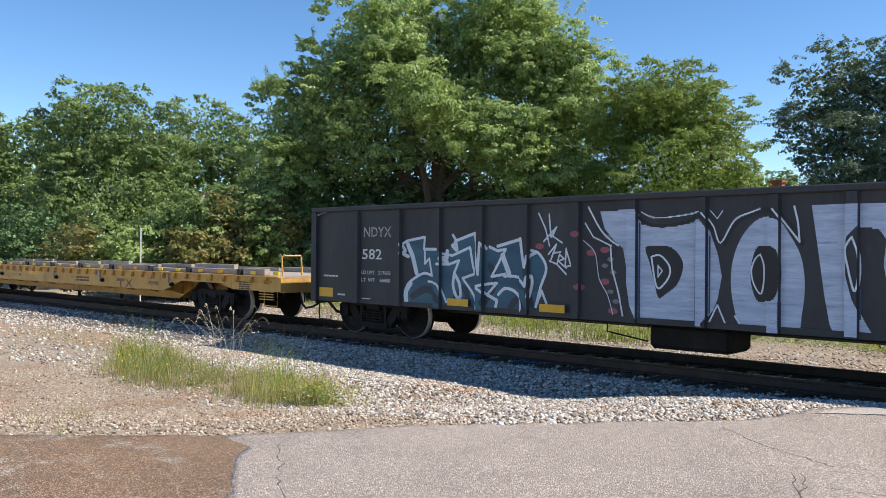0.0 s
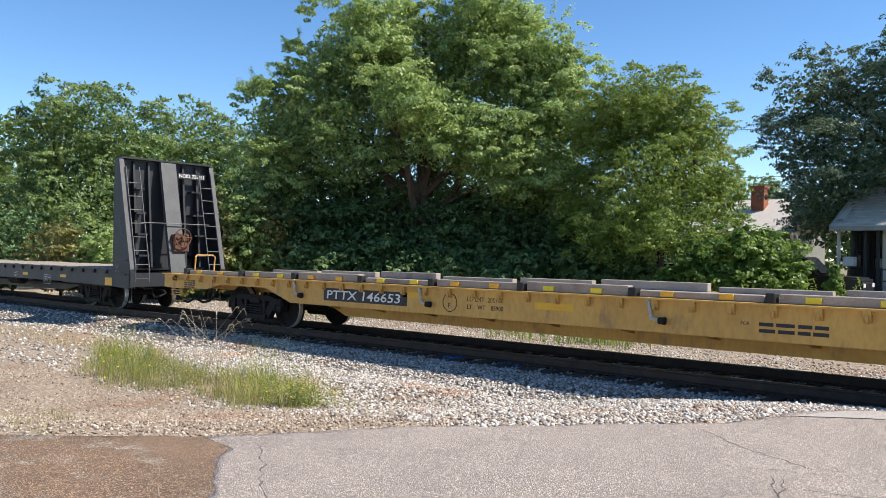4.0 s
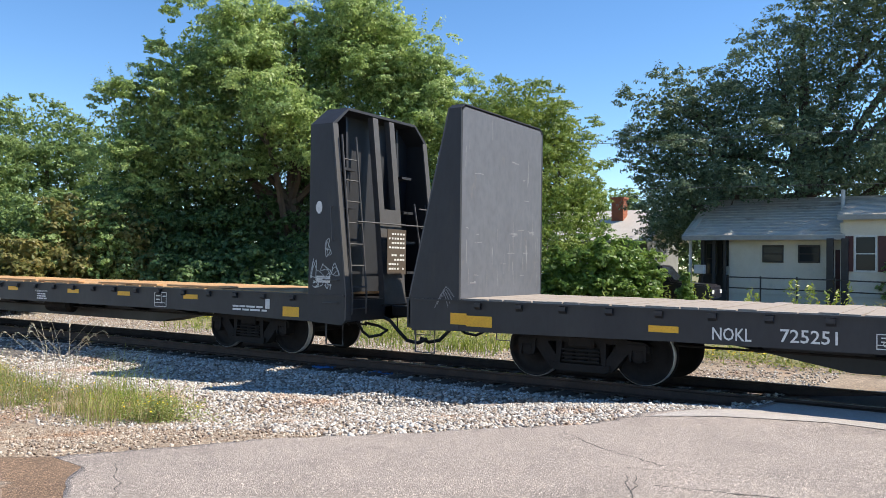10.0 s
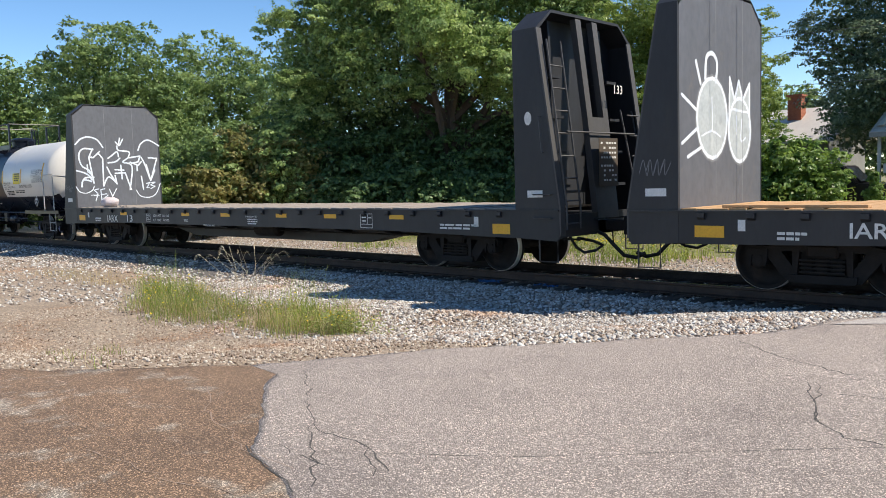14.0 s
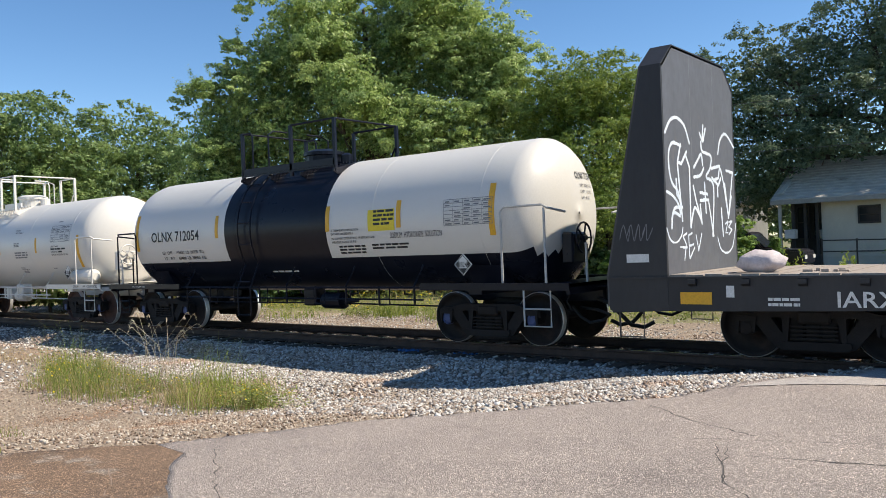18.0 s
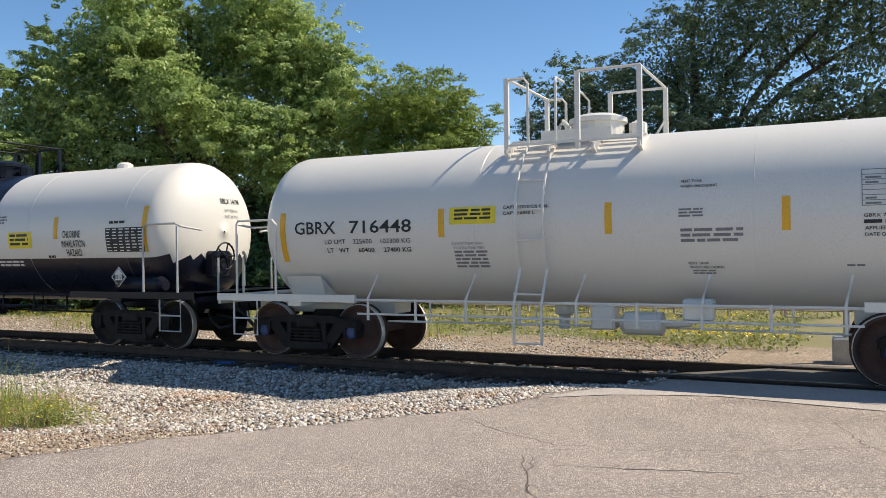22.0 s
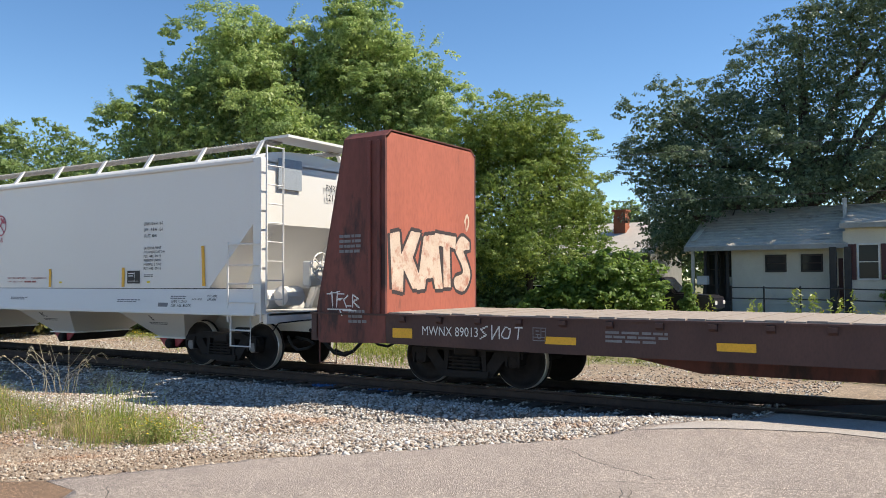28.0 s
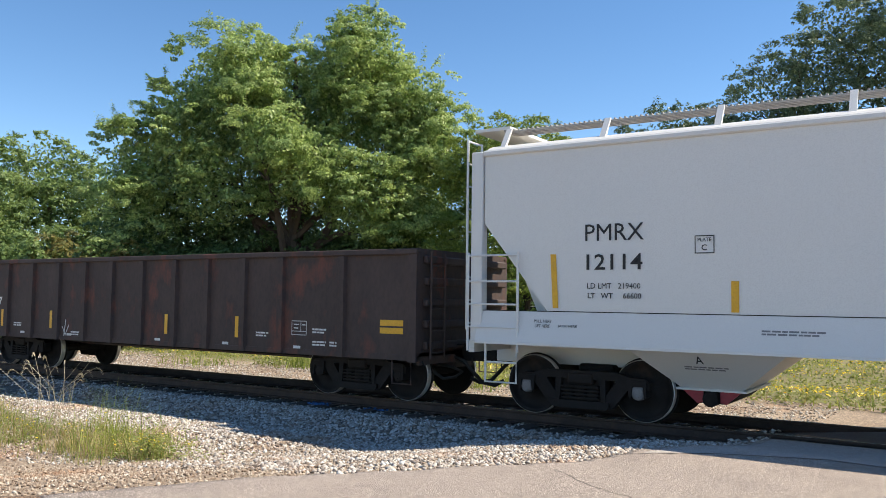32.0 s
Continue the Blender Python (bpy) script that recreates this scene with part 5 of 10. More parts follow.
def wheelset(car, x, m, cap):
    ax = link("axle", shared(("axle", m.name), lambda: lathe(bmesh.new(), [(0.07, -0.95), (0.07, -0.85), (0.085, -0.8), (0.08, 0), (0.085, 0.8), (0.07, 0.85), (0.07, 0.95)], 14), m), None, car, "", (x, 0, R_WHEEL))
    for s in (1, -1):
        link("wheel", wheel_mesh(m, s), None, ax, "", (0, -0.755 * s, 0))

        def capmesh():
            bm = lathe(bmesh.new(), [(0.115, -0.07), (0.115, 0.03), (0.10, 0.05), (0.06, 0.062), (0.03, 0.062)], 18)
            for k in range(3):
                a = k * 2.094
                lathe(bm, [(0.018, 0.04), (0.018, 0.072)], 6, "y", (0.066 * math.cos(a), 0, 0.066 * math.sin(a)))
            return bm
        c = link("bearing_cap", shared(("bearing_cap", cap.name), capmesh, cap), None, ax, "", (0, -1.03 * s, 0))
        c.rotation_euler = (0, 0, 0 if s < 0 else math.pi)
    WHEELS.append((ax, x))
    return ax


def frame_mesh():
    """A cast side frame: an arch over both journals with a deep middle that holds the springs."""
    bm = bmesh.new()
    top = [(-1.06, 0.50), (-1.06, 0.60), (-0.98, 0.66), (-0.78, 0.66), (-0.55, 0.72), (0.55, 0.72), (0.78, 0.66), (0.98, 0.66), (1.06, 0.60), (1.06, 0.50)]
    prism(bm, top + [(0.76, 0.50), (0.72, 0.55), (0.52, 0.60), (-0.52, 0.60), (-0.72, 0.55), (-0.76, 0.50)], -0.075, 0.075)
    prism(bm, [(-0.42, 0.17), (0.42, 0.17), (0.46, 0.21), (0.46, 0.28), (-0.46, 0.28), (-0.46, 0.21)], -0.12, 0.12)
    for s in (1, -1):
        prism(bm, [(s * 0.80, 0.56), (s * 0.58, 0.62), (s * 0.34, 0.30), (s * 0.38, 0.17), (s * 0.50, 0.19)], -0.07, 0.07)
        prism(bm, [(s * 0.30, 0.62), (s * 0.40, 0.62), (s * 0.40, 0.26), (s * 0.34, 0.26)], -0.09, 0.09)
        prism(bm, [(s * 0.76, 0.40), (s * 0.74, 0.62), (s * 1.02, 0.62), (s * 1.02, 0.40), (s * 0.99, 0.37), (s * 0.97, 0.54), (s * 0.81, 0.54), (s * 0.79, 0.37)], -0.11, 0.11)
    # the bolster's end behind the springs, and the ribs of the spring plank
    box(bm, -0.31, 0.31, 0.0, 0.10, 0.26, 0.62)
    for q in range(4):
        box(bm, -0.30, 0.30, -0.105, -0.075, 0.31 + 0.055 * q, 0.333 + 0.055 * q)
        box(bm, -0.30, 0.30, 0.125, 0.155, 0.31 + 0.055 * q, 0.333 + 0.055 * q)
    return bm


def coil():
    bm = bmesh.new()
    for cx in (0.0,):
        tube(bm, [(cx + 0.07 * math.cos(a * 0.9), 0.07 * math.sin(a * 0.9), 0.28 + 0.235 * a / 31) for a in range(32)], 0.019, 5)
    return bm


def bogie(car, x, m=None, cap=None, wm=None):
    m = m or iron
    b = link("bogie", shared(("bogie", m.name), lambda: box(box(bmesh.new(), -0.21, 0.21, -1.1, 1.1, 0.52, 0.70, 0.03), -0.3, 0.3, -0.45, 0.45, 0.60, 0.78, 0.03), m), None, car, "", (x, 0, 0))
    for s in (1, -1):
        link("side_frame", shared(("side_frame", m.name), frame_mesh, m), None, b, "", (0, -1.0 * s, 0))
        for q in (-0.2, 0.0, 0.2):
            link("spring", shared(("spring",), coil, iron), None, b, "", (q, -1.0 * s, 0))
        link("brake_shoe", shared(("brake_shoe",), lambda: prism(bmesh.new(), [(0.42, 0.35), (0.50, 0.36), (0.46, 0.55), (0.40, 0.58)], -0.06, 0.06), iron), None, b, "", (0, -0.755 * s, 0))
    for d in (-0.889, 0.889):
        wheelset(car, x + d, wm or iron, cap or iron)
    return b


def coupler(car, x, s, m=None):
    """A knuckle coupler, its release bar and an air hose at one end (s: +1 leading, -1 trailing)."""
    m = m or iron

    def make():
        bm = box(bmesh.new(), 0, 0.62, -0.09, 0.09, 0.76, 0.95, 0.02)
        prism(bm, [(0.55, -0.14), (0.80, -0.18), (0.92, -0.10), (0.90, 0.02), (0.80, 0.04), (0.80, 0.12), (0.93, 0.14), (0.92, 0.21), (0.70, 0.22), (0.55, 0.14)], 0.70, 1.0, "z")
        return bm
    c = link("coupler", shared(("coupler", m.name), make, m), None, car, "", (x, 0, 0))
    c.rotation_euler = (0, 0, 0 if s > 0 else math.pi)
    h = part("air_hose", tube(bmesh.new(), [(0.05, -0.32, 0.78), (0.28, -0.33, 0.70), (0.45, -0.30, 0.52), (0.60, -0.22, 0.34), (0.78, -0.12, 0.30), (0.92, -0.04, 0.38)], 0.034, 8), rubber, c)
    part("slack_hose", tube(bmesh.new(), [(-0.25, -0.62, 0.66), (-0.05, -0.72, 0.50), (0.15, -0.78, 0.42), (0.35, -0.72, 0.46), (0.40, -0.58, 0.54), (0.15, -0.50, 0.60), (-0.2, -0.45, 0.64)], 0.026, 8), rubber, c)
    part("hose_hanger", tube(bmesh.new(), [(0.42, -0.30, 0.78), (0.44, -0.30, 0.55)], 0.012, 5), m, c)
    part("release_bar", tube(bmesh.new(), [(0.66, 0, 1.02), (0.45, -0.2, 1.0), (0.08, -0.5, 0.98), (0.05, -1.2, 0.95), (0.05, -1.35, 0.80), (0.16, -1.38, 0.66)], 0.014, 6), m, c)
    return c


def grab(bm, a, b, out, r=0.012):
    """A bent hand hold from a to b that stands off by out."""
    a, b, o = Vector(a), Vector(b), Vector(out)
    return tube(bm, [a, a + o, b + o, b], r, 6)


def ladder_bm(x, y, z0, z1, w, step=0.36, axis="x", r=0.014, rail=0.02):
    """A ladder; its stiles stand along axis."""
    bm = bmesh.new()
    d = Vector((1, 0, 0)) if axis == "x" else Vector((0, 1, 0))
    c = Vector((x, y, 0))
    for s in (-0.5, 0.5):
        p = c + d * w * s
        tube(bm, [p + Vector((0, 0, z0)), p + Vector((0, 0, z1))], rail, 6)
    z = z0 + 0.1
    while z < z1:
        tube(bm, [c - d * w / 2 + Vector((0, 0, z)), c + d * w / 2 + Vector((0, 0, z))], r, 6)
        z += step
    return bm


def stirrup(car, x, y, z, m, w=0.38, drop=0.42):
    return part("step", tube(bmesh.new(), [(x - w / 2, y, z), (x - w / 2, y, z - drop), (x + w / 2, y, z - drop), (x + w / 2, y, z)], 0.016, 6), m, car, "bent bar step")


def brake_wheel(car, x, y, z, m, s=1):
    """A brake wheel that faces along x."""
    bm = bmesh.new()
    tube(bm, [(x, y + 0.26 * math.cos(a * 0.3927), z + 0.26 * math.sin(a * 0.3927)) for a in range(16)], 0.018, 6, True)
    for k in range(5):
        a = k * 1.2566
        tube(bm, [(x, y, z), (x, y + 0.25 * math.cos(a), z + 0.25 * math.sin(a))], 0.016, 5)
    lathe(bm, [(0.05, x - 0.05), (0.05, x + 0.05)], 10, "x", (0, y, z))
    w = part("brake_wheel", bm, m, car)
    part("brake_housing", B(min(x - 0.08 * s, x - 0.30 * s), max(x - 0.08 * s, x - 0.30 * s), y - 0.24, y + 0.26, z - 0.42, z + 0.1, 0.03), m, car)
    return w


def car(label, at):
    c = thing("freight_car", label, "freight car", group=CAR_GROUP)
    CARS.append((c, at))
    return c


# ---- houses, vehicles, signs ----
siding = mat("white_clapboard", (0.66, 0.62, 0.53), (0.58, 0.54, 0.46), scale=2, rough=0.7, bump=0.1, stain=(0.42, 0.42, 0.40), stain_at=0.62)
shingle = mat("grey_roof_shingles", (0.60, 0.55, 0.47), (0.42, 0.385, 0.33), scale=2.5, rough=0.95, bump=0.6, fine=18, stretch=(1, 1, 3), stain=(0.22, 0.19, 0.16), stain_at=0.56, stain_scale=0.9)
trim_white = mat("white_trim", (0.70, 0.70, 0.68), scale=4, rough=0.6, bump=0.03)
shutter_m = mat("dark_red_shutter", (0.09, 0.025, 0.025), scale=4, rough=0.6, bump=0.1)
# deep porch shade put into a dark colour for wall, floor and posts
dark_in = mat("shade_dark_boards", (0.05, 0.045, 0.042), scale=4, rough=0.8, bump=0.1)
brick_m = mat("orange_red_brick", (0.42, 0.15, 0.08), (0.34, 0.12, 0.07), scale=8, rough=0.9, bump=0.4)
G0 = 0.16


def window(h, x0, x1, z0, z1, y, shutters=False, bars_n=1):
    w = part("window", B(x0, x1, y - 0.02, y + 0.02, z0, z1), glass_mat(), h, "dark window pane")
    for a, b, c, d in ((x0 - 0.06, x1 + 0.06, z1, z1 + 0.08), (x0 - 0.06, x1 + 0.06, z0 - 0.08, z0), (x0 - 0.06, x0, z0, z1), (x1, x1 + 0.06, z0, z1), (x0, x1, (z0 + z1) / 2 - 0.02, (z0 + z1) / 2 + 0.02)):
        part("window_frame", B(a, b, y - 0.06, y + 0.01, c, d), trim_white if shutters else dark_in, w)
    if shutters:
        for a, b in ((x0 - 0.40, x0 - 0.1), (x1 + 0.1, x1 + 0.40)):
            part("shutter", B(a, b, y - 0.05, y, z0 - 0.05, z1 + 0.05, 0.01), shutter_m, w, "dark red shutter")


def clapboards(h, x0, x1, y, z0, z1):
    bm = None
    n = int((z1 - z0) / 0.16)
    for i in range(n):
        z = z0 + i * (z1 - z0) / n
        part("clapboard", prism(bmesh.new(), [(y - 0.035, z), (y, z), (y, z + 0.17), (y - 0.012, z + 0.17)], x0, x1, "x"), siding, h)


def house():
    h = thing("house", "small white clapboard house with a dappled grey roof", "house")
    y = 38.0
    part("wall", B(-9.0, -4.3, y, y + 0.2, G0, 3.3), siding, h)
    clapboards(h, -8.95, -4.95, y, G0 + 0.5, 3.25)
    part("wall", B(-10.7, -9.0, y + 1.7, y + 1.9, G0, 3.3), dark_in, h, "porch wall coloured dark for its shade")
    part("wall", B(-4.3, -2.35, y - 0.7, y - 0.5, G0, 3.9), siding, h)
    clapboards(h, -4.25, -2.4, y - 0.7, G0 + 0.5, 3.8)
    part("wall", B(-2.55, -2.35, y - 0.5, y + 7, G0, 3.9), siding, h)
    part("wall", B(-10.7, -10.5, y + 1.9, y + 7, G0, 3.5), siding, h)
    part("wall", B(-10.7, -2.35, y + 7, y + 7.2, G0, 3.9), siding, h)
    part("wall", B(-4.4, -4.3, y - 0.6, y + 0.2, G0, 3.7), siding, h)
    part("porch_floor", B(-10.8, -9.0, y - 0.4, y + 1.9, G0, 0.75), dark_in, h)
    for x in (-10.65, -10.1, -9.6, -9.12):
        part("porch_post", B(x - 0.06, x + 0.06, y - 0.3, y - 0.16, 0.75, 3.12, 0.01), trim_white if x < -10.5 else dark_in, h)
    for x0, x1 in ((-10.4, -9.95), (-9.7, -9.25)):
        window(h, x0, x1, 1.5, 2.9, y + 1.66)
    part("air_conditioner", B(-10.35, -9.9, y - 0.75, y - 0.35, 1.5, 1.9, 0.02), trim_white, h, "white window air conditioner")
    part("air_conditioner", B(-9.55, -9.15, y + 1.2, y + 1.66, 1.45, 1.85, 0.02), trim_white, h, "white window air conditioner")
    window(h, -7.5, -6.75, 2.12, 2.72, y - 0.02)
    window(h, -6.05, -5.3, 2.12, 2.72, y - 0.02)
    for x in (-4.75, -4.2):
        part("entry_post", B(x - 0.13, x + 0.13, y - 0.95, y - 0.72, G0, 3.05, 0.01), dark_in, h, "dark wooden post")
    part("door", B(-4.65, -4.4, y - 0.06, y - 0.01, 0.5, 2.6), shutter_m, h)
    window(h, -3.8, -3.1, 1.75, 3.1, y - 0.72, True)
    for z in (0.95, 1.4):
        part("yard_rail", tube(bmesh.new(), [(-8.6, y - 2.2, z), (-4.4, y - 2.2, z - 0.05), (-2.4, y - 2.4, z - 0.1)], 0.03, 6), dark_in, h)
    for x in (-8.5, -7.2, -5.8, -4.4, -2.5):
        part("rail_post", tube(bmesh.new(), [(x, y - 2.2, G0 - 0.1), (x, y - 2.2, 1.45)], 0.035, 6), dark_in, h)
    # roofs, with courses
    def slope(x0, x1, y0, z0, y1, z1):
        r = part("roof", prism(bmesh.new(), [(y0, z0), (y1, z1), (y1, z1 + 0.12), (y0, z0 + 0.12)], x0, x1, "x"), shingle, h)
        n = 14
        for i in range(n):
            a, b = i / n, (i + 1.25) / n
            yy0, zz0, yy1, zz1 = y0 + (y1 - y0) * a, z0 + (z1 - z0) * a, y0 + (y1 - y0) * min(b, 1), z0 + (z1 - z0) * min(b, 1)
            part("shingle_course", prism(bmesh.new(), [(yy0, zz0 + 0.12), (yy1, zz1 + 0.12), (yy1, zz1 + 0.13), (yy0, zz0 + 0.155)], x0, x1, "x"), shingle, r)
        part("fascia", B(x0, x1, y0 - 0.03, y0, z0 - 0.06, z0 + 0.13), mat("grey_fascia", (0.34, 0.34, 0.33), scale=4, rough=0.7, bump=0.05), r)
    slope(-10.9, -4.2, y - 0.75, 3.06, y + 3.6, 5.0)
    slope(-10.9, -1.75, y + 8.0, 3.5, y + 3.55, 5.0)
    slope(-4.45, -1.75, y - 1.1, 3.86, y + 3.6, 4.95)
    for x, z in ((-2.45, 3.9), (-10.6, 3.5)):
        part("gable", prism(bmesh.new(), [(y - 0.4, z), (y + 7.2, z), (y + 3.6, 4.95)], x - 0.1, x + 0.1, "x"), siding, h)
    part("vent_pipe", tube(bmesh.new(), [(-4.6, y + 2.0, 4.4), (-4.6, y + 2.0, 5.3)], 0.09, 8), trim_white, h)


def second_house():
    x, y, _ = polar(23.0, 49)
    g = ground_z(x, y)
    # white walls coloured grey: their dimness behind the trees is in the paint
    dim_wall = mat("dimmed_white_boards", (0.26, 0.26, 0.25), (0.20, 0.20, 0.19), scale=2, rough=0.85, bump=0.2)
    h = thing("house", "white house with a brick chimney behind trees", "house", (x, y, g))
    part("wall", B(-4.5, 4.0, 0, 0.2, 0, 3.1), dim_wall, h)
    part("wall", B(3.8, 4.0, 0.2, 6, 0, 3.1), dim_wall, h)
    part("wall", B(-4.5, -4.3, 0.2, 6, 0, 3.1), dim_wall, h)
    pale = mat("pale_metal_roof", (0.62, 0.58, 0.54), (0.55, 0.51, 0.48), scale=3, rough=0.5, bump=0.05)
    part("roof", prism(bmesh.new(), [(-0.8, 3.0), (3.0, 4.9), (6.8, 3.0), (6.8, 3.12), (3.0, 5.05), (-0.8, 3.12)], -5.0, 4.5, "x"), pale, h, "pale sheet roof")
    window(h, -3.0, -2.0, 1.0, 2.3, -0.02, True)
    window(h, 0.5, 1.5, 1.0, 2.3, -0.02, True)
    c = part("chimney", B(1.3, 2.0, 1.6, 2.3, 3.2, 5.65), brick_m, h, "orange brick chimney")
    for i in range(9):
        part("brick_course", B(1.28, 2.02, 1.58, 2.32, 4.0 + i * 0.18, 4.1 + i * 0.18), brick_m, c)
    part("chimney_cap", B(1.22, 2.08, 1.52, 2.38, 5.65, 5.75), brick_m, c)


def shed():
    x, y, _ = polar(42.8, 52)
    h = thing("shed", "low white shed with a brown roof behind trees", "shed", (x, y, ground_z(x, y)))
    part("wall", B(-3, 3, 0, 4, 0, 3.2), siding, h)
    part("roof", prism(bmesh.new(), [(-0.6, 3.1), (2.0, 4.0), (4.6, 3.1), (4.6, 3.25), (2.0, 4.2), (-0.6, 3.25)], -3.4, 3.4, "x"), mat("brown_shingle", (0.30, 0.20, 0.15), scale=4, rough=0.9, bump=0.4), h)


def vehicle(name, label, foot, rz, paint, pickup):
    c = thing(name, label, "vehicle", foot)
    c.rotation_euler = (0, 0, radians(rz))
    L, W = 2.5, 0.92
    if pickup:
        body = [(-L, 0.45), (L, 0.45), (L, 0.85), (L - 0.1, 1.0), (1.0, 1.08), (-L, 1.08)]
        cab = [(1.05, 1.06), (0.55, 1.72), (-0.75, 1.74), (-0.85, 1.06)]
    else:
        body = [(-L, 0.4), (L, 0.4), (L, 0.75), (1.1, 0.92), (-1.9, 0.95), (-L, 0.8)]
        cab = [(1.0, 0.9), (0.4, 1.42), (-1.1, 1.42), (-1.8, 0.92)]
    bm = prism(bmesh.new(), body, -W, W)
    bmesh.ops.bevel(bm, geom=list(bm.edges), offset=0.06, segments=2, affect="EDGES")
    part("body", bm, paint, c)
    bm = prism(bmesh.new(), cab, -W + 0.1, W - 0.1)
    bmesh.ops.bevel(bm, geom=list(bm.edges), offset=0.05, segments=2, affect="EDGES")
    part("cabin", bm, paint, c)
    for s in (1, -1):
        inset = [(x * 0.86 - 0.02, 0.06 + z * 0.95) for x, z in cab]
        part("side_window", prism(bmesh.new(), inset, min(s * (W - 0.11), s * (W - 0.085)), max(s * (W - 0.11), s * (W - 0.085))), glass_mat(), c)
        for x in (-1.55, 1.6):
            w = part("wheel", lathe(bmesh.new(), [(0.2, -0.1), (0.35, -0.11), (0.36, 0.0), (0.35, 0.11), (0.2, 0.1)], 20, "y", (x, s * (W - 0.08), 0.36)), rubber, c)
            part("rim", lathe(bmesh.new(), [(0.03, -0.115), (0.19, -0.105), (0.2, 0.105), (0.03, 0.115)], 14, "y", (x, s * (W - 0.08), 0.36)), mat("alloy_rim", (0.4, 0.4, 0.41), scale=5, rough=0.35, metal=0.8, bump=0), w)
        part("head_lamp", B(L - 0.06, L + 0.02, min(s * 0.5, s * 0.85), max(s * 0.5, s * 0.85), 0.66, 0.8), trim_white, c)
    part("windscreen", prism(bmesh.new(), [(cab[0][0] + 0.0, cab[0][1] + 0.08), (cab[0][0] + 0.04, cab[0][1] + 0.08), (cab[1][0] + 0.06, cab[1][1] - 0.08), (cab[1][0] + 0.02, cab[1][1] - 0.08)], -W + 0.22, W - 0.22), glass_mat(), c)


def crossbuck():
    s = thing("crossing_signal", "white railway crossbuck signal on a grey mast", "signal", (0.06, 17.0, ground_z(0.06, 17.0) + 0.12))
    alu = mat("grey_aluminium", (0.45, 0.46, 0.47), scale=6, rough=0.45, metal=0.6, bump=0.02)
    face = mat("white_sign_sheet", (0.75, 0.75, 0.74), scale=5, rough=0.5, bump=0.0)
    z = 3.5
    part("mast", lathe(bmesh.new(), [(0.065, -0.2), (0.065, 4.35), (0.05, 4.4)], 14, "z"), alu, s)
    part("base", B(-0.25, 0.25, -0.25, 0.25, -0.3, 0.35, 0.03), alu, s)
    for a in (48, -48):
        b = part("crossbuck_board", B(-0.62, 0.62, 0.07, 0.09, -0.115, 0.115, 0.01), face, s, "", (0, 0, z))
        b.rotation_euler = (0, radians(a), 0)
    part("cross_arm", B(-0.6, 0.6, -0.05, 0.05, 2.42, 2.5), alu, s)
    red_lens = mat("red_lens", (0.30, 0.02, 0.02), scale=5, rough=0.2, bump=0)
    for x in (-0.5, 0.5):
        for d in (-1, 1):
            l = part("lamp_disc", lathe(bmesh.new(), [(0.02, d * 0.10), (0.21, d * 0.10), (0.21, d * 0.12), (0.02, d * 0.12)], 20, "y", (x, 0, 2.46)), rubber, s)
            part("lens", lathe(bmesh.new(), [(0.01, d * 0.16), (0.10, d * 0.15), (0.105, d * 0.11)], 16, "y", (x, 0, 2.46)), red_lens, l, "red lamp lens")
            part("visor", lathe(bmesh.new(), [(0.125, d * 0.11), (0.125, d * 0.32), (0.12, d * 0.32), (0.12, d * 0.11)], 16, "y", (x, 0, 2.46)), rubber, l)
    part("relay_box", B(-0.16, 0.16, -0.3, -0.07, 1.2, 1.75, 0.02), alu, s)


def marker_post():
    x, y = -29.8, 15.4
    p = thing("marker_post", "slim white marker post by the track", "post", (x, y, ground_z(x, y)))
    part("post", lathe(bmesh.new(), [(0.03, -0.2), (0.03, 2.9), (0.018, 2.92)], 10, "z"), trim_white, p)
    part("collar", B(-0.11, 0.11, -0.11, 0.11, 1.35, 1.5, 0.02), trim_white, p, "pale grey box on the post")


def wires():
    m = mat("wire", (0.10, 0.10, 0.10), scale=3, rough=0.6, bump=0)
    w = thing("overhead_wires", "thin overhead wires strung past the trees", "wires", kind="structure")
    for y, za, zb in ((36.0, 5.4, 5.9), (36.5, 7.6, 8.1)):
        pts = []
        for i in range(25):
            k = i / 24
            pts.append((-17.2 + 47.2 * k, y, za + (zb - za) * k - 0.5 * math.sin(math.pi * k)))
        part("wire", tube(bmesh.new(), pts, 0.011, 5), m, w)
    part("wire_post", lathe(bmesh.new(), [(0.14, 0.0), (0.10, 8.2)], 10, "z", (-17.2, 36.2, 0)), bark, w)
    part("wire_post", lathe(bmesh.new(), [(0.14, 0.0), (0.10, 8.6)], 10, "z", (30, 36.2, 0)), bark, w)


house()
second_house()
shed()
fx, fy, _ = polar(18.2, 34)
vehicle("pickup_truck", "dark maroon pickup truck parked on grass before a house", (fx, fy, ground_z(fx, fy) + 0.0), 2, mat("dark_maroon_paint", (0.014, 0.010, 0.015), scale=2, rough=0.3, bump=0.01), True)
fx, fy, _ = polar(25.8, 35)
vehicle("parked_car", "white car parked under the trees", (fx, fy, ground_z(fx, fy)), 5, mat("white_car_enamel", (0.65, 0.66, 0.67), scale=2, rough=0.3, bump=0.01), False)
fx, fy, _ = polar(44.0, 47)
vehicle("parked_car", "dark blue car parked under the trees", (fx, fy, ground_z(fx, fy)), 0, mat("dark_blue_enamel", (0.03, 0.045, 0.08), scale=2, rough=0.3, bump=0.01), False)
crossbuck()
marker_post()
wires()


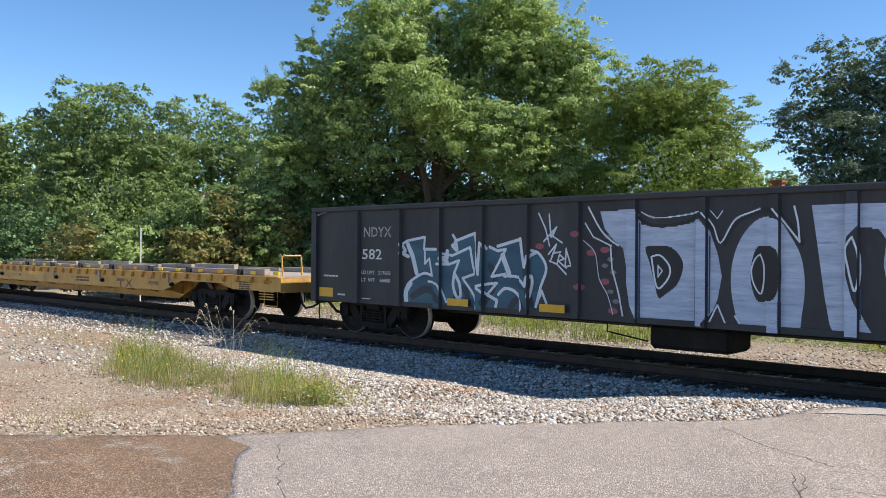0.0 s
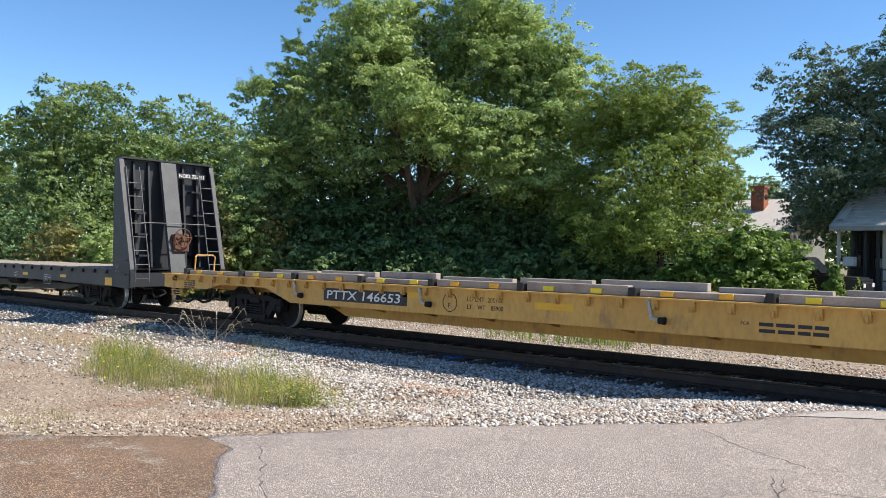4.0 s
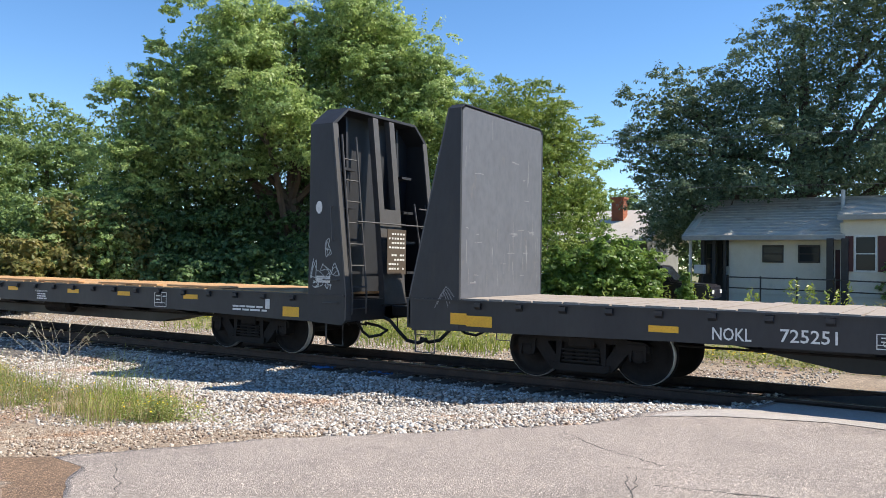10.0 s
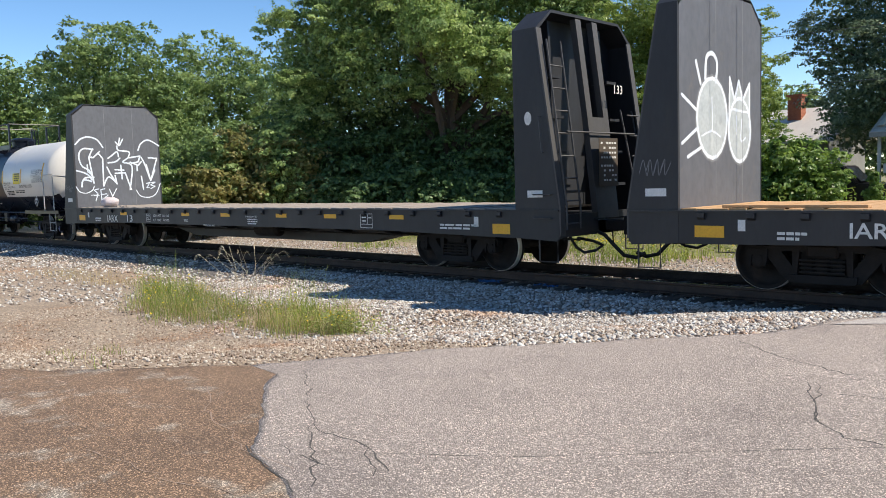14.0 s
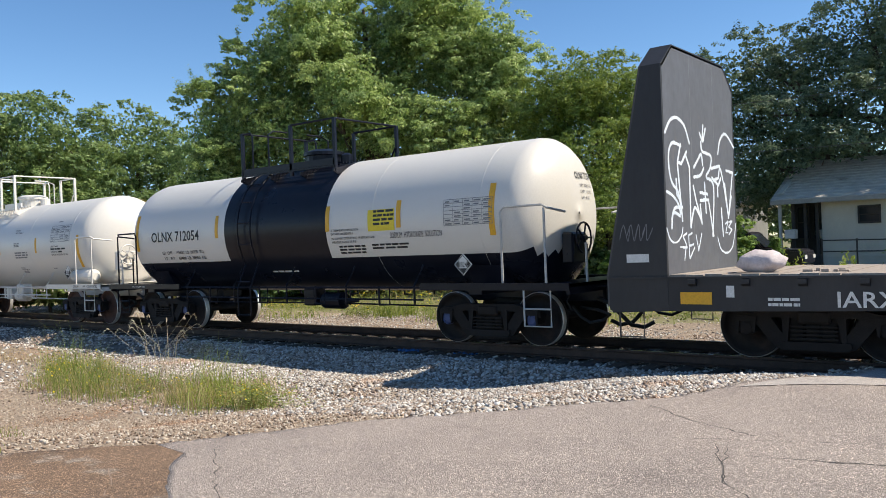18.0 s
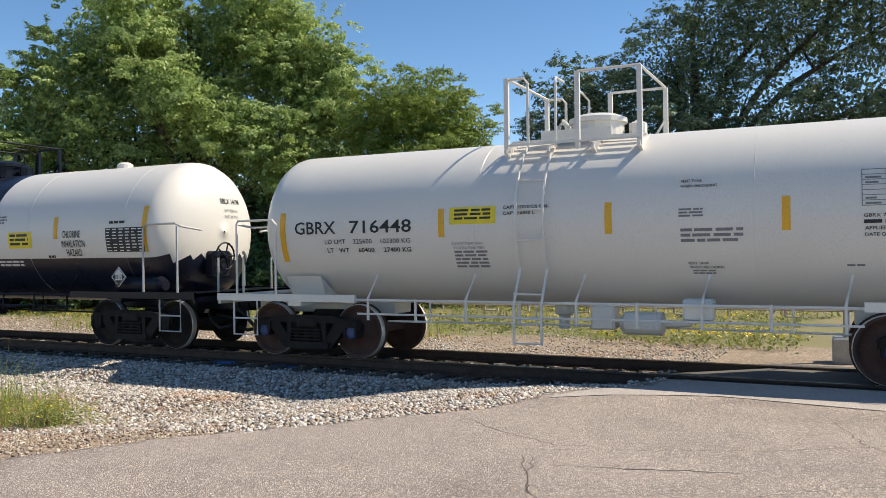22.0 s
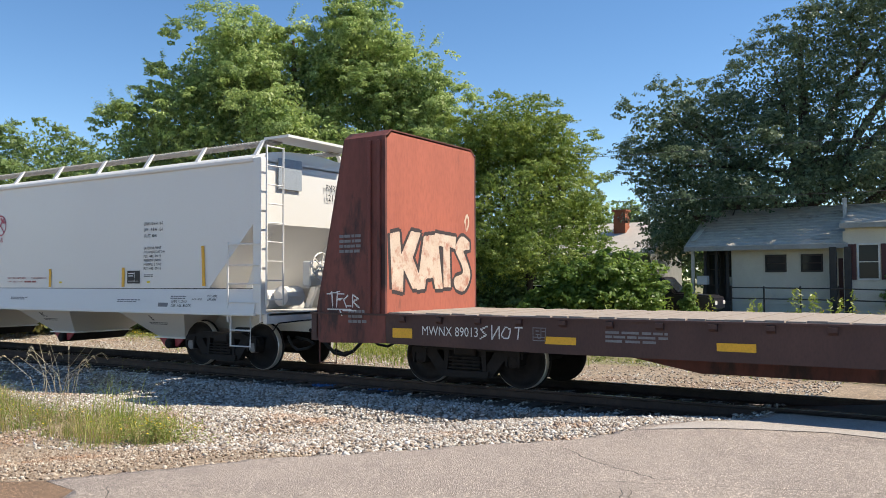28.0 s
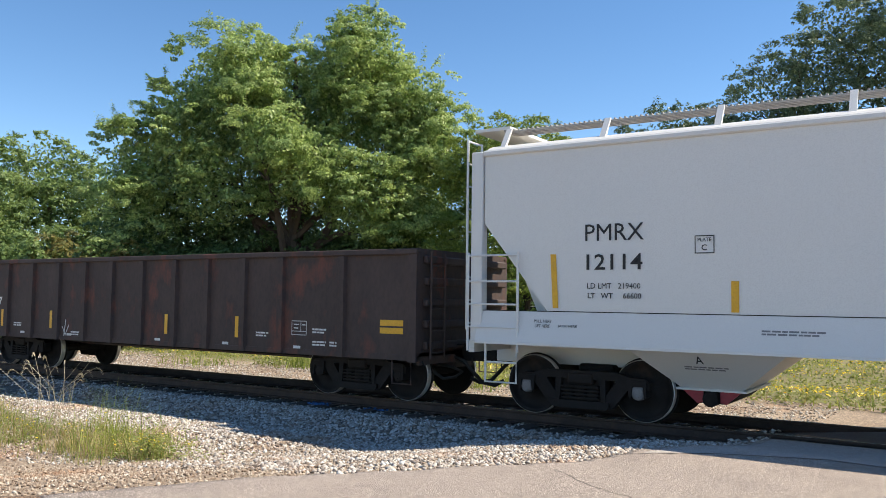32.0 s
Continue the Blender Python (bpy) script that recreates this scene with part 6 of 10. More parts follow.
# -- bulkhead flat cars --
def bulkhead(parent, s, inner, out_top, out_low, z_top, m, face, chamfer, post_m, wheel=False, reverse=False, panel=None):
    """An end wall across the deck: a plate to the load, sloped side plates, posts, shelves and ladders to the outside."""
    k = part("bulkhead", prism(bmesh.new(), [(-1.45, 1.2), (1.45, 1.2), (1.45, z_top - chamfer), (1.45 - chamfer * 1.2, z_top), (-1.45 + chamfer * 1.2, z_top), (-1.45, z_top - chamfer)], 0.0, 0.05, "x"), face, parent, "", (s * inner, 0, 0))
    k.rotation_euler = (0, 0, 0 if s > 0 else math.pi)
    d, e = out_top - inner, out_low - inner
    for y in (-1, 1):
        part("side_plate", prism(bmesh.new(), [(0.0, 0.70), (e - 0.05, 0.66), (e, 0.75), (e, 1.22), (d, z_top - chamfer), (0.0, z_top - chamfer)], y * 1.45, y * 1.504), m, k)
        part("edge_flange", prism(bmesh.new(), [(e, 0.75), (e, 1.22), (d, z_top - chamfer), (d + 0.03, z_top - chamfer), (e + 0.03, 1.22), (e + 0.03, 0.75)], y * 1.5 - (0.14 if y > 0 else 0.0), y * 1.5 + (0.14 if y < 0 else 0.0)), post_m, k)
        if chamfer > 0.05:
            part("corner_cap", prism(bmesh.new(), [(y * 1.5, z_top - chamfer), (y * (1.45 - chamfer * 1.2), z_top + 0.02), (y * (1.45 - chamfer * 1.2), z_top - 0.03), (y * 1.46, z_top - chamfer - 0.05)], 0.0, d + 0.03, "x"), m, k)
    cx = 1.45 - chamfer * 1.2
    part("top_cap", B(0.0, d + 0.03, -cx, cx, z_top - 0.03, z_top + 0.02), m, k)

    def slope(z):
        return e + (d - e) * (z - 1.22) / (z_top - 1.22)
    # the middle post, leaning with the outside; on the high ends it forks into two above the notices
    high = chamfer > 0.3

    def slab(y0, y1, z0, z1, thick=0.12):
        bm = bmesh.new()
        vs = [bm.verts.new((slope(max(z, 1.22)) + dx, y, z)) for z in (z0, z1) for dx in (-thick + 0.02, 0.02) for y in (y0, y1)]
        for q in ((0, 1, 3, 2), (4, 6, 7, 5), (0, 4, 5, 1), (2, 3, 7, 6), (0, 2, 6, 4), (1, 5, 7, 3)):
            bm.faces.new([vs[i] for i in q])
        bmesh.ops.recalc_face_normals(bm, faces=bm.faces)
        return bm
    if high:
        part("post_foot", slab(-0.34, 0.34, 0.95, 2.78), post_m, k)
        for y0, y1 in ((-0.34, -0.18), (0.18, 0.34)):
            part("post", slab(y0, y1, 2.78, z_top - 0.05), post_m, k)
    else:
        part("post", slab(-0.24, 0.24, 0.95, z_top - 0.05), post_m, k)
    for yc in ((-0.8, 0.8) if high else (-1.0, -0.55, 0.55, 1.0)):
        part("stiffener", prism(bmesh.new(), [(0.05, 1.2), (slope(1.3) * 0.45, 1.25), (slope(z_top - .2) * 0.5, z_top - 0.1), (0.05, z_top - 0.06)], yc - 0.03, yc + 0.03), m, k)
    for z in (1.55, 2.15, 2.75, 3.45):
        for y0, y1 in ((-1.42, -0.4), (0.4, 1.42)):
            part("shelf", B(0.05, slope(z) * 0.72, y0 + 0.35, y1 - 0.35, z, z + 0.05), m, k)
    for yc in (-1.15, 1.15):
        bm = bmesh.new()
        for dy in (-0.2, 0.2):
            tube(bm, [(e + 0.05, yc + dy, 0.85), (slope(1.22) + 0.05, yc + dy, 1.25), (slope(z_top - chamfer - .2) + 0.06, yc + dy, z_top - chamfer - 0.2 if yc < 0 or chamfer < .3 else z_top - 1.6)], 0.018, 6)
        zz = 0.95
        while zz < (z_top - chamfer - 0.3 if yc < 0 or chamfer < .3 else z_top - 1.7):
            xo = slope(max(zz, 1.22)) + 0.05
            tube(bm, [(xo, yc - 0.2, zz), (xo, yc + 0.2, zz)], 0.014, 6)
            zz += 0.38
        part("ladder", bm, post_m, k)
    part("cross_rail", tube(bmesh.new(), [(slope(2.5) + 0.07, -1.1, 2.5), (slope(2.5) + 0.07, 1.1, 2.5)], 0.016, 6), post_m, k)
    part("hand_hold", grab(bmesh.new(), (slope(2.4) * 0.82, -1.5, 2.15), (slope(2.9) * 0.82, -1.5, 2.75), (0, -0.06, 0)), post_m, k)
    for z in (1.45, 1.05):
        part("hand_hold", grab(bmesh.new(), (e * 0.45, -1.5, z), (e * 0.85, -1.5, z), (0, -0.05, 0)), post_m, k)
    if wheel:
        brake_wheel(k, slope(2.1) + 0.22, 0.1, 2.1, rust_knuckle if wheel == 2 else post_m)
    if panel:
        part("notice_panel", B(slope(2.0) + 0.02, slope(2.0) + 0.035, -0.32, 0.32, 1.5, 2.35), panel, k, "panel of small painted notices")
    return k


def flat_car(label, at, half, inner, trucks, out_top, out_low, z_top, paint, face, lead_face, chamfer, post_m, deck_m, sill_low, brake_on=1, board=0.25, sill_m=None, trail_top=None):
    c = car(label, at)
    sill_m = sill_m or paint
    for y in (-1, 1):
        y0, y1 = (y * 1.5, y * 1.42)
        part("side_sill", prism(bmesh.new(), [(-half, 0.70), (-trucks - 1.4, 0.70), (-trucks + 1.5, sill_low), (trucks - 1.5, sill_low), (trucks + 1.4, 0.70), (half, 0.70), (half, 1.16), (-half, 1.16)], min(y0, y1), max(y0, y1)), sill_m, c)
        part("sill_flange", B(-half, half, min(y * 1.38, y * 1.53), max(y * 1.38, y * 1.53), 1.16, 1.19), sill_m, c)
        pk = None
        n = int(2 * inner / 0.72)
        for i in range(n):
            x = -inner + (i + 0.5) * 2 * inner / n
            if pk is None:
                bm = prism(bmesh.new(), [(-1.5, 1.16), (-1.555, 1.15), (-1.555, 1.09), (-1.5, 1.05)], -0.055, 0.055, "x")
                pk = part("stake_pocket", bm, sill_m, c, "", (x, 0, 0))
                if y > 0:
                    pk.rotation_euler = (0, 0, math.pi)
            else:
                o = link("stake_pocket", pk.data, None, c, "", (x, 0, 0))
                o.rotation_euler = pk.rotation_euler
    part("centre_sill", prism(bmesh.new(), [(-half, 0.72), (-trucks + 1.6, 0.72), (-trucks + 3.6, 0.36), (trucks - 3.6, 0.36), (trucks - 1.6, 0.72), (half, 0.72), (half, 1.1), (-half, 1.1)], -0.32, 0.32), paint, c)
    for i in range(7):
        x = -trucks + 2.4 + i * (2 * trucks - 4.8) / 6
        part("cross_bearer", prism(bmesh.new(), [(-1.42, 1.1), (1.42, 1.1), (1.42, 0.86), (0.3, 0.55), (-0.3, 0.55), (-1.42, 0.86)], x - 0.06, x + 0.06, "x"), paint, c)
    n = int(2 * inner / board)
    bd = None
    for i in range(n):
        x = -inner + (i + 0.5) * 2 * inner / n
        if bd is None:
            bd = part("deck_board", B(-inner / n + 0.006, inner / n - 0.006, -1.42, 1.42, 1.16, 1.215), deck_m, c, "", (x, 0, 0))
        else:
            o = link("deck_board", bd.data, None, c, "", (x, random.uniform(-0.03, 0.03), random.uniform(-0.012, 0.006)))
            o.rotation_euler = (0, 0, random.uniform(-0.01, 0.01))
    for s in (1, -1):
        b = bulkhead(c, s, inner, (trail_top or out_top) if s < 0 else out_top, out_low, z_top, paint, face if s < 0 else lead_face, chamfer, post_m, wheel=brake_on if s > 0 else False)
        part("end_sill", B(min(s * (half - 0.1), s * half), max(s * (half - 0.1), s * half), -1.42, 1.42, 0.72, 1.1), paint, c)
        coupler(c, s * (half - 0.15), s)
        bogie(c, s * trucks)
        for y in (-1.4, 1.4):
            stirrup(c, s * (half - 0.3), y, 0.72, post_m)
    part("brake_pipe", tube(bmesh.new(), [(-half + .2, -0.6, 0.62), (-trucks - 1.5, -0.75, 0.66), (-trucks + 1.4, -0.75, 0.62), (trucks - 1.4, -0.75, 0.62), (trucks + 1.5, -0.75, 0.66), (half - .2, -0.6, 0.62)], 0.02, 6), iron, c)
    part("air_tank", lathe(bmesh.new(), [(0.12, -0.5), (0.19, -0.42), (0.19, 0.42), (0.12, 0.5)], 14, "x", (0.6, -0.75, 0.66)), iron, c)
    return c


def tape(c, xs, y, z0=0.90, z1=1.0, w=0.42):
    for x in xs:
        patches(c, "reflector", [(x - w / 2, x + w / 2, z0, z1)], y, reflect, label="yellow reflective tape")


def frame_panel(c, x, z, w, h, y, m):
    """The outline of a stencilled notice with lines in it."""
    t = 0.012
    patches(c, "lettering", [(x, x + w, z, z + t), (x, x + w, z + h - t, z + h), (x, x + t, z, z + h), (x + w - t, x + w, z, z + h), (x + w * 0.6, x + w * 0.6 + t, z + h * 0.25, z + h), (x, x + w, z + h * 0.25, z + h * 0.25 + t), (x + 0.05, x + w * 0.5, z + h * 0.7, z + h * 0.78), (x + 0.05, x + w * 0.45, z + h * 0.45, z + h * 0.53), (x + w * 0.68, x + w * 0.92, z + h * 0.68, z + h * 0.76)], y, m)


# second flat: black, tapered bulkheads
# paler than the car's black: scuffs, and the sunlit sheen put into colour
plate_grey = mat("scuffed_sheen_black_plate", (0.122, 0.126, 0.14), (0.098, 0.101, 0.113), scale=1.6, rough=0.5, bump=0.04, fine=9, stain=(0.165, 0.15, 0.135), stain_at=0.6, stain_scale=1.6, stretch=(1, 1, 0.6))
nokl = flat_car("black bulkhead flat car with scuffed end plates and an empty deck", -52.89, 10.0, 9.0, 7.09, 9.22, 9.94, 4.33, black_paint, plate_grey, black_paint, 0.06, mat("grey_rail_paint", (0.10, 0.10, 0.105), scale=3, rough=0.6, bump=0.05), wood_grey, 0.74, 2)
YS = -1.508
text(nokl, "NOKL", -5.04, 0.80, 0.17, YS, letter_white, 0.50)
text(nokl, "725251", -4.19, 0.82, 0.17, YS, letter_white, 0.67)
text(nokl, "LD LMT 189500", -2.47, 0.75, 0.075, YS, letter_white, 0.70)
text(nokl, "LT WT   78500", -1.60, 0.77, 0.075, YS, letter_white, 0.70)
text(nokl, "L 66'-7\"", 2.23, 0.90, 0.06, YS, letter_white, 0.26)
text(nokl, "IL 61'-0\"", 2.22, 0.81, 0.06, YS, letter_white, 0.27)
frame_panel(nokl, -3.10, 0.80, 0.2, 0.19, YS, letter_white)
text(nokl, "C", -3.03, 0.83, 0.07, YS, letter_white)
frame_panel(nokl, 4.53, 0.63, 0.48, 0.28, YS, letter_white)
tape(nokl, (-5.70, -2.23, 0.57, 3.12, 5.90), YS, 0.86, 0.95)
patches(nokl, "reflector", [(-8.86, -8.39, 0.78, 0.95)], YS, reflect, label="yellow reflective tape")
patches(nokl, "reflector", [(8.56, 8.98, 0.72, 0.94)], YS, reflect, label="yellow reflective tape")
patches(nokl, "reflector", [(-9.15, -8.85, 0.80, 0.98)], YS, reflect)
spray(nokl, [q for a in range(8) for q in stroke([(9.25, 1.22), (9.25 + 0.14 * math.cos(a * 0.785), 1.22 + 0.14 * math.sin(a * 0.785))], 0.016)], YS - 0.001, letter_grey, name="chalk_mark")
spray(nokl, sum((stroke(curve([(-9.45 + 0.05 * k, 1.05 + 0.06 * k), (-9.3 + 0.02 * k, 1.3 + 0.03 * k), (-9.2 + 0.04 * k, 1.08 + 0.05 * k)]), 0.014) for k in range(4)), []), YS - 0.001, letter_grey, name="chalk_mark")

part("number_board", B(9.285, 9.305, 0.28, 1.2, 3.86, 4.02), letter_black, nokl)
text(nokl, "NOKL 725251", 0, 0, 0.11, 0, letter_white, 0.82).matrix_basis = pose(9.309, 0.33, 3.885, 0, 0, 90)
# third and fourth flats: black, high chamfered bulkheads, drawn by one pattern
notice = mat("ochre_notice_panel", (0.09, 0.07, 0.05), (0.075, 0.055, 0.04), scale=4, rough=0.7, bump=0.05)
iarx = []
for k, (at, deck, inn) in enumerate(((-74.27, wood_new, 9.21), (-95.68, wood_grey, 9.13))):
    c = flat_car("black bulkhead flat car with white graffiti on its end plate", at, 10.05, inn, 7.3, inn + 0.48, 10.05, 4.56, black_paint, plate_grey, black_paint, 0.32, mat("dark_rail_paint", (0.075, 0.072, 0.072), scale=3, rough=0.6, bump=0.05), deck, 0.76, False, trail_top=inn + 0.3)
    iarx.append(c)
    d = 0.08 + 0.08 * k
    text(c, "IARX", -6.74 - d, 0.835 - 0.05 * k, 0.2, YS, letter_white, 0.70)
    text(c, "120" if k == 0 else "13", -5.47 - 0.7 * d, 0.845 - 0.05 * k, 0.2, YS, letter_white, 0.53 if k == 0 else 0.35)
    frame_panel(c, -4.28 - 0.6 * d, 0.82, 0.24, 0.22, YS, letter_white)
    text(c, "C", -4.20 - 0.6 * d, 0.85, 0.07, YS, letter_white)
    text(c, "LD LMT 211100", -3.83 - 0.8 * d, 0.955, 0.07, YS, letter_white, 0.9)
    text(c, "LT  WT  74900", -3.83 - 0.8 * d, 0.83, 0.07, YS, letter_white, 0.9)
    text(c, "FBS", -2.24, 0.84, 0.07, YS, letter_white, 0.2)
    text(c, "BRK RELEASE ROD", -1.26, 0.735, 0.045, YS, letter_white, 0.55)
    text(c, "FOR RESTRICTED", 0.72, 0.98, 0.04, YS, letter_white, 0.5)
    bars(c, 0.80, 0.95, 0.42, 3, 0.03, letter_white, YS)
    frame_panel(c, 5.0, 0.80, 0.38, 0.30, YS, letter_white)
    bars(c, 7.3, 0.92, 0.9, 2, 0.035, letter_white, YS)
    bars(c, -7.75, 0.90, 0.4, 2, 0.04, letter_white, YS)
    patches(c, "lettering", [(8.16, 8.27, 0.88, 1.06), (-8.3, -8.19, 0.9, 1.06)], YS, letter_white)
    tape(c, (-5.7 - 0.6 * d, -2.12 - 0.3 * d, -0.2, 2.2, 4.0, 6.1), YS, 0.99, 1.08)
    patches(c, "reflector", [(8.6, 9.0, 0.76, 0.94)], YS, reflect, label="yellow reflective tape")
    patches(c, "reflector", [(-8.95, -8.5, 0.80, 0.97)], YS, reflect, label="yellow reflective tape")
    patches(c, "lettering", [(9.4, 9.72, 1.4, 1.52), (-9.75, -9.4, 1.4, 1.52)], YS, letter_white)
    spray(c, [[(9.44 + 0.075 * math.cos(a * 0.393), 2.74 + 0.11 * math.sin(a * 0.393)) for a in range(16)]], YS - 0.001, letter_white, name="painted_disc", label="white painted disc")
    part("notice_panel", B(10.065, 10.075, -0.3, 0.3, 1.55, 2.4), notice, c, "brown panel of small painted notices")
    v = []
    for r in range(8):
        z = 2.33 - 0.085 * r - (0.06 if r > 3 else 0)
        for j in range(6):
            y0 = -0.26 + j * 0.088
            if random.random() < 0.85:
                v.append((y0, y0 + random.uniform(0.045, 0.075), z - 0.035, z))
    raw("lettering", [p for y0, y1, z0, z1 in v for p in ((10.08, y0, z0), (10.08, y1, z0), (10.08, y1, z1), (10.08, y0, z1))], [tuple(range(4 * i, 4 * i + 4)) for i in range(len(v))], letter_white, c)
# planks laid on the first one's deck
for k in range(7):
    x0 = -8.6 + k * 2.3
    part("loose_board", B(x0, x0 + random.uniform(1.5, 2.2), -1.36, -1.2, 1.222, 1.262, 0.005), wood_new, iarx[0], "fresh plank lying on the deck")
text(iarx[1], "133", 9.5, 3.2, 0.16, -0.30, letter_white, whole=True).matrix_basis = Matrix(((0, -1, 0, 9.72), (1, 0, 0, -9.2), (0, 0, 1, 0), (0, 0, 0, 1)))

# graffiti on the plates to the load, in metres across the plate and up
X0, X1 = -9.209, -9.129


def on_plate(c, polys, m, x=X1, label=""):
    return spray(c, [[(-p[0], p[1]) for p in q] for q in polys], x, m, side="x", flip=1, dz=0.012, label=label)


def oval(cx, cz, rx, rz, n=20):
    return [(cx + rx * math.cos(2 * math.pi * a / n), cz + rz * math.sin(2 * math.pi * a / n)) for a in range(n)]


rs = random.Random(31)
scuffs = []
for _ in range(46):
    y0, z0 = rs.uniform(-1.35, 1.35), rs.uniform(1.3, 4.0) if rs.random() < 0.4 else rs.uniform(1.3, 2.4)
    if rs.random() < 0.5:
        scuffs += stroke([(y0, z0), (y0 + rs.uniform(-0.02, 0.02), z0 + rs.uniform(0.08, 0.5))], rs.uniform(0.008, 0.018))
    else:
        scuffs += stroke([(y0, z0), (y0 + rs.uniform(0.05, 0.3), z0 + rs.uniform(-0.02, 0.02))], rs.uniform(0.008, 0.03))
on_plate(nokl, scuffs, mat("bare_scuffed_metal", (0.26, 0.26, 0.265), (0.18, 0.18, 0.185), scale=6, rough=0.6, bump=0.0), -8.998, "pale scuffs and scratches")
haze = mat("grey_spray_haze", (0.22, 0.23, 0.24), scale=3, rough=0.6, bump=0.0)
thin_white = mat("thin_white_spray", (0.46, 0.50, 0.50), (0.38, 0.42, 0.43), scale=4, rough=0.6, bump=0.0, fine=14, stain=(0.30, 0.33, 0.34), stain_at=0.58, stain_scale=3)
faces = [oval(-0.38, 2.58, 0.52, 0.62), oval(0.62, 2.42, 0.42, 0.52)]
w = 0.06
spikes = stroke(curve([(-0.62, 3.18), (-0.58, 3.5), (-0.38, 3.58), (-0.22, 3.45), (-0.26, 3.15)]), w * 1.2) + stroke([(-0.78, 3.1), (-0.93, 3.42)], w * 1.1) + stroke([(-0.9, 2.68), (-1.38, 2.9)], w * 0.9) + stroke([(-0.92, 2.4), (-1.38, 2.18)], w * 0.9) + stroke([(-0.75, 2.13), (-1.2, 1.98)], w * 0.9)
crown = stroke([(0.22, 2.55), (0.24, 3.25), (0.42, 2.9), (0.58, 3.22), (0.74, 2.92), (1.0, 3.2), (1.0, 2.5)], w)
rims = sum((stroke(q + q[:1], w) for q in faces), [])
on_plate(iarx[0], sum((stroke(q + q[:1], w * 2.1) for q in faces), []), haze, X0 + 0.001)
on_plate(iarx[0], faces + [[(0.25, 2.6), (0.24, 3.2), (0.42, 2.9), (0.58, 3.18), (0.74, 2.92), (0.98, 3.15), (0.98, 2.6)]], thin_white, X0 + 0.002, "white sprayed graffiti of two round faces")
on_plate(iarx[0], rims + spikes + crown, spray_white, X0 + 0.003)
on_plate(iarx[0], stroke([(-0.4, 2.9), (-0.38, 2.4), (-0.55, 2.35)], 0.03) + stroke(curve([(-0.75, 2.3), (-0.4, 2.38), (-0.1, 2.3)]), 0.03) + stroke([(0.35, 2.75), (0.95, 2.72)], 0.04) + stroke([(0.5, 2.65), (0.5, 2.35)], 0.03) + stroke(curve([(0.7, 2.6), (0.66, 2.25), (0.85, 2.3)]), 0.03), spray_white, X0 + 0.004)
# thin loose scribbles on the first one's leading side plate
sc = random.Random(8)
scribble = []
for cx, cz, w, h in ((9.42, 1.62, 0.16, 0.22), (9.62, 1.58, 0.14, 0.16), (9.45, 1.36, 0.14, 0.08), (9.66, 2.02, 0.10, 0.16), (9.84, 1.66, 0.09, 0.14), (9.66, 1.34, 0.08, 0.06)):
    scribble += stroke(curve([(cx + sc.uniform(-w, w), cz + sc.uniform(-h, h)) for _ in range(11)]), 0.012)
spray(iarx[0], scribble, -1.508, thin_white, dz=0.01, label="thin white scribbled tags")
g = []
g += stroke(curve([(-1.42, 3.26), (-1.22, 3.45), (-0.97, 3.51), (-0.69, 3.42), (-0.51, 3.17)]), 0.05) + stroke(curve([(-0.85, 3.1), (-1.15, 3.13), (-1.3, 3.0), (-1.32, 2.77), (-1.23, 2.55), (-1.02, 2.42), (-0.94, 2.24)]), 0.05) + stroke([(-0.86, 3.13), (-1.0, 2.85), (-0.85, 2.84), (-0.64, 3.03)], 0.05) + stroke(curve([(-1.43, 2.41), (-1.21, 2.35), (-1.03, 2.24), (-0.94, 2.1)]), 0.05) + stroke([(-1.0, 2.83), (-0.88, 1.99)], 0.05)
g += stroke([(-0.68, 2.98), (-0.54, 2.8), (-0.56, 1.89)], 0.05) + stroke(curve([(-0.56, 1.89), (-0.46, 2.1), (-0.35, 2.19), (-0.12, 2.0)]), 0.05) + stroke([(-1.07, 2.6), (-1.06, 2.37), (-0.96, 2.31)], 0.05) + stroke([(-0.41, 2.52), (-0.32, 2.31), (-0.1, 1.95)], 0.05) + stroke([(-0.1, 1.95), (-0.15, 2.24)], 0.05)
g += stroke(curve([(-0.36, 2.81), (-0.22, 2.91), (-0.04, 3.03), (0.01, 2.87)]), 0.05) + stroke(curve([(-0.03, 3.22), (0.02, 3.08), (0.38, 3.03), (0.33, 2.83), (0.15, 2.68), (0.46, 2.54), (0.35, 1.75)]), 0.05) + stroke([(0.08, 3.49), (0.03, 3.25)], 0.05) + stroke([(-0.07, 3.36), (0.03, 3.24)], 0.05) + stroke([(0.18, 3.45), (0.07, 3.25)], 0.05)
g += stroke(curve([(-0.37, 2.66), (-0.1, 2.7), (0.05, 2.82)]), 0.05) + stroke([(-0.14, 2.43), (0.17, 2.41)], 0.05) + stroke([(-0.14, 2.31), (0.21, 2.32)], 0.05) + stroke([(0.07, 2.58), (0.09, 2.12)], 0.05) + stroke([(0.21, 2.32), (0.39, 1.75)], 0.05)
g += stroke([(0.37, 2.83), (0.77, 2.89), (0.69, 2.69), (0.46, 2.64)], 0.05) + stroke([(0.4, 2.68), (0.68, 2.57), (0.8, 2.69)], 0.05) + stroke([(0.64, 2.57), (0.64, 2.39)], 0.05) + stroke([(0.81, 2.84), (0.91, 2.65), (1.11, 2.04), (1.38, 2.81), (1.07, 2.83)], 0.05) + stroke([(0.78, 2.19), (0.83, 1.74)], 0.05)
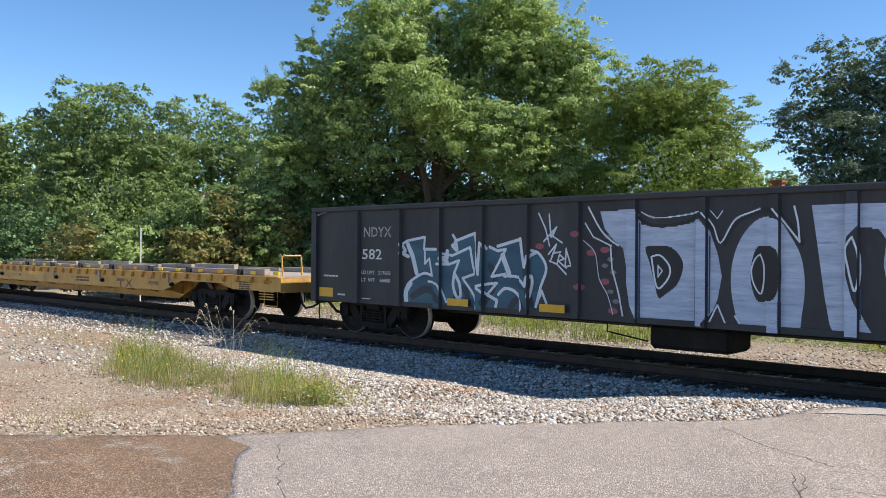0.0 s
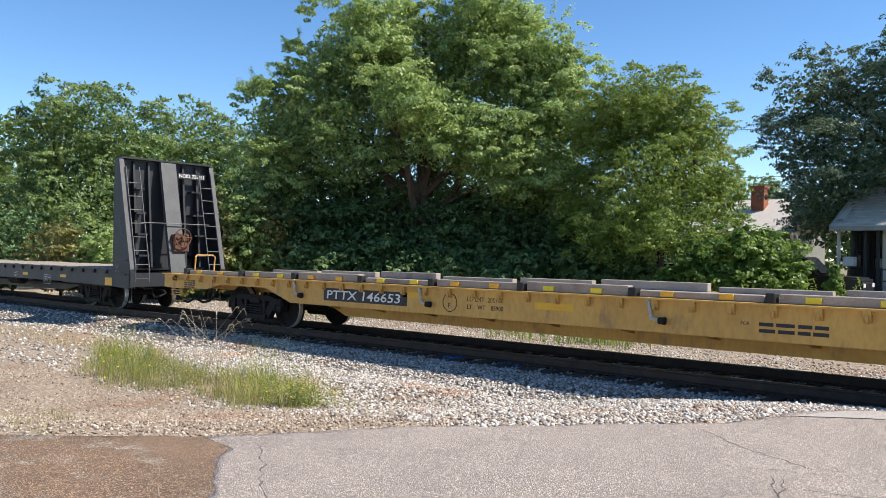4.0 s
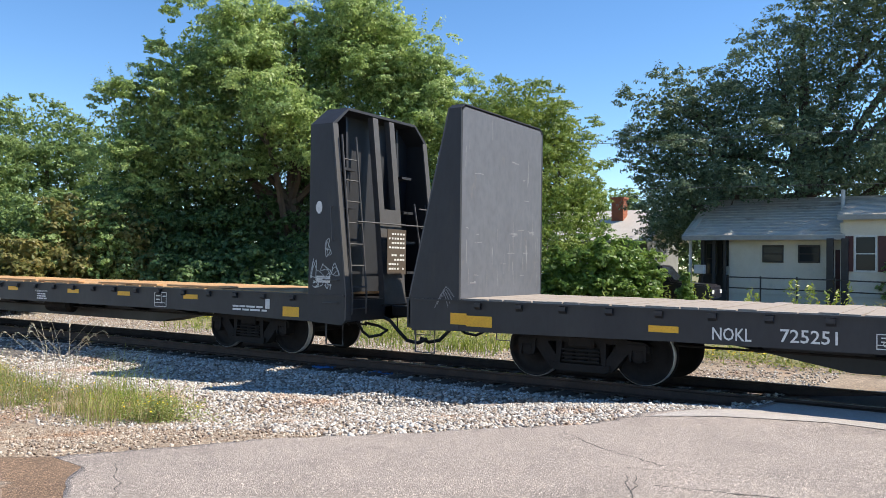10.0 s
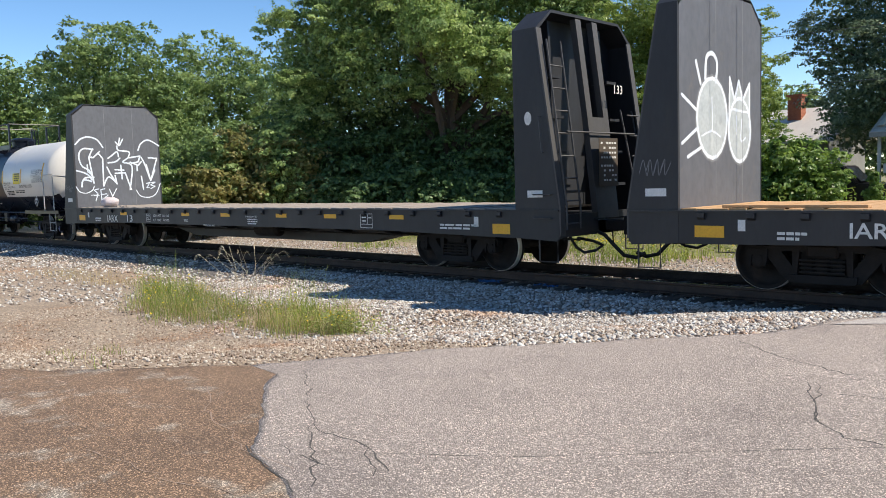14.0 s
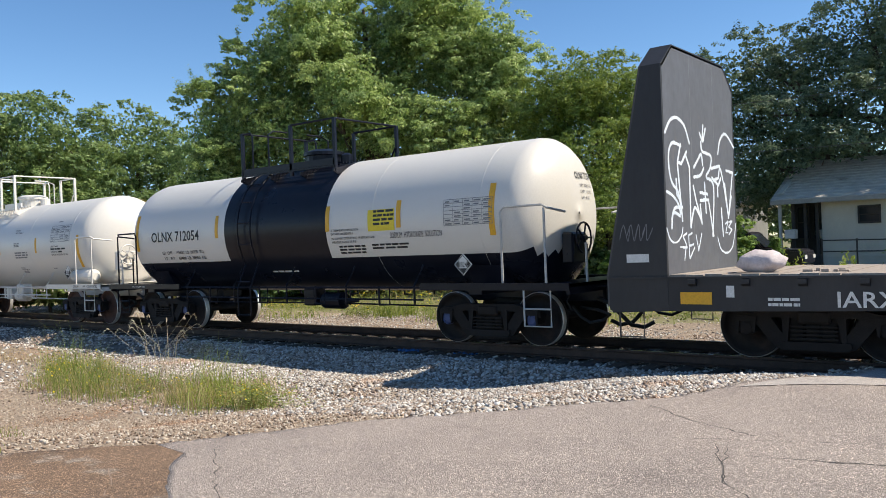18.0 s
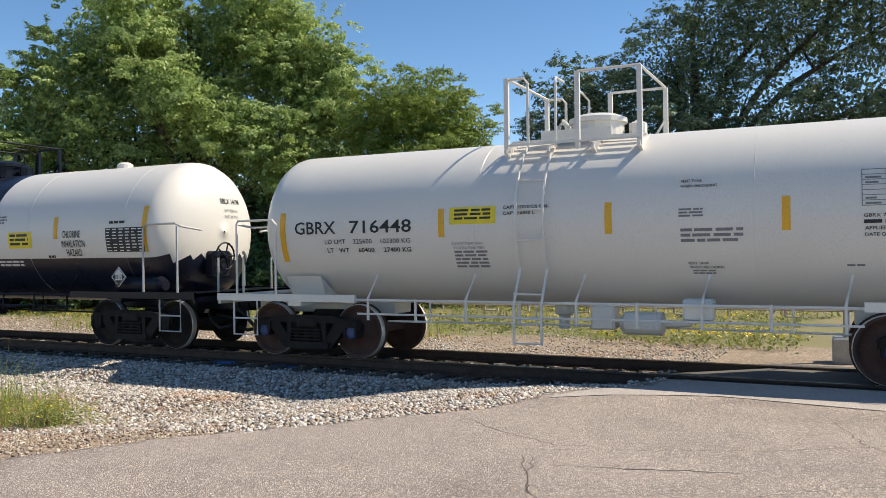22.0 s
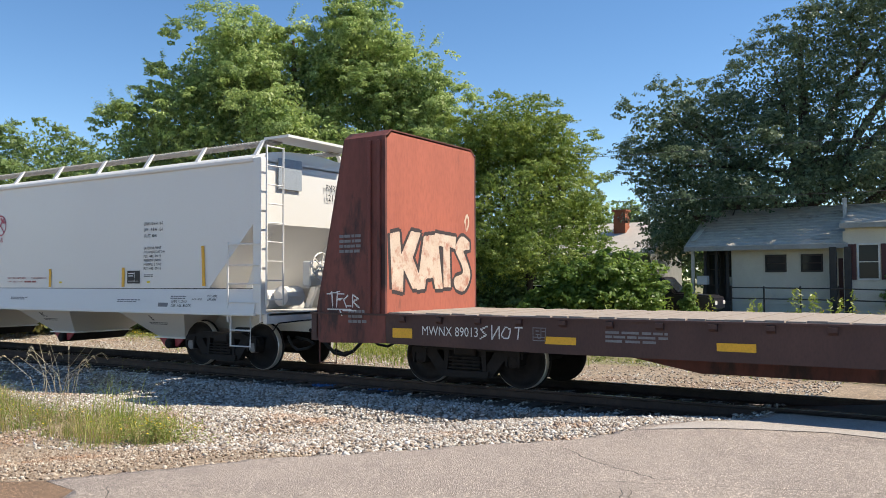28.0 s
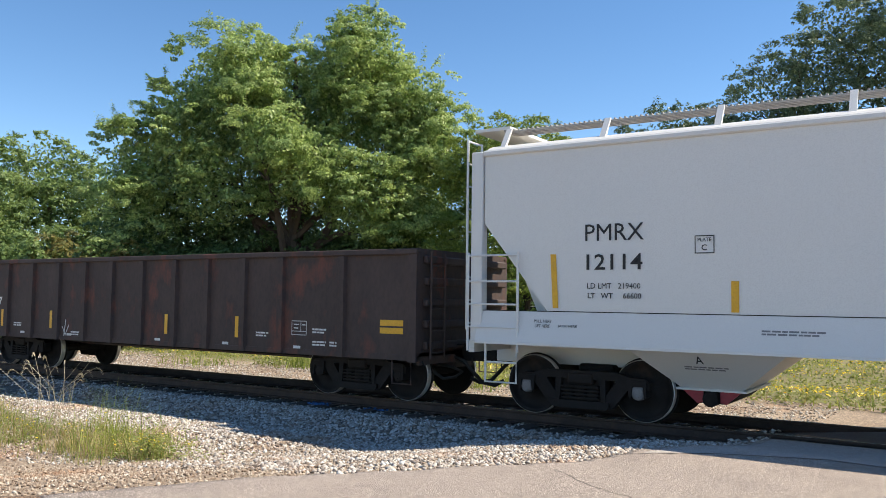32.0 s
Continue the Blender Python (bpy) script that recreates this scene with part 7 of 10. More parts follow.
g += stroke([(0.98, 2.6), (1.11, 2.04), (1.28, 2.4)], 0.05) + stroke(curve([(0.71, 3.09), (0.83, 3.32), (1.1, 3.44), (1.48, 3.25)]), 0.05) + stroke(curve([(0.57, 1.72), (0.71, 1.52), (1.01, 1.46), (1.28, 1.58), (1.46, 1.94)]), 0.032) + stroke([(0.95, 1.94), (1.07, 1.98), (0.95, 1.79), (1.06, 1.79)], 0.032) + stroke([(1.11, 1.97), (1.27, 1.98), (1.1, 1.89), (1.26, 1.84), (1.1, 1.76)], 0.032)
g += stroke(curve([(-1.47, 1.88), (-1.36, 1.72), (-1.15, 1.67), (-0.95, 1.76), (-0.88, 1.89)]), 0.032) + stroke(curve([(-0.97, 2.06), (-1.22, 2.1), (-1.29, 1.88)]), 0.05) + stroke(curve([(-0.87, 2.19), (-1.16, 2.17), (-1.28, 2.01)]), 0.05) + stroke([(-0.74, 1.8), (-0.89, 1.76), (-0.77, 1.64), (-0.85, 1.41)], 0.032) + stroke([(-0.99, 1.6), (-0.74, 1.59)], 0.032)
g += stroke([(-0.53, 1.8), (-0.67, 1.77), (-0.65, 1.42), (-0.44, 1.58)], 0.032) + stroke([(-0.64, 1.61), (-0.48, 1.63)], 0.032) + stroke([(-0.37, 1.77), (-0.28, 1.53), (-0.13, 1.79)], 0.032)
on_plate(iarx[1], g, spray_white, X1 + 0.002, "white sprayed angular graffiti tag")
for c in iarx:
    on_plate(c, [[(y - 0.006, 1.25), (y + 0.006, 1.25), (y + 0.006, 4.5), (y - 0.006, 4.5)] for y in (-0.42, 0.55)], haze, X1 + 0.0005)
    spray(c, sum((stroke(curve([(-9.85 + 0.12 * k, 1.75 + 0.05 * (k % 2)), (-9.78 + 0.12 * k, 1.95), (-9.72 + 0.1 * k, 1.72), (-9.68 + 0.12 * k, 1.9)]), 0.012) for k in range(4)), []), YS - 0.001, letter_grey, name="chalk_mark")
# a tied sack left on the second one's deck
sack = mat("pinkish_white_sack", (0.62, 0.55, 0.55), (0.5, 0.43, 0.43), scale=7, rough=0.8, bump=0.5, fine=22)
bm = bmesh.new()
bmesh.ops.create_icosphere(bm, subdivisions=3, radius=1.0)
for v in bm.verts:
    n = 1 + 0.22 * noise.noise(v.co * 2.2) + 0.08 * noise.noise(v.co * 6)
    v.co = Vector((-8.0 + v.co.x * 0.33 * n, -0.9 + v.co.y * 0.26 * n, 1.215 + max(-0.0, 0.14 + v.co.z * 0.17 * n)))
part("sack", bm, sack, iarx[1], "crumpled pinkish white sack", smooth=True)
bm = bmesh.new()
for i in range(9):
    x, y = -7.5 + random.uniform(0, 0.55), -1.0 + random.uniform(-0.2, 0.2)
    box(bm, x, x + random.uniform(0.05, 0.14), y, y + 0.07, 1.214, 1.214 + random.uniform(0.02, 0.05), 0.005)
part("debris", bm, wood_grey, iarx[1], "small scraps of broken timber")

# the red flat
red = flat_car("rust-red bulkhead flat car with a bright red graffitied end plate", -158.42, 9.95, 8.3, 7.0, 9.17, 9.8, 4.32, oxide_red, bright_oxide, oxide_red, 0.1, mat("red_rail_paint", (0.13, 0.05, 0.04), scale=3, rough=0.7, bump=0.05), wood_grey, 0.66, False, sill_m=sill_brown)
text(red, "MWNX 89013", -7.55, 0.86, 0.15, YS, letter_white, 1.05)
spray(red, stroke([(-6.32, 1.04), (-6.45, 0.98), (-6.35, 0.9), (-6.46, 0.84)], 0.02) + stroke([(-6.25, 1.05), (-6.25, 0.84), (-6.12, 1.04), (-6.12, 0.85)], 0.02) + stroke(curve([(-6.02, 1.02), (-6.08, 0.9), (-5.97, 0.86), (-5.93, 1.0), (-6.02, 1.02)]), 0.02) + stroke([(-5.85, 1.02), (-5.72, 1.02)], 0.02) + stroke([(-5.78, 1.02), (-5.8, 0.86)], 0.02), YS - 0.001, letter_white, name="graffiti", label="small white sprayed tag")
frame_panel(red, -5.55, 0.84, 0.22, 0.2, YS, letter_grey)
text(red, "C", -5.48, 0.87, 0.07, YS, letter_grey)
tape(red, (-5.1, -2.6, 1.35, 4.75), YS, 0.80, 0.91, 0.5)
patches(red, "reflector", [(7.35, 7.95, 0.72, 0.95)], YS, reflect, label="yellow reflective tape")
patches(red, "reflector", [(-8.15, -7.75, 0.80, 0.96)], YS, reflect, label="yellow reflective tape")
frame_panel(red, 3.55, 0.62, 0.95, 0.32, YS, letter_white)
bars(red, 5.3, 0.9, 0.3, 2, 0.03, letter_grey, YS)
bars(red, -4.4, 1.02, 0.9, 3, 0.035, letter_grey, YS)
bars(red, -9.3, 2.55, 0.5, 4, 0.05, letter_grey, YS)
bars(red, -9.1, 1.25, 0.4, 3, 0.05, letter_grey, YS)
for s in (1, -1):
    for x in (8.42, 8.62):
        part("side_rib", B(min(s * (x - 0.03), s * (x + 0.03)), max(s * (x - 0.03), s * (x + 0.03)), -1.545, -1.505, 1.2, 4.15, 0.01), oxide_red, red)
XR = -8.299
kats = []
kats.append([(-1.38, 2.55), (-1.1, 2.6), (-1.05, 2.2), (-0.75, 2.62), (-0.45, 2.6), (-0.7, 2.15), (-0.35, 1.62), (-0.7, 1.6), (-0.98, 1.95), (-1.0, 1.55), (-1.32, 1.6)])
kats.append([(-0.35, 2.55), (0.1, 2.6), (0.28, 1.6), (0.02, 1.6), (-0.05, 1.8), (-0.28, 1.78), (-0.32, 1.6), (-0.58, 1.58)])
kats.append([(0.02, 2.62), (0.75, 2.58), (0.72, 2.35), (0.52, 2.38), (0.55, 1.62), (0.3, 1.62), (0.3, 2.38), (0.05, 2.4)])
kats.append(curve([(1.25, 2.5), (0.95, 2.6), (0.72, 2.35), (0.95, 2.05), (0.98, 1.88), (0.7, 1.8), (0.72, 1.6), (1.05, 1.55), (1.28, 1.85), (1.1, 2.2), (1.02, 2.32), (1.25, 2.35)], 4))
big = [[(x + dx, z + dz) for x, z in p] for p in kats for dx, dz in ((0.07, 0), (-0.07, 0), (0, 0.07), (0, -0.07), (0.05, -0.05), (0.05, 0.05))]
on_plate(red, big, mat("dark_graffiti_outline", (0.05, 0.035, 0.035), scale=4, rough=0.6, bump=0.0), XR + 0.001)
on_plate(red, kats, spray_cream, XR + 0.003, "cream and pink bubble letter graffiti")
on_plate(red, [oval(-0.18, 2.05, 0.07, 0.1)] + stroke(curve([(1.08, 2.9), (1.16, 3.02), (1.22, 2.9), (1.14, 2.72), (1.08, 2.9)]), 0.05), spray_cream, XR + 0.004)
spray(red, stroke(curve([(9.05, 1.72), (8.85, 1.85), (8.75, 1.65), (8.85, 1.45), (9.1, 1.4), (9.25, 1.55), (9.2, 1.75), (9.05, 1.72)], 5), 0.018) + stroke(curve([(8.9, 1.6), (9.0, 1.52), (9.12, 1.6)]), 0.015) + [oval(8.92, 1.7, 0.03, 0.03), oval(9.1, 1.7, 0.03, 0.03)], YS - 0.001, letter_grey, name="chalk_mark", label="chalked round face")
tag = ([(-9.62, 1.55), (-9.3, 1.6)], [(-9.5, 1.6), (-9.48, 1.3)], [(-9.36, 1.56), (-9.38, 1.3)], [(-9.36, 1.55), (-9.2, 1.55)], [(-9.36, 1.44), (-9.24, 1.45)], [(-9.1, 1.52), (-9.2, 1.44), (-9.14, 1.3), (-9.02, 1.32)], [(-8.98, 1.3), (-8.98, 1.54), (-8.84, 1.46), (-8.98, 1.4), (-8.82, 1.28)], [(-9.6, 1.24), (-8.9, 1.22)], [(-9.3, 1.22), (-9.25, 1.12)])
spray(red, sum((stroke([(x * 0.9 - 0.92, z * 0.85 + 0.2) for x, z in q], 0.026) for q in tag), []), YS - 0.001, letter_white, name="graffiti", label="small white sprayed tag")


# -- the yellow flat --
def yellow_flat():
    c = car("faded yellow flat car with timber side boards and tie-down chains", -28.27)
    h, tr = 12.95, 9.55
    for y in (-1, 1):
        y0, y1 = sorted((y * 1.45, y * 1.38))
        part("side_sill", prism(bmesh.new(), [(-h, 0.80), (-tr - 1.5, 0.80), (-tr - 0.9, 0.93), (-tr + 0.9, 0.93), (-tr + 1.8, 0.64), (tr - 1.8, 0.64), (tr - 0.9, 0.93), (tr + 0.9, 0.93), (tr + 1.5, 0.80), (h, 0.80), (h, 1.12), (-h, 1.12)], y0, y1), yellow_car, c)
        a, b = sorted((y * 1.34, y * 1.52))
        part("sill_flange", B(-h, h, a, b, 1.12, 1.15), yellow_car, c)
        pk = None
        for i in range(44):
            x = -12.4 + i * 0.577
            if pk is None:
                pk = part("tie_down", box(prism(bmesh.new(), [(-1.45, 1.12), (-1.52, 1.12), (-1.5, 1.02), (-1.45, 0.96)], -0.05, 0.05, "x"), -0.02, 0.02, -1.53, -1.49, 0.98, 1.06), yellow_car, c, "rust-streaked lashing hook", (x, 0, 0))
            else:
                link("tie_down", pk.data, None, c, "", (x, 0, 0))
            if y > 0:
                break
        x = -11.9
        i = 0
        while x < 11.6:
            L = random.uniform(1.7, 2.2)
            part("side_board", B(x, min(x + L, 12.2), min(y * 1.20, y * 1.36), max(y * 1.20, y * 1.36), 1.155, 1.25 + 0.03 * (i % 3), 0.008), wood_grey, c, "weathered grey timber kerb")
            if y < 0:
                part("block", B(x - 0.16, x - 0.03, -1.44, -1.26, 1.152, 1.29, 0.01), rubber, c, "black stop block")
                for q in (0.35, 1.25):
                    part("stake_bracket", B(x + q, x + q + 0.2, -1.39, -1.363, 1.17, 1.25), sticker if i % 2 else reflect, c, "yellow bracket")
            x += L + 0.2
            i += 1
    part("deck", B(-h + 0.2, h - 0.2, -1.34, 1.34, 1.10, 1.152), wood_grey, c)
    part("centre_sill", prism(bmesh.new(), [(-h, 0.76), (-tr + 1.6, 0.76), (-tr + 2.6, 0.36), (tr - 2.6, 0.36), (tr - 1.6, 0.76), (h, 0.76), (h, 1.08), (-h, 1.08)], -0.55, 0.55), yellow_car, c)
    for i in range(11):
        x = -7.2 + 1.44 * i
        part("cross_bearer", prism(bmesh.new(), [(-1.38, 1.05), (1.38, 1.05), (1.38, 0.72), (0.55, 0.5), (-0.55, 0.5), (-1.38, 0.72)], x - 0.05, x + 0.05, "x"), yellow_car, c)
    for s in (1, -1):
        bogie(c, s * tr)
        coupler(c, s * (h - 0.1), s)
        part("end_sill", B(min(s * h, s * (h - 0.12)), max(s * h, s * (h - 0.12)), -1.38, 1.38, 0.78, 1.1), yellow_car, c)
        for y in (-1.36, 1.36):
            stirrup(c, s * (h - 0.5), y, 0.82, yellow_car, 0.5, 0.36)
        part("end_rail", tube(bmesh.new(), [(s * (h - 0.6), -0.95, 1.15), (s * (h - 0.65), -0.95, 1.58), (s * (h - 0.62), -0.90, 1.62), (s * (h - 0.62), -0.42, 1.62), (s * (h - 0.65), -0.38, 1.58), (s * (h - 0.6), -0.38, 1.15)], 0.022, 6), yellow_car, c, "bent hand rail")
        for z in (0.78, 0.72, 0.66, 0.60):
            part("step_slat", B(min(s * (h - 0.85), s * (h - 0.3)), max(s * (h - 0.85), s * (h - 0.3)), -1.44, -1.41, z, z + 0.022), yellow_car, c)
        part("end_pocket", B(min(s * (h + 0.02), s * (h + 0.32)), max(s * (h + 0.02), s * (h + 0.32)), -0.42, 0.42, 0.70, 1.06, 0.02), sill_brown, c, "dark coupler pocket")
        bm = bmesh.new()
        grab(bm, (s * (h - 0.9), -1.45, 1.02), (s * (h - 0.35), -1.45, 1.02), (0, -0.06, 0))
        part("hand_hold", bm, yellow_car, c)
    yy = -1.453
    patches(c, "number_board", [(-6.64, -4.23, 0.75, 1.01)], yy, letter_black, label="black number panel")
    text(c, "PTTX 146653", -6.54, 0.79, 0.18, yy - 0.003, letter_white, 2.12, slant=0.15)
    spray(c, [[(5.1, 0.9), (5.55, 0.9), (5.55, 0.83), (5.38, 0.83), (5.38, 0.66), (5.28, 0.66), (5.28, 0.83), (5.1, 0.83)], [(5.6, 0.9), (5.95, 0.66), (6.05, 0.66), (5.7, 0.9)], [(5.95, 0.9), (5.6, 0.66), (5.7, 0.66), (6.05, 0.9)]], yy, mat("faded_brown_mark", (0.25, 0.12, 0.07), scale=5, rough=0.7, bump=0), name="mark", label="faded brown emblem")
    spray(c, stroke([(-3.16 + 0.165 * math.cos(a * 0.393), 0.88 + 0.165 * math.sin(a * 0.393)) for a in range(17)], 0.018), yy, letter_black, name="mark")
    text(c, "F", -3.195, 0.78, 0.09, yy, letter_black)
    text(c, "LD LMT  200100", -2.75, 0.92, 0.085, yy, letter_black, 0.80)
    text(c, "LT    WT    85900", -2.75, 0.78, 0.085, yy, letter_black, 0.80)
    text(c, "FOR", 2.15, 0.84, 0.05, yy, letter_black)
    bars(c, 2.4, 0.89, 0.9, 2, 0.05, letter_black, yy)
    text(c, "RSH908", 6.95, 0.78, 0.10, yy, letter_black, 0.5)
    text(c, "L 05-4", 6.95, 0.93, 0.07, yy, letter_black, 0.33)
    bars(c, 11.3, 1.0, 0.5, 4, 0.03, letter_black, yy)
    bars(c, -12.0, 1.0, 0.5, 4, 0.03, letter_black, yy)
    patches(c, "reflector", [(-4.35, -3.75, 0.92, 1.02), (-1.3, -0.55, 0.86, 0.98)], yy, reflect, label="worn yellow tape")
    strap = mat("pale_web_strap", (0.55, 0.53, 0.48), scale=5, rough=0.8, bump=0.1)
    for x in (-7.6, -3.9, 0.75, 4.0, 8.0):
        part("strap", tube(bmesh.new(), [(x, -1.47, 1.15), (x + 0.05, -1.5, 1.0), (x + 0.08, -1.5, 0.85), (x + 0.28, -1.5, 0.80)], 0.028, 5), strap, c, "slack pale lashing strap")
        part("winch", lathe(bmesh.new(), [(0.05, x + 0.2), (0.06, x + 0.3)], 10, "x", (0, -1.5, 0.82)), iron, c)


yellow_flat()


# -- gondolas --
def gondola(label, at, half, tr, z0, z1, ribs, m, rib_m, tapered=False):
    c = car(label, at)
    for y in (-1, 1):
        a, b = sorted((y * 1.45, y * 1.49))
        part("side_wall", B(-half, half, a, b, z0, z1 - 0.05), m, c)
        a, b = sorted((y * 1.42, y * 1.56))
        part("top_rail", B(-half, half, a, b, z1 - 0.10, z1, 0.015), rib_m, c)
        part("bottom_rail", B(-half, half, min(y * 1.44, y * 1.51), max(y * 1.44, y * 1.51), z0 - 0.03, z0 + 0.06), rib_m, c)
        for x in ribs:
            part("rib", prism(bmesh.new(), [(x - 0.09, y * 1.485), (x - 0.065, y * 1.56), (x + 0.065, y * 1.56), (x + 0.09, y * 1.485)], z0 - 0.03, z1 - 0.1, "z"), rib_m, c)
    for s in (1, -1):
        a, b = sorted((s * half, s * (half - 0.05)))
        part("end_wall", B(a, b, -1.45, 1.45, z0 - 0.1, z1), m, c)
        for i in range(5):
            z = z0 + 0.15 + i * (z1 - z0 - 0.25) / 4.4
            a, b = sorted((s * half, s * (half + 0.09)))
            part("end_rib", B(a, b, -1.38, 1.38, z, z + 0.13, 0.02), rib_m, c)
        part("corner_post", B(min(s * half, s * (half - 0.16)), max(s * half, s * (half - 0.16)), -1.56, -1.49, z0 - 0.05, z1 - 0.1), rib_m, c)
        part("corner_post", B(min(s * half, s * (half - 0.16)), max(s * half, s * (half - 0.16)), 1.49, 1.56, z0 - 0.05, z1 - 0.1), rib_m, c)
        bogie(c, s * tr)
        coupler(c, s * (half - 0.1), s)
        for y in (-1.45, 1.45):
            stirrup(c, s * (half - 0.35), y, z0, rib_m)
        part("ladder", ladder_bm(s * (half + 0.13), -1.1, z0, z1 - 0.05, 0.42, 0.36, "y"), rib_m, c)
    part("floor", B(-half, half, -1.45, 1.45, z0 + 0.04, z0 + 0.1), m, c)
    part("centre_sill", B(-half, half, -0.3, 0.3, z0 - 0.2, z0 + 0.04), rib_m, c)
    part("brake_pipe", tube(bmesh.new(), [(-tr + 1.4, -0.8, z0 - 0.1), (tr - 1.4, -0.8, z0 - 0.1)], 0.02, 6), iron, c)
    return c


ribs_a = [-6.89, -5.68, -4.64, -3.62, -2.64, -1.62, -0.61, 0.5, 1.52, 2.5] + [3.55 + 1.05 * i for i in range(5)]
gon = gondola("black gondola car covered in silver and teal graffiti", -5.8, 8.3, 6.85, 0.72, 2.66, ribs_a, grey_black, grey_black)
RA = [(x - 0.075, x + 0.075) for x in ribs_a]
yg, pr = -1.494, 0.071
text(gon, "NDYX", -6.70, 2.03, 0.20, yg, mat("worn_white_stencil", (0.55, 0.54, 0.50), (0.22, 0.22, 0.22), scale=14, rough=0.8, bump=0.0, stain=(0.06, 0.06, 0.065), stain_at=0.52, stain_scale=11), 0.80)
text(gon, "582", -6.74, 1.58, 0.21, yg, letter_white, 0.57)
text(gon, "LD LMT   217600", -6.76, 1.28, 0.075, yg, letter_white, 0.84)
text(gon, "LT  WT    68400", -6.76, 1.13, 0.075, yg, letter_white, 0.84)
bars(gon, -7.95, 1.24, 0.48, 1, 0.035, letter_white, yg, None, 5)
bars(gon, -7.5, 0.86, 0.24, 1, 0.035, letter_white, yg, None, 3)
bars(gon, -6.75, 0.80, 0.26, 1, 0.035, letter_white, yg, None, 3)
part("corner_grab", grab(bmesh.new(), (-8.1, -1.5, 2.5), (-7.8, -1.5, 2.56), (0, -0.07, 0)), letter_grey, gon, "bent corner hand hold")
patches(gon, "reflector", [(-8.1, -7.65, 0.78, 0.97)], yg, reflect, label="yellow reflective tape")
patches(gon, "reflector", [(-4.35, -3.85, 0.77, 0.9)], yg - pr, reflect, label="yellow reflective tape")
patches(gon, "reflector", [(-2.3, -1.8, 0.77, 0.9)], yg - pr, reflect, label="yellow reflective tape")
part("brake_reservoir", B(-0.55, 0.75, -1.1, -0.3, 0.28, 0.66, 0.06), iron, gon, "drum under the floor")
part("under_step", tube(bmesh.new(), [(-1.1, -1.4, 0.72), (-1.1, -1.4, 0.52), (-0.4, -1.4, 0.42), (-0.4, -1.4, 0.7)], 0.014, 6), iron, gon)
# the teal piece: three block letters with a white outline
teal = [[(-5.51, 1.91), (-4.99, 2.01), (-4.98, 1.78), (-4.64, 1.77), (-4.46, 1.71), (-4.22, 1.94), (-3.77, 2.05), (-3.67, 1.67), (-3.59, 1.86), (-3.24, 1.82), (-2.7, 1.95), (-2.61, 1.68), (-2.39, 1.78), (-2.31, 1.68), (-2.21, 1.49), (-2.34, 1.11), (-2.42, 0.72), (-5.47, 0.72), (-5.54, 0.87), (-5.43, 1.13), (-5.2, 1.32), (-5.39, 1.64)]]
spray(gon, teal, yg - 0.002, spray_teal, RA, pr, label="teal and white block letter graffiti")
dim = stroke(curve([(-5.3, 0.9), (-4.9, 1.05), (-4.6, 0.85)]), 0.14) + stroke(curve([(-4.3, 0.8), (-4.0, 1.1), (-3.9, 0.8)]), 0.12) + stroke(curve([(-3.4, 1.5), (-3.3, 1.2), (-3.55, 0.85)]), 0.13) + stroke(curve([(-2.95, 0.8), (-2.8, 0.95), (-2.62, 0.75)]), 0.12) + stroke([(-2.62, 1.6), (-2.55, 1.0), (-2.45, 0.8)], 0.1)
spray(gon, dim, yg - 0.003, spray_navy, RA, pr, dz=0.02, name="graffiti_shade")
lines = []
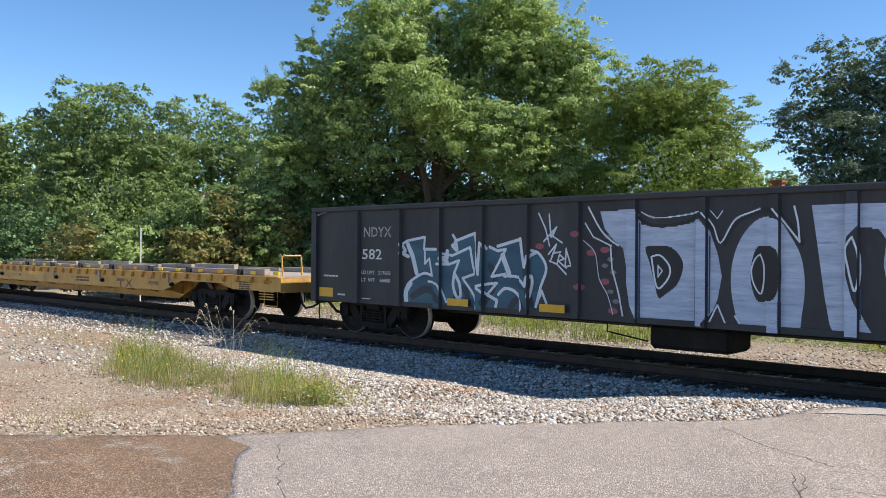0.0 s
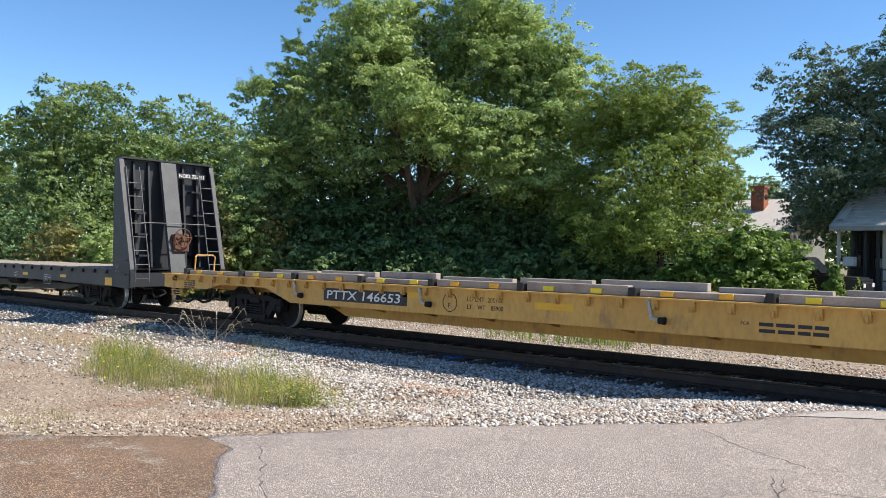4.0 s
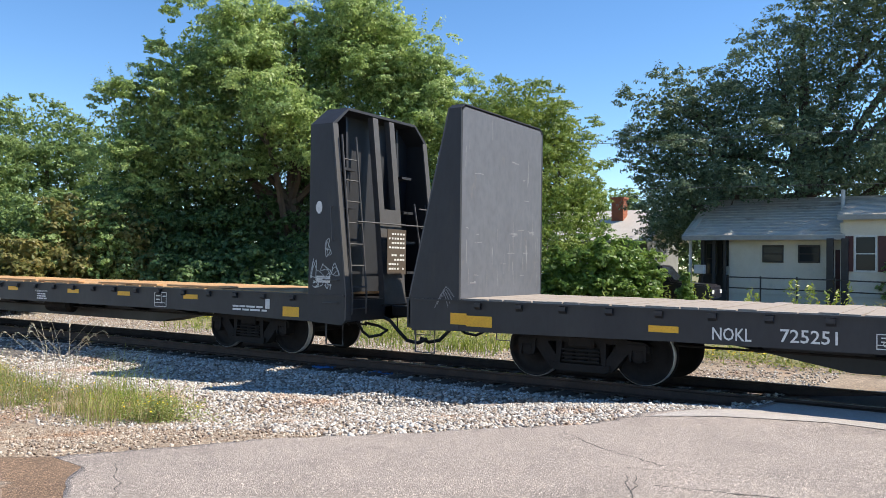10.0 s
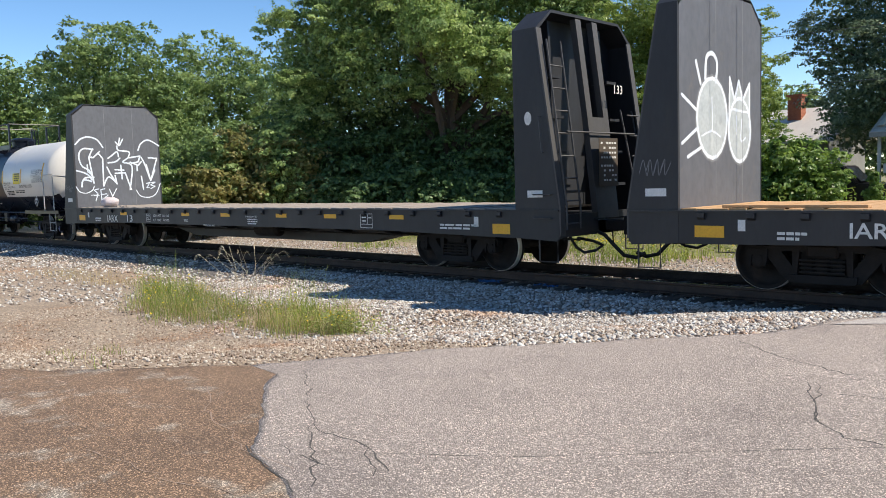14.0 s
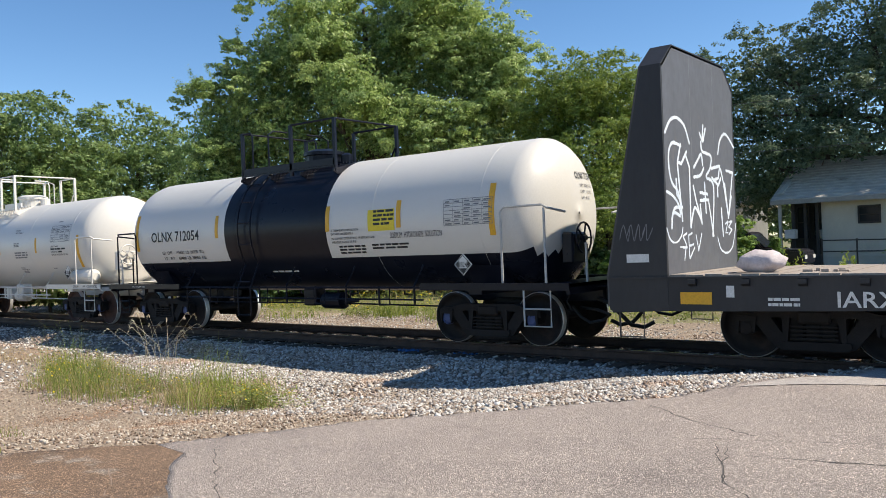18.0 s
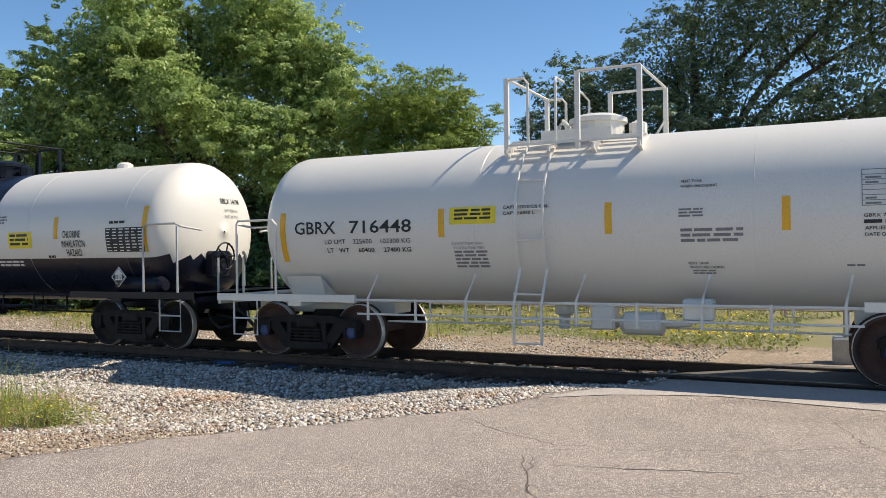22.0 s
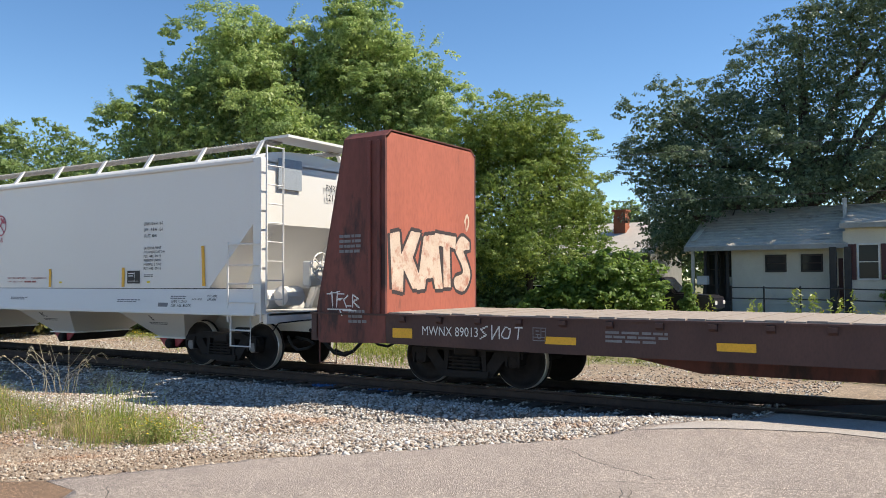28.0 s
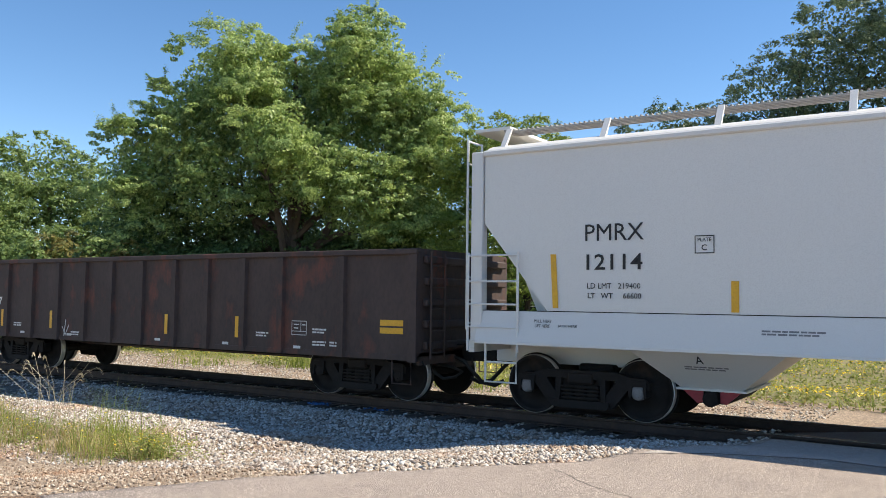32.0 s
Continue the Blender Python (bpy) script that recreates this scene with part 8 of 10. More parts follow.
for wd, pts in (
        (0.05, [(-5.6, 1.88), (-5.46, 1.95), (-4.99, 2.02), (-5.01, 1.79), (-4.64, 1.79)]), (0.07, [(-5.6, 1.88), (-5.5, 1.76), (-5.59, 1.71), (-5.42, 1.65)]), (0.10, [(-5.44, 1.88), (-5.31, 1.67), (-5.2, 1.34)]),
        (0.045, [(-4.99, 1.79), (-4.98, 1.52), (-4.87, 1.62), (-4.8, 1.3)]), (0.05, curve([(-4.8, 1.3), (-4.99, 1.34), (-5.21, 1.26), (-5.43, 1.12), (-5.52, 0.92), (-5.48, 0.75)])), (0.11, curve([(-5.36, 1.14), (-5.48, 0.98), (-5.47, 0.80)])),
        (0.045, curve([(-4.89, 1.19), (-4.64, 1.15), (-4.53, 0.99), (-4.44, 0.83)])), (0.055, [(-4.28, 2.05), (-4.2, 1.95), (-3.76, 2.08), (-3.69, 1.67), (-3.63, 1.35), (-3.6, 1.91), (-3.49, 1.81)]), (0.09, [(-4.28, 1.86), (-4.19, 1.79), (-4.22, 1.92)]),
        (0.05, [(-4.54, 1.71), (-4.29, 1.68), (-3.87, 1.83), (-3.8, 1.51), (-3.75, 1.36), (-4.04, 1.27)]), (0.05, curve([(-4.04, 1.27), (-3.78, 0.98), (-3.7, 0.75)])), (0.05, [(-4.63, 1.52), (-4.37, 1.52), (-4.13, 1.59), (-4.24, 1.37)]),
        (0.065, curve([(-4.24, 1.37), (-4.27, 1.13), (-4.18, 0.93), (-4.09, 0.95), (-4.12, 1.17), (-4.22, 1.33)])), (0.08, [(-4.42, 1.76), (-4.42, 1.64), (-4.56, 1.62), (-4.42, 1.56)]), (0.05, [(-4.4, 0.85), (-4.38, 0.74)]),
        (0.05, [(-3.42, 1.84), (-3.24, 1.77), (-3.06, 1.8), (-3.16, 1.65), (-3.37, 1.32), (-3.07, 1.37)]), (0.055, [(-3.24, 1.85), (-2.7, 1.98), (-2.66, 1.71), (-2.62, 1.5), (-2.57, 1.68), (-2.42, 1.75)]), (0.10, [(-3.13, 1.69), (-2.99, 1.39)]),
        (0.05, curve([(-3.09, 1.33), (-2.94, 1.34), (-2.75, 1.31), (-2.61, 1.18)])), (0.06, curve([(-2.61, 1.18), (-2.58, 1.32), (-2.51, 1.34), (-2.5, 1.2), (-2.56, 1.0)])), (0.055, curve([(-3.22, 1.01), (-3.08, 1.12), (-2.88, 1.09), (-2.74, 0.96), (-2.7, 0.8), (-2.78, 0.74)])),
        (0.05, [(-3.72, 1.13), (-3.51, 1.18), (-3.25, 1.21), (-3.47, 1.0), (-3.72, 1.13)]), (0.06, [(-3.47, 1.0), (-3.25, 0.91), (-3.29, 0.74)]), (0.05, curve([(-2.52, 1.78), (-2.35, 1.72), (-2.21, 1.49), (-2.32, 1.18), (-2.42, 0.84)])), (0.045, [(-2.42, 0.84), (-2.3, 1.11), (-2.19, 0.88), (-2.09, 0.74)])):
    lines += stroke(pts, wd)
spray(gon, lines, yg - 0.004, spray_white, RA, pr, dz=0.009)
# thin tags between the pieces
tags = []
for pts in ([(-2.37, 2.4), (-2.23, 2.14), (-2.15, 1.86)], [(-2.16, 2.38), (-2.12, 2.0), (-2.01, 2.17), (-2.27, 1.93)], [(-2.01, 2.17), (-2.09, 2.02), (-1.9, 1.91)], [(-2.17, 1.72), (-2.01, 1.89), (-2.12, 1.63), (-2.08, 1.74), (-1.93, 1.76)], [(-2.0, 1.56), (-1.95, 1.72), (-1.86, 1.65), (-1.97, 1.61), (-1.82, 1.5)], [(-1.82, 1.82), (-1.84, 1.52), (-1.73, 1.54), (-1.81, 1.77)], [(-2.15, 1.61), (-2.0, 1.56), (-1.82, 1.4)]):
    tags += stroke(pts, 0.028)
spray(gon, tags, yg - 0.003, spray_white, RA, pr, dz=0.009, label="thin white sprayed tags")
spray(gon, [oval(x, z, 0.09, 0.05, 10) for x, z in ((-2.35, 1.85), (-1.55, 1.2), (-1.62, 2.05), (-1.1, 1.8), (-1.1, 1.3), (-0.95, 0.85), (-1.35, 1.75))], yg - 0.003, spray_pink, RA, pr, dz=0.014, label="dabs of pink paint")
spray(gon, [oval(x, z, 0.06, 0.035, 8) for x, z in ((-1.05, 2.0), (-1.0, 1.65), (-0.95, 1.45), (-1.0, 1.15), (-0.9, 1.0), (-1.1, 1.55))], yg - 0.003, letter_grey, RA, pr, dz=0.014)
# the silver piece
silver = [[(-1.19, 2.40), (-0.55, 2.42), (-0.47, 2.18), (-0.14, 2.14), (0.32, 2.19), (0.47, 2.25), (0.61, 2.07), (0.73, 1.75), (0.79, 1.43), (0.73, 1.11), (0.63, 0.86), (0.51, 0.72), (-0.52, 0.72), (-0.63, 0.96), (-0.70, 1.39), (-0.78, 1.82), (-0.95, 1.95), (-1.11, 2.13)],
          curve([(1.36, 2.25), (1.58, 2.21), (1.74, 1.98), (1.87, 1.72), (1.92, 1.35), (1.88, 0.94), (1.79, 0.72), (1.12, 0.72), (0.98, 0.96), (0.92, 1.35), (0.95, 1.67), (1.05, 1.95), (1.19, 2.14)], 3, True),
          [(2.0, 2.40), (3.5, 2.40), (3.65, 1.9), (3.75, 0.72), (3.05, 0.72), (2.95, 1.1), (2.86, 1.63), (2.89, 1.95), (2.80, 2.08), (2.56, 2.11), (2.44, 1.98), (2.41, 1.69), (2.44, 1.47), (2.51, 1.19), (2.65, 0.91), (2.76, 0.72), (2.29, 0.72), (2.23, 0.85), (2.17, 1.18), (2.11, 1.61), (2.06, 1.98)],
          [(4.0, 2.4), (4.6, 2.4), (4.6, 1.1), (5.6, 1.1), (5.6, 0.72), (4.0, 0.72)]]
spray(gon, silver, yg - 0.002, spray_silver, RA, pr, label="large silver block letter graffiti")
dark = [curve([(-0.40, 1.84), (-0.19, 1.87), (0.04, 1.83), (0.19, 1.66), (0.20, 1.50), (0.11, 1.29), (-0.05, 1.16), (-0.18, 1.09), (-0.25, 1.32), (-0.33, 1.61)], 3, True), curve([(1.29, 1.85), (1.40, 1.87), (1.56, 1.82), (1.61, 1.60), (1.61, 1.38), (1.54, 1.15), (1.37, 1.11), (1.28, 1.13), (1.21, 1.33), (1.20, 1.52), (1.23, 1.71)], 3, True)]
dark += stroke(curve([(-0.52, 2.29), (-0.33, 2.18), (-0.05, 2.16), (0.26, 2.21), (0.43, 2.30), (0.56, 2.23), (0.75, 1.97)]), 0.05) + stroke(curve([(0.83, 1.9), (1.0, 2.2), (1.28, 2.33), (1.5, 2.33), (1.72, 2.15), (1.88, 1.9)]), 0.07) + stroke([(0.52, 0.74), (0.74, 1.0)], 0.04)
spray(gon, dark, yg - 0.004, spray_black, RA, pr)
rule = stroke([(-0.50, 2.2), (-0.50, 0.75)], 0.03) + stroke([(0.40, 2.2), (0.40, 0.75)], 0.03) + stroke([(0.61, 2.0), (0.61, 0.9)], 0.025) + stroke([(1.60, 1.1), (1.60, 0.75)], 0.03) + stroke([(2.59, 1.3), (2.59, 0.95)], 0.03) + stroke([(-0.71, 2.15), (-0.71, 1.4)], 0.02)
spray(gon, rule, yg - 0.003, mat("deep_blue_spray", (0.05, 0.08, 0.17), scale=4, rough=0.5, bump=0.0), RA, pr, name="spray_edge", label="deep blue edges along the ribs")
hi = stroke(curve([(-0.30, 1.70), (-0.16, 1.72), (-0.02, 1.59), (0.0, 1.45), (-0.08, 1.31), (-0.21, 1.25), (-0.30, 1.70)]), 0.028) + stroke([(-0.19, 1.57), (-0.12, 1.49), (-0.19, 1.40), (-0.19, 1.57)], 0.018)
hi += stroke(curve([(1.33, 1.75), (1.38, 1.60), (1.38, 1.37), (1.34, 1.21), (1.25, 1.33), (1.21, 1.52), (1.26, 1.68), (1.33, 1.75)]), 0.022) + stroke(curve([(2.51, 1.98), (2.58, 1.76), (2.59, 1.48), (2.54, 1.30), (2.46, 1.62), (2.43, 1.83), (2.51, 1.98)]), 0.026)
hi += stroke(curve([(-1.40, 2.47), (-1.19, 2.13), (-1.0, 1.95), (-0.86, 1.87)]), 0.028) + stroke([(-1.0, 1.86), (-0.97, 1.51), (-0.85, 1.12), (-0.77, 0.74)], 0.028) + stroke([(-1.46, 2.22), (-1.31, 2.0), (-0.98, 1.86)], 0.024)
hi += stroke(curve([(0.51, 2.33), (0.66, 2.15), (0.77, 1.91), (0.97, 2.22), (1.21, 2.33), (1.32, 2.37)]), 0.024) + stroke([(1.51, 2.36), (1.66, 2.17), (1.85, 1.92), (1.83, 2.17), (1.78, 2.39)], 0.026) + stroke([(0.59, 0.74), (0.73, 1.03), (0.86, 0.74)], 0.024) + stroke([(0.98, 0.89), (1.08, 0.74)], 0.022)
hi += stroke(curve([(-0.47, 2.37), (-0.24, 2.28), (0.12, 2.30), (0.47, 2.35)]), 0.02) + stroke([(0.62, 2.36), (0.72, 2.25), (0.80, 2.36)], 0.014) + stroke(curve([(-1.5, 1.95), (-1.28, 1.75), (-1.2, 1.35), (-1.05, 1.1), (-0.95, 0.8)]), 0.014)
spray(gon, hi, yg - 0.006, spray_white, RA, pr, dz=0.014)

ribs_k = [-6.2, -5.16, -4.14, -3.1, -2.1, -1.15, -0.13, 0.9, 1.86, 2.87, 3.84, 5.28]
gk = gondola("rusty dark brown gondola car with heavy ribs", -196.52, 6.88, 5.3, 0.78, 2.60, ribs_k, brown_gon, brown_gon)
text(gk, "7", -5.62, 1.42, 0.28, yg, letter_white)
for x in (-5.28, -3.27, 0.73, 2.76):
    patches(gk, "reflector", [(x - 0.045, x + 0.045, 1.0, 1.4)], yg - 0.072, reflect, label="yellow reflective tape")
patches(gk, "reflector", [(6.1, 6.58, 1.31, 1.41)], yg, reflect, label="yellow reflective tape")
patches(gk, "reflector", [(6.1, 6.58, 1.18, 1.28)], yg, reflect, label="yellow reflective tape")
frame_panel(gk, 4.1, 1.09, 0.36, 0.26, yg, letter_white)
for x, z in ((-4.9, 1.1), (3.2, 1.12), (4.6, 1.22), (4.6, 1.0), (-2.6, 0.95), (5.0, 1.0)):
    bars(gk, x, z, 0.32, 2, 0.03, letter_white, yg, words=3)
for x in (-4.6, -2.75, 0.3, 2.3, 4.15):
    patches(gk, "lettering", [(x, x + 0.17, 0.85, 0.9)], yg, letter_white)
spray(gk, stroke([(-2.85, 0.84), (-2.8, 1.2)], 0.025) + stroke([(-2.92, 1.05), (-2.8, 0.86), (-2.68, 1.08)], 0.02), yg - 0.002, letter_white, name="chalk_mark")


# -- tank cars --
def shell(c, L, depth, R, zc, zones, upper, lower, line):
    """A riveted-smooth shell with domed heads. Faces under the paint line, or in the band (pair of x), take the lower paint."""
    xs = [-L - depth * math.sin(a * math.pi / 2 / 9) for a in range(9, 0, -1)] + [-L]
    n = 26
    mids = sorted(set([-L + 2 * L * i / n for i in range(1, n)] + [z for z in zones if abs(z) < L]))
    xs += mids + [L] + [L + depth * math.sin(a * math.pi / 2 / 9) for a in range(1, 10)]
    ang = [2 * math.pi * j / 48 for j in range(48)]
    if line:
        s = math.asin((line - zc) / R)
        ang = sorted([a for a in ang if abs(a - (s % (2 * math.pi))) > 0.05 and abs(a - ((math.pi - s) % (2 * math.pi))) > 0.05] + [s % (2 * math.pi), (math.pi - s) % (2 * math.pi)])
    k = len(ang)
    v, f = [], []
    for x in xs:
        e = max(0.0, abs(x) - L) / depth
        r = R * math.sqrt(max(0.0, 1 - e * e)) if e < 0.999 else 0.02
        v += [(x, r * math.cos(a), zc + r * math.sin(a)) for a in ang]
    for i in range(len(xs) - 1):
        for j in range(k):
            f.append((i * k + j, i * k + (j + 1) % k, (i + 1) * k + (j + 1) % k, (i + 1) * k + j))
    f += [tuple(range(k)), tuple(range((len(xs) - 1) * k, len(xs) * k))[::-1]]
    ob = raw("tank_shell", v, [q[::-1] for q in f], upper, c)
    me = ob.data
    me.materials.append(lower)
    for p in me.polygons:
        p.use_smooth = True
        q = p.center
        if line and (q.z < line or (zones and zones[0] < q.x < zones[1])):
            p.material_index = 1
    return ob


def tank_car(label, at, tr, L, depth, R, zc, zones, upper, lower, line, fit, wm, cap, plat, rail_h, end_m):
    """A tank car. plat: (x0, x1) of the top platform."""
    c = car(label, at)
    shell(c, L, depth, R, zc, zones, upper, lower, line)
    top = zc + R
    half = L + depth + 0.55
    # weld rings
    for x in (-L * 0.30, L * 0.45, L * 0.9):
        part("weld_seam", tube(bmesh.new(), [(x, (R + 0.001) * math.cos(a * math.pi / 24), zc + (R + 0.001) * math.sin(a * math.pi / 24)) for a in range(0, 49)], 0.0025, 4), lower if zones and zones[0] < x < zones[1] else upper, c)
    for s in (1, -1):
        part("stub_sill", B(min(s * (tr - 1.3), s * half), max(s * (tr - 1.3), s * half), -0.28, 0.28, 0.72, 1.02, 0.02), fit, c)
        part("saddle", prism(bmesh.new(), [(-0.95, 0.98), (0.95, 0.98), (1.15, zc - 0.62 * R), (0.8, zc - 0.80 * R), (0.0, zc - 0.97 * R), (-0.8, zc - 0.80 * R), (-1.15, zc - 0.62 * R)], s * tr - 0.35, s * tr + 0.35, "x"), fit, c)
        part("body_bolster", B(s * tr - 0.14, s * tr + 0.14, -1.42, 1.42, 0.90, 1.06, 0.01), fit, c)
        part("end_platform", B(min(s * (half - 0.75), s * half), max(s * (half - 0.75), s * half), -1.42, 1.42, 1.03, 1.08), fit, c)
        part("end_sill", B(min(s * half, s * (half - 0.06)), max(s * half, s * (half - 0.06)), -1.42, 1.42, 0.92, 1.08), fit, c)
        for y in (-1.42, 1.42):
            part("side_channel", B(min(s * (tr - 1.2), s * half), max(s * (tr - 1.2), s * half), y - 0.03, y + 0.03, 0.98, 1.10), fit, c)
            rail = [(s * (half - 1.25), y, 1.1), (s * (half - 1.25), y, 2.28), (s * (half - 1.18), y, 2.35), (s * (half - 0.45), y, 2.35)]
            part("corner_rail", tube(bmesh.new(), rail + [(s * (half - 0.38), y * 0.97, 2.3), (s * (half - 0.36), y * 0.6, 2.24)], 0.021, 6), end_m, c)
            part("corner_upright", tube(bmesh.new(), [(s * (half - 0.42), y, 1.08), (s * (half - 0.42), y, 2.3)], 0.021, 6), end_m, c)
            part("step", tube(bmesh.new(), [(s * (half - 0.35), y, 1.0), (s * (half - 0.35), y, 0.40), (s * (half - 0.85), y, 0.40), (s * (half - 0.85), y, 1.0)], 0.018, 6), end_m, c)
            part("step_tread", tube(bmesh.new(), [(s * (half - 0.35), y, 0.68), (s * (half - 0.85), y, 0.68)], 0.016, 6), end_m, c)
            part("end_post", tube(bmesh.new(), [(s * (half - 0.03), y * 0.55, 1.05), (s * (half - 0.03), y * 0.55, 1.72)], 0.022, 6), end_m, c)
        coupler(c, s * (half - 0.15), s, rust_knuckle if end_m is white_paint and s > 0 else iron)
        bogie(c, s * tr, iron, cap, wm)
    # side rails under the shell
    for y in (-1.36, 1.36):
        part("side_rail", tube(bmesh.new(), [(-tr + 0.9, y, 1.02), (tr - 0.9, y, 1.02)], 0.022, 6), fit, c)
        part("lower_rail", tube(bmesh.new(), [(-tr + 1.2, y, 0.80), (tr - 1.2, y, 0.80)], 0.018, 6), fit, c)
        for i in range(9):
            x = -tr + 1.4 + i * (2 * tr - 2.8) / 8
            up = [(x, y, 0.70), (x, y, 1.05)]
            if i % 2 == 0:
                up += [(x + 0.08, y * 0.86, zc - R * 0.60)]
            part("rail_hanger", tube(bmesh.new(), up, 0.022, 6), fit, c)
            if i % 2:
                part("rail_hanger", tube(bmesh.new(), [(x, y, 0.70), (x + 0.26, y, 0.70), (x + 0.26, y, 1.02)], 0.02, 6), fit, c)
    # brake gear
    part("brake_cylinder", lathe(bmesh.new(), [(0.10, -0.4), (0.17, -0.32), (0.17, 0.2), (0.06, 0.24), (0.03, 0.6)], 14, "x", (0.9, -0.8, 0.72)), fit, c)
    part("brake_rod", tube(bmesh.new(), [(-tr + 1.3, -0.55, 0.62), (0.6, -0.7, 0.66), (tr - 1.3, -0.55, 0.62)], 0.018, 6), fit, c)
    part("brake_valve", B(0.1, 0.45, -1.0, -0.7, 0.62, 0.98, 0.03), fit, c)
    part("bottom_outlet", lathe(bmesh.new(), [(0.16, 0.98), (0.16, 0.78), (0.09, 0.74), (0.09, 0.56), (0.11, 0.54)], 12, "z", (-0.6, 0, 0)), fit, c)
    # the side ladder
    xl = plat[0] + (0.55 if end_m is not white_paint else 0.5)
    for y in (-1, 1):
        bm = bmesh.new()
        pts = []
        for q in range(11):
            a = math.radians(62 - q * 9.2)
            pts.append((y * (R + 0.10) * math.cos(a), zc + (R + 0.10) * math.sin(a)))
        pts += [(y * 1.50, 1.0), (y * 1.50, 0.42)]
        for dx in (-0.21, 0.21):
            tube(bm, [(xl + dx, p, z) for p, z in pts], 0.02, 6)
        for q in range(2, 10, 2):
            p, z = pts[q]
            tube(bm, [(xl - 0.21, p, z), (xl + 0.21, p, z)], 0.015, 6)
        for z in (1.15, 0.8, 0.44):
            tube(bm, [(xl - 0.21, y * 1.5, z), (xl + 0.21, y * 1.5, z)], 0.015, 6)
        part("side_ladder", bm, fit if end_m is not white_paint else white_paint, c)
    # the top platform
    fm = end_m if end_m is white_paint else tank_black
    x0, x1 = plat
    for y in (-1, 1):
        for i in range(7):
            yy = y * (0.45 + 0.09 * i)
            zz = zc + math.sqrt(max(R * R - 0.4 * 0.4, 0)) + 0.03 - (0.10 if i > 3 else 0.04) * (i / 6)
            part("grating_bar", B(x0, x1, yy - 0.014, yy + 0.014, zz - 0.03, zz), fm, c)
        for i in range(4):
            x = x0 + (x1 - x0) * i / 3
            part("platform_bracket", prism(bmesh.new(), [(y * 0.4, top - 0.06), (y * 1.02, top - 0.20), (y * 1.02, top - 0.26), (y * 0.8, top - 0.34), (y * 0.4, top - 0.10)], x - 0.02, x + 0.02, "x"), fm, c)
        zt = top + rail_h
        for x in (x0, x0 + 0.55 * (x1 - x0), x1):
            part("rail_post", B(x - 0.035, x + 0.035, y * 0.95 - 0.03, y * 0.95 + 0.03, top - 0.25, zt), fm, c)
        part("guard_rail", tube(bmesh.new(), [(x0 + 0.55 * (x1 - x0), y * 0.95, zt), (x1, y * 0.95, zt)], 0.022, 6), fm, c)
        part("guard_rail", tube(bmesh.new(), [(x0, y * 0.95, zt - 0.02), (x0 + 0.28, y * 0.95, zt - 0.02), (x0 + 0.34, y * 0.95, zt - 0.1), (x0 + 0.34, y * 0.95, top - 0.15)], 0.022, 6), fm, c)
        part("loop_rail", tube(bmesh.new(), [(xl + 0.26, y * 0.9, top - 0.2), (xl + 0.26, y * 0.9, zt - 0.1), (xl + 0.20, y * 0.7, zt), (xl + 0.2, y * 0.3, zt)], 0.02, 6), fm, c)
    for x in (x0, x1):
        part("guard_rail", tube(bmesh.new(), [(x, -0.95, zt), (x, 0.95, zt)], 0.022, 6), fm, c)
        part("guard_brace", tube(bmesh.new(), [(x, 0.9, top + 0.35), (x + (0.3 if x == x0 else -0.3), 0.9, top - 0.12)], 0.02, 6), fm, c)
    mid = (x0 + x1) / 2
    part("toe_plate", B(x0, x1, -0.98, -0.96, top - 0.12, top + 0.02) if end_m is not white_paint else B(mid - 0.6, mid + 0.5, -0.55, -0.5, top - 0.05, top + 0.10), fm, c)
    dome = part("manway", lathe(bmesh.new(), [(0.40, top - 0.12), (0.40, top + 0.22), (0.45, top + 0.23), (0.45, top + 0.30), (0.30, top + 0.36), (0.05, top + 0.38)], 22, "z", (mid + 0.15, 0, 0)), fm, c)
    part("valve", tube(bmesh.new(), [(mid - 0.55, 0.15, top - 0.05), (mid - 0.55, 0.15, top + 0.25), (mid - 0.47, 0.15, top + 0.33), (mid - 0.38, 0.15, top + 0.25), (mid - 0.38, 0.15, top - 0.05)], 0.05, 8), fm, c)
    part("valve_housing", lathe(bmesh.new(), [(0.14, top - 0.05), (0.14, top + 0.2), (0.05, top + 0.25)], 12, "z", (mid + 0.75, 0.1, 0)), fm, c)
    return c


def placard(c, x, z, y, n):
    """A diamond hazard sign in its holder."""
    p = part("placard", prism(bmesh.new(), [(x - 0.19, z), (x, z - 0.19), (x + 0.19, z), (x, z + 0.19)], y - 0.012, y), letter_white, c, "white diamond hazard placard")
    spray(p, stroke([(x - 0.165, z), (x, z - 0.165), (x + 0.165, z), (x, z + 0.165), (x - 0.165, z)], 0.012), y - 0.014, letter_black, name="placard_line")
    spray(p, [[(x - 0.155, z), (x - 0.09, z - 0.065), (x - 0.09, z + 0.065)], [(x + 0.155, z), (x + 0.09, z - 0.065), (x + 0.09, z + 0.065)], [(x - 0.085, z - 0.07), (x + 0.085, z - 0.07), (x, z - 0.15)]], y - 0.014, letter_black, name="placard_mark")
    text(p, n, x - 0.085, z - 0.045, 0.09, y - 0.015, letter_black, 0.17)


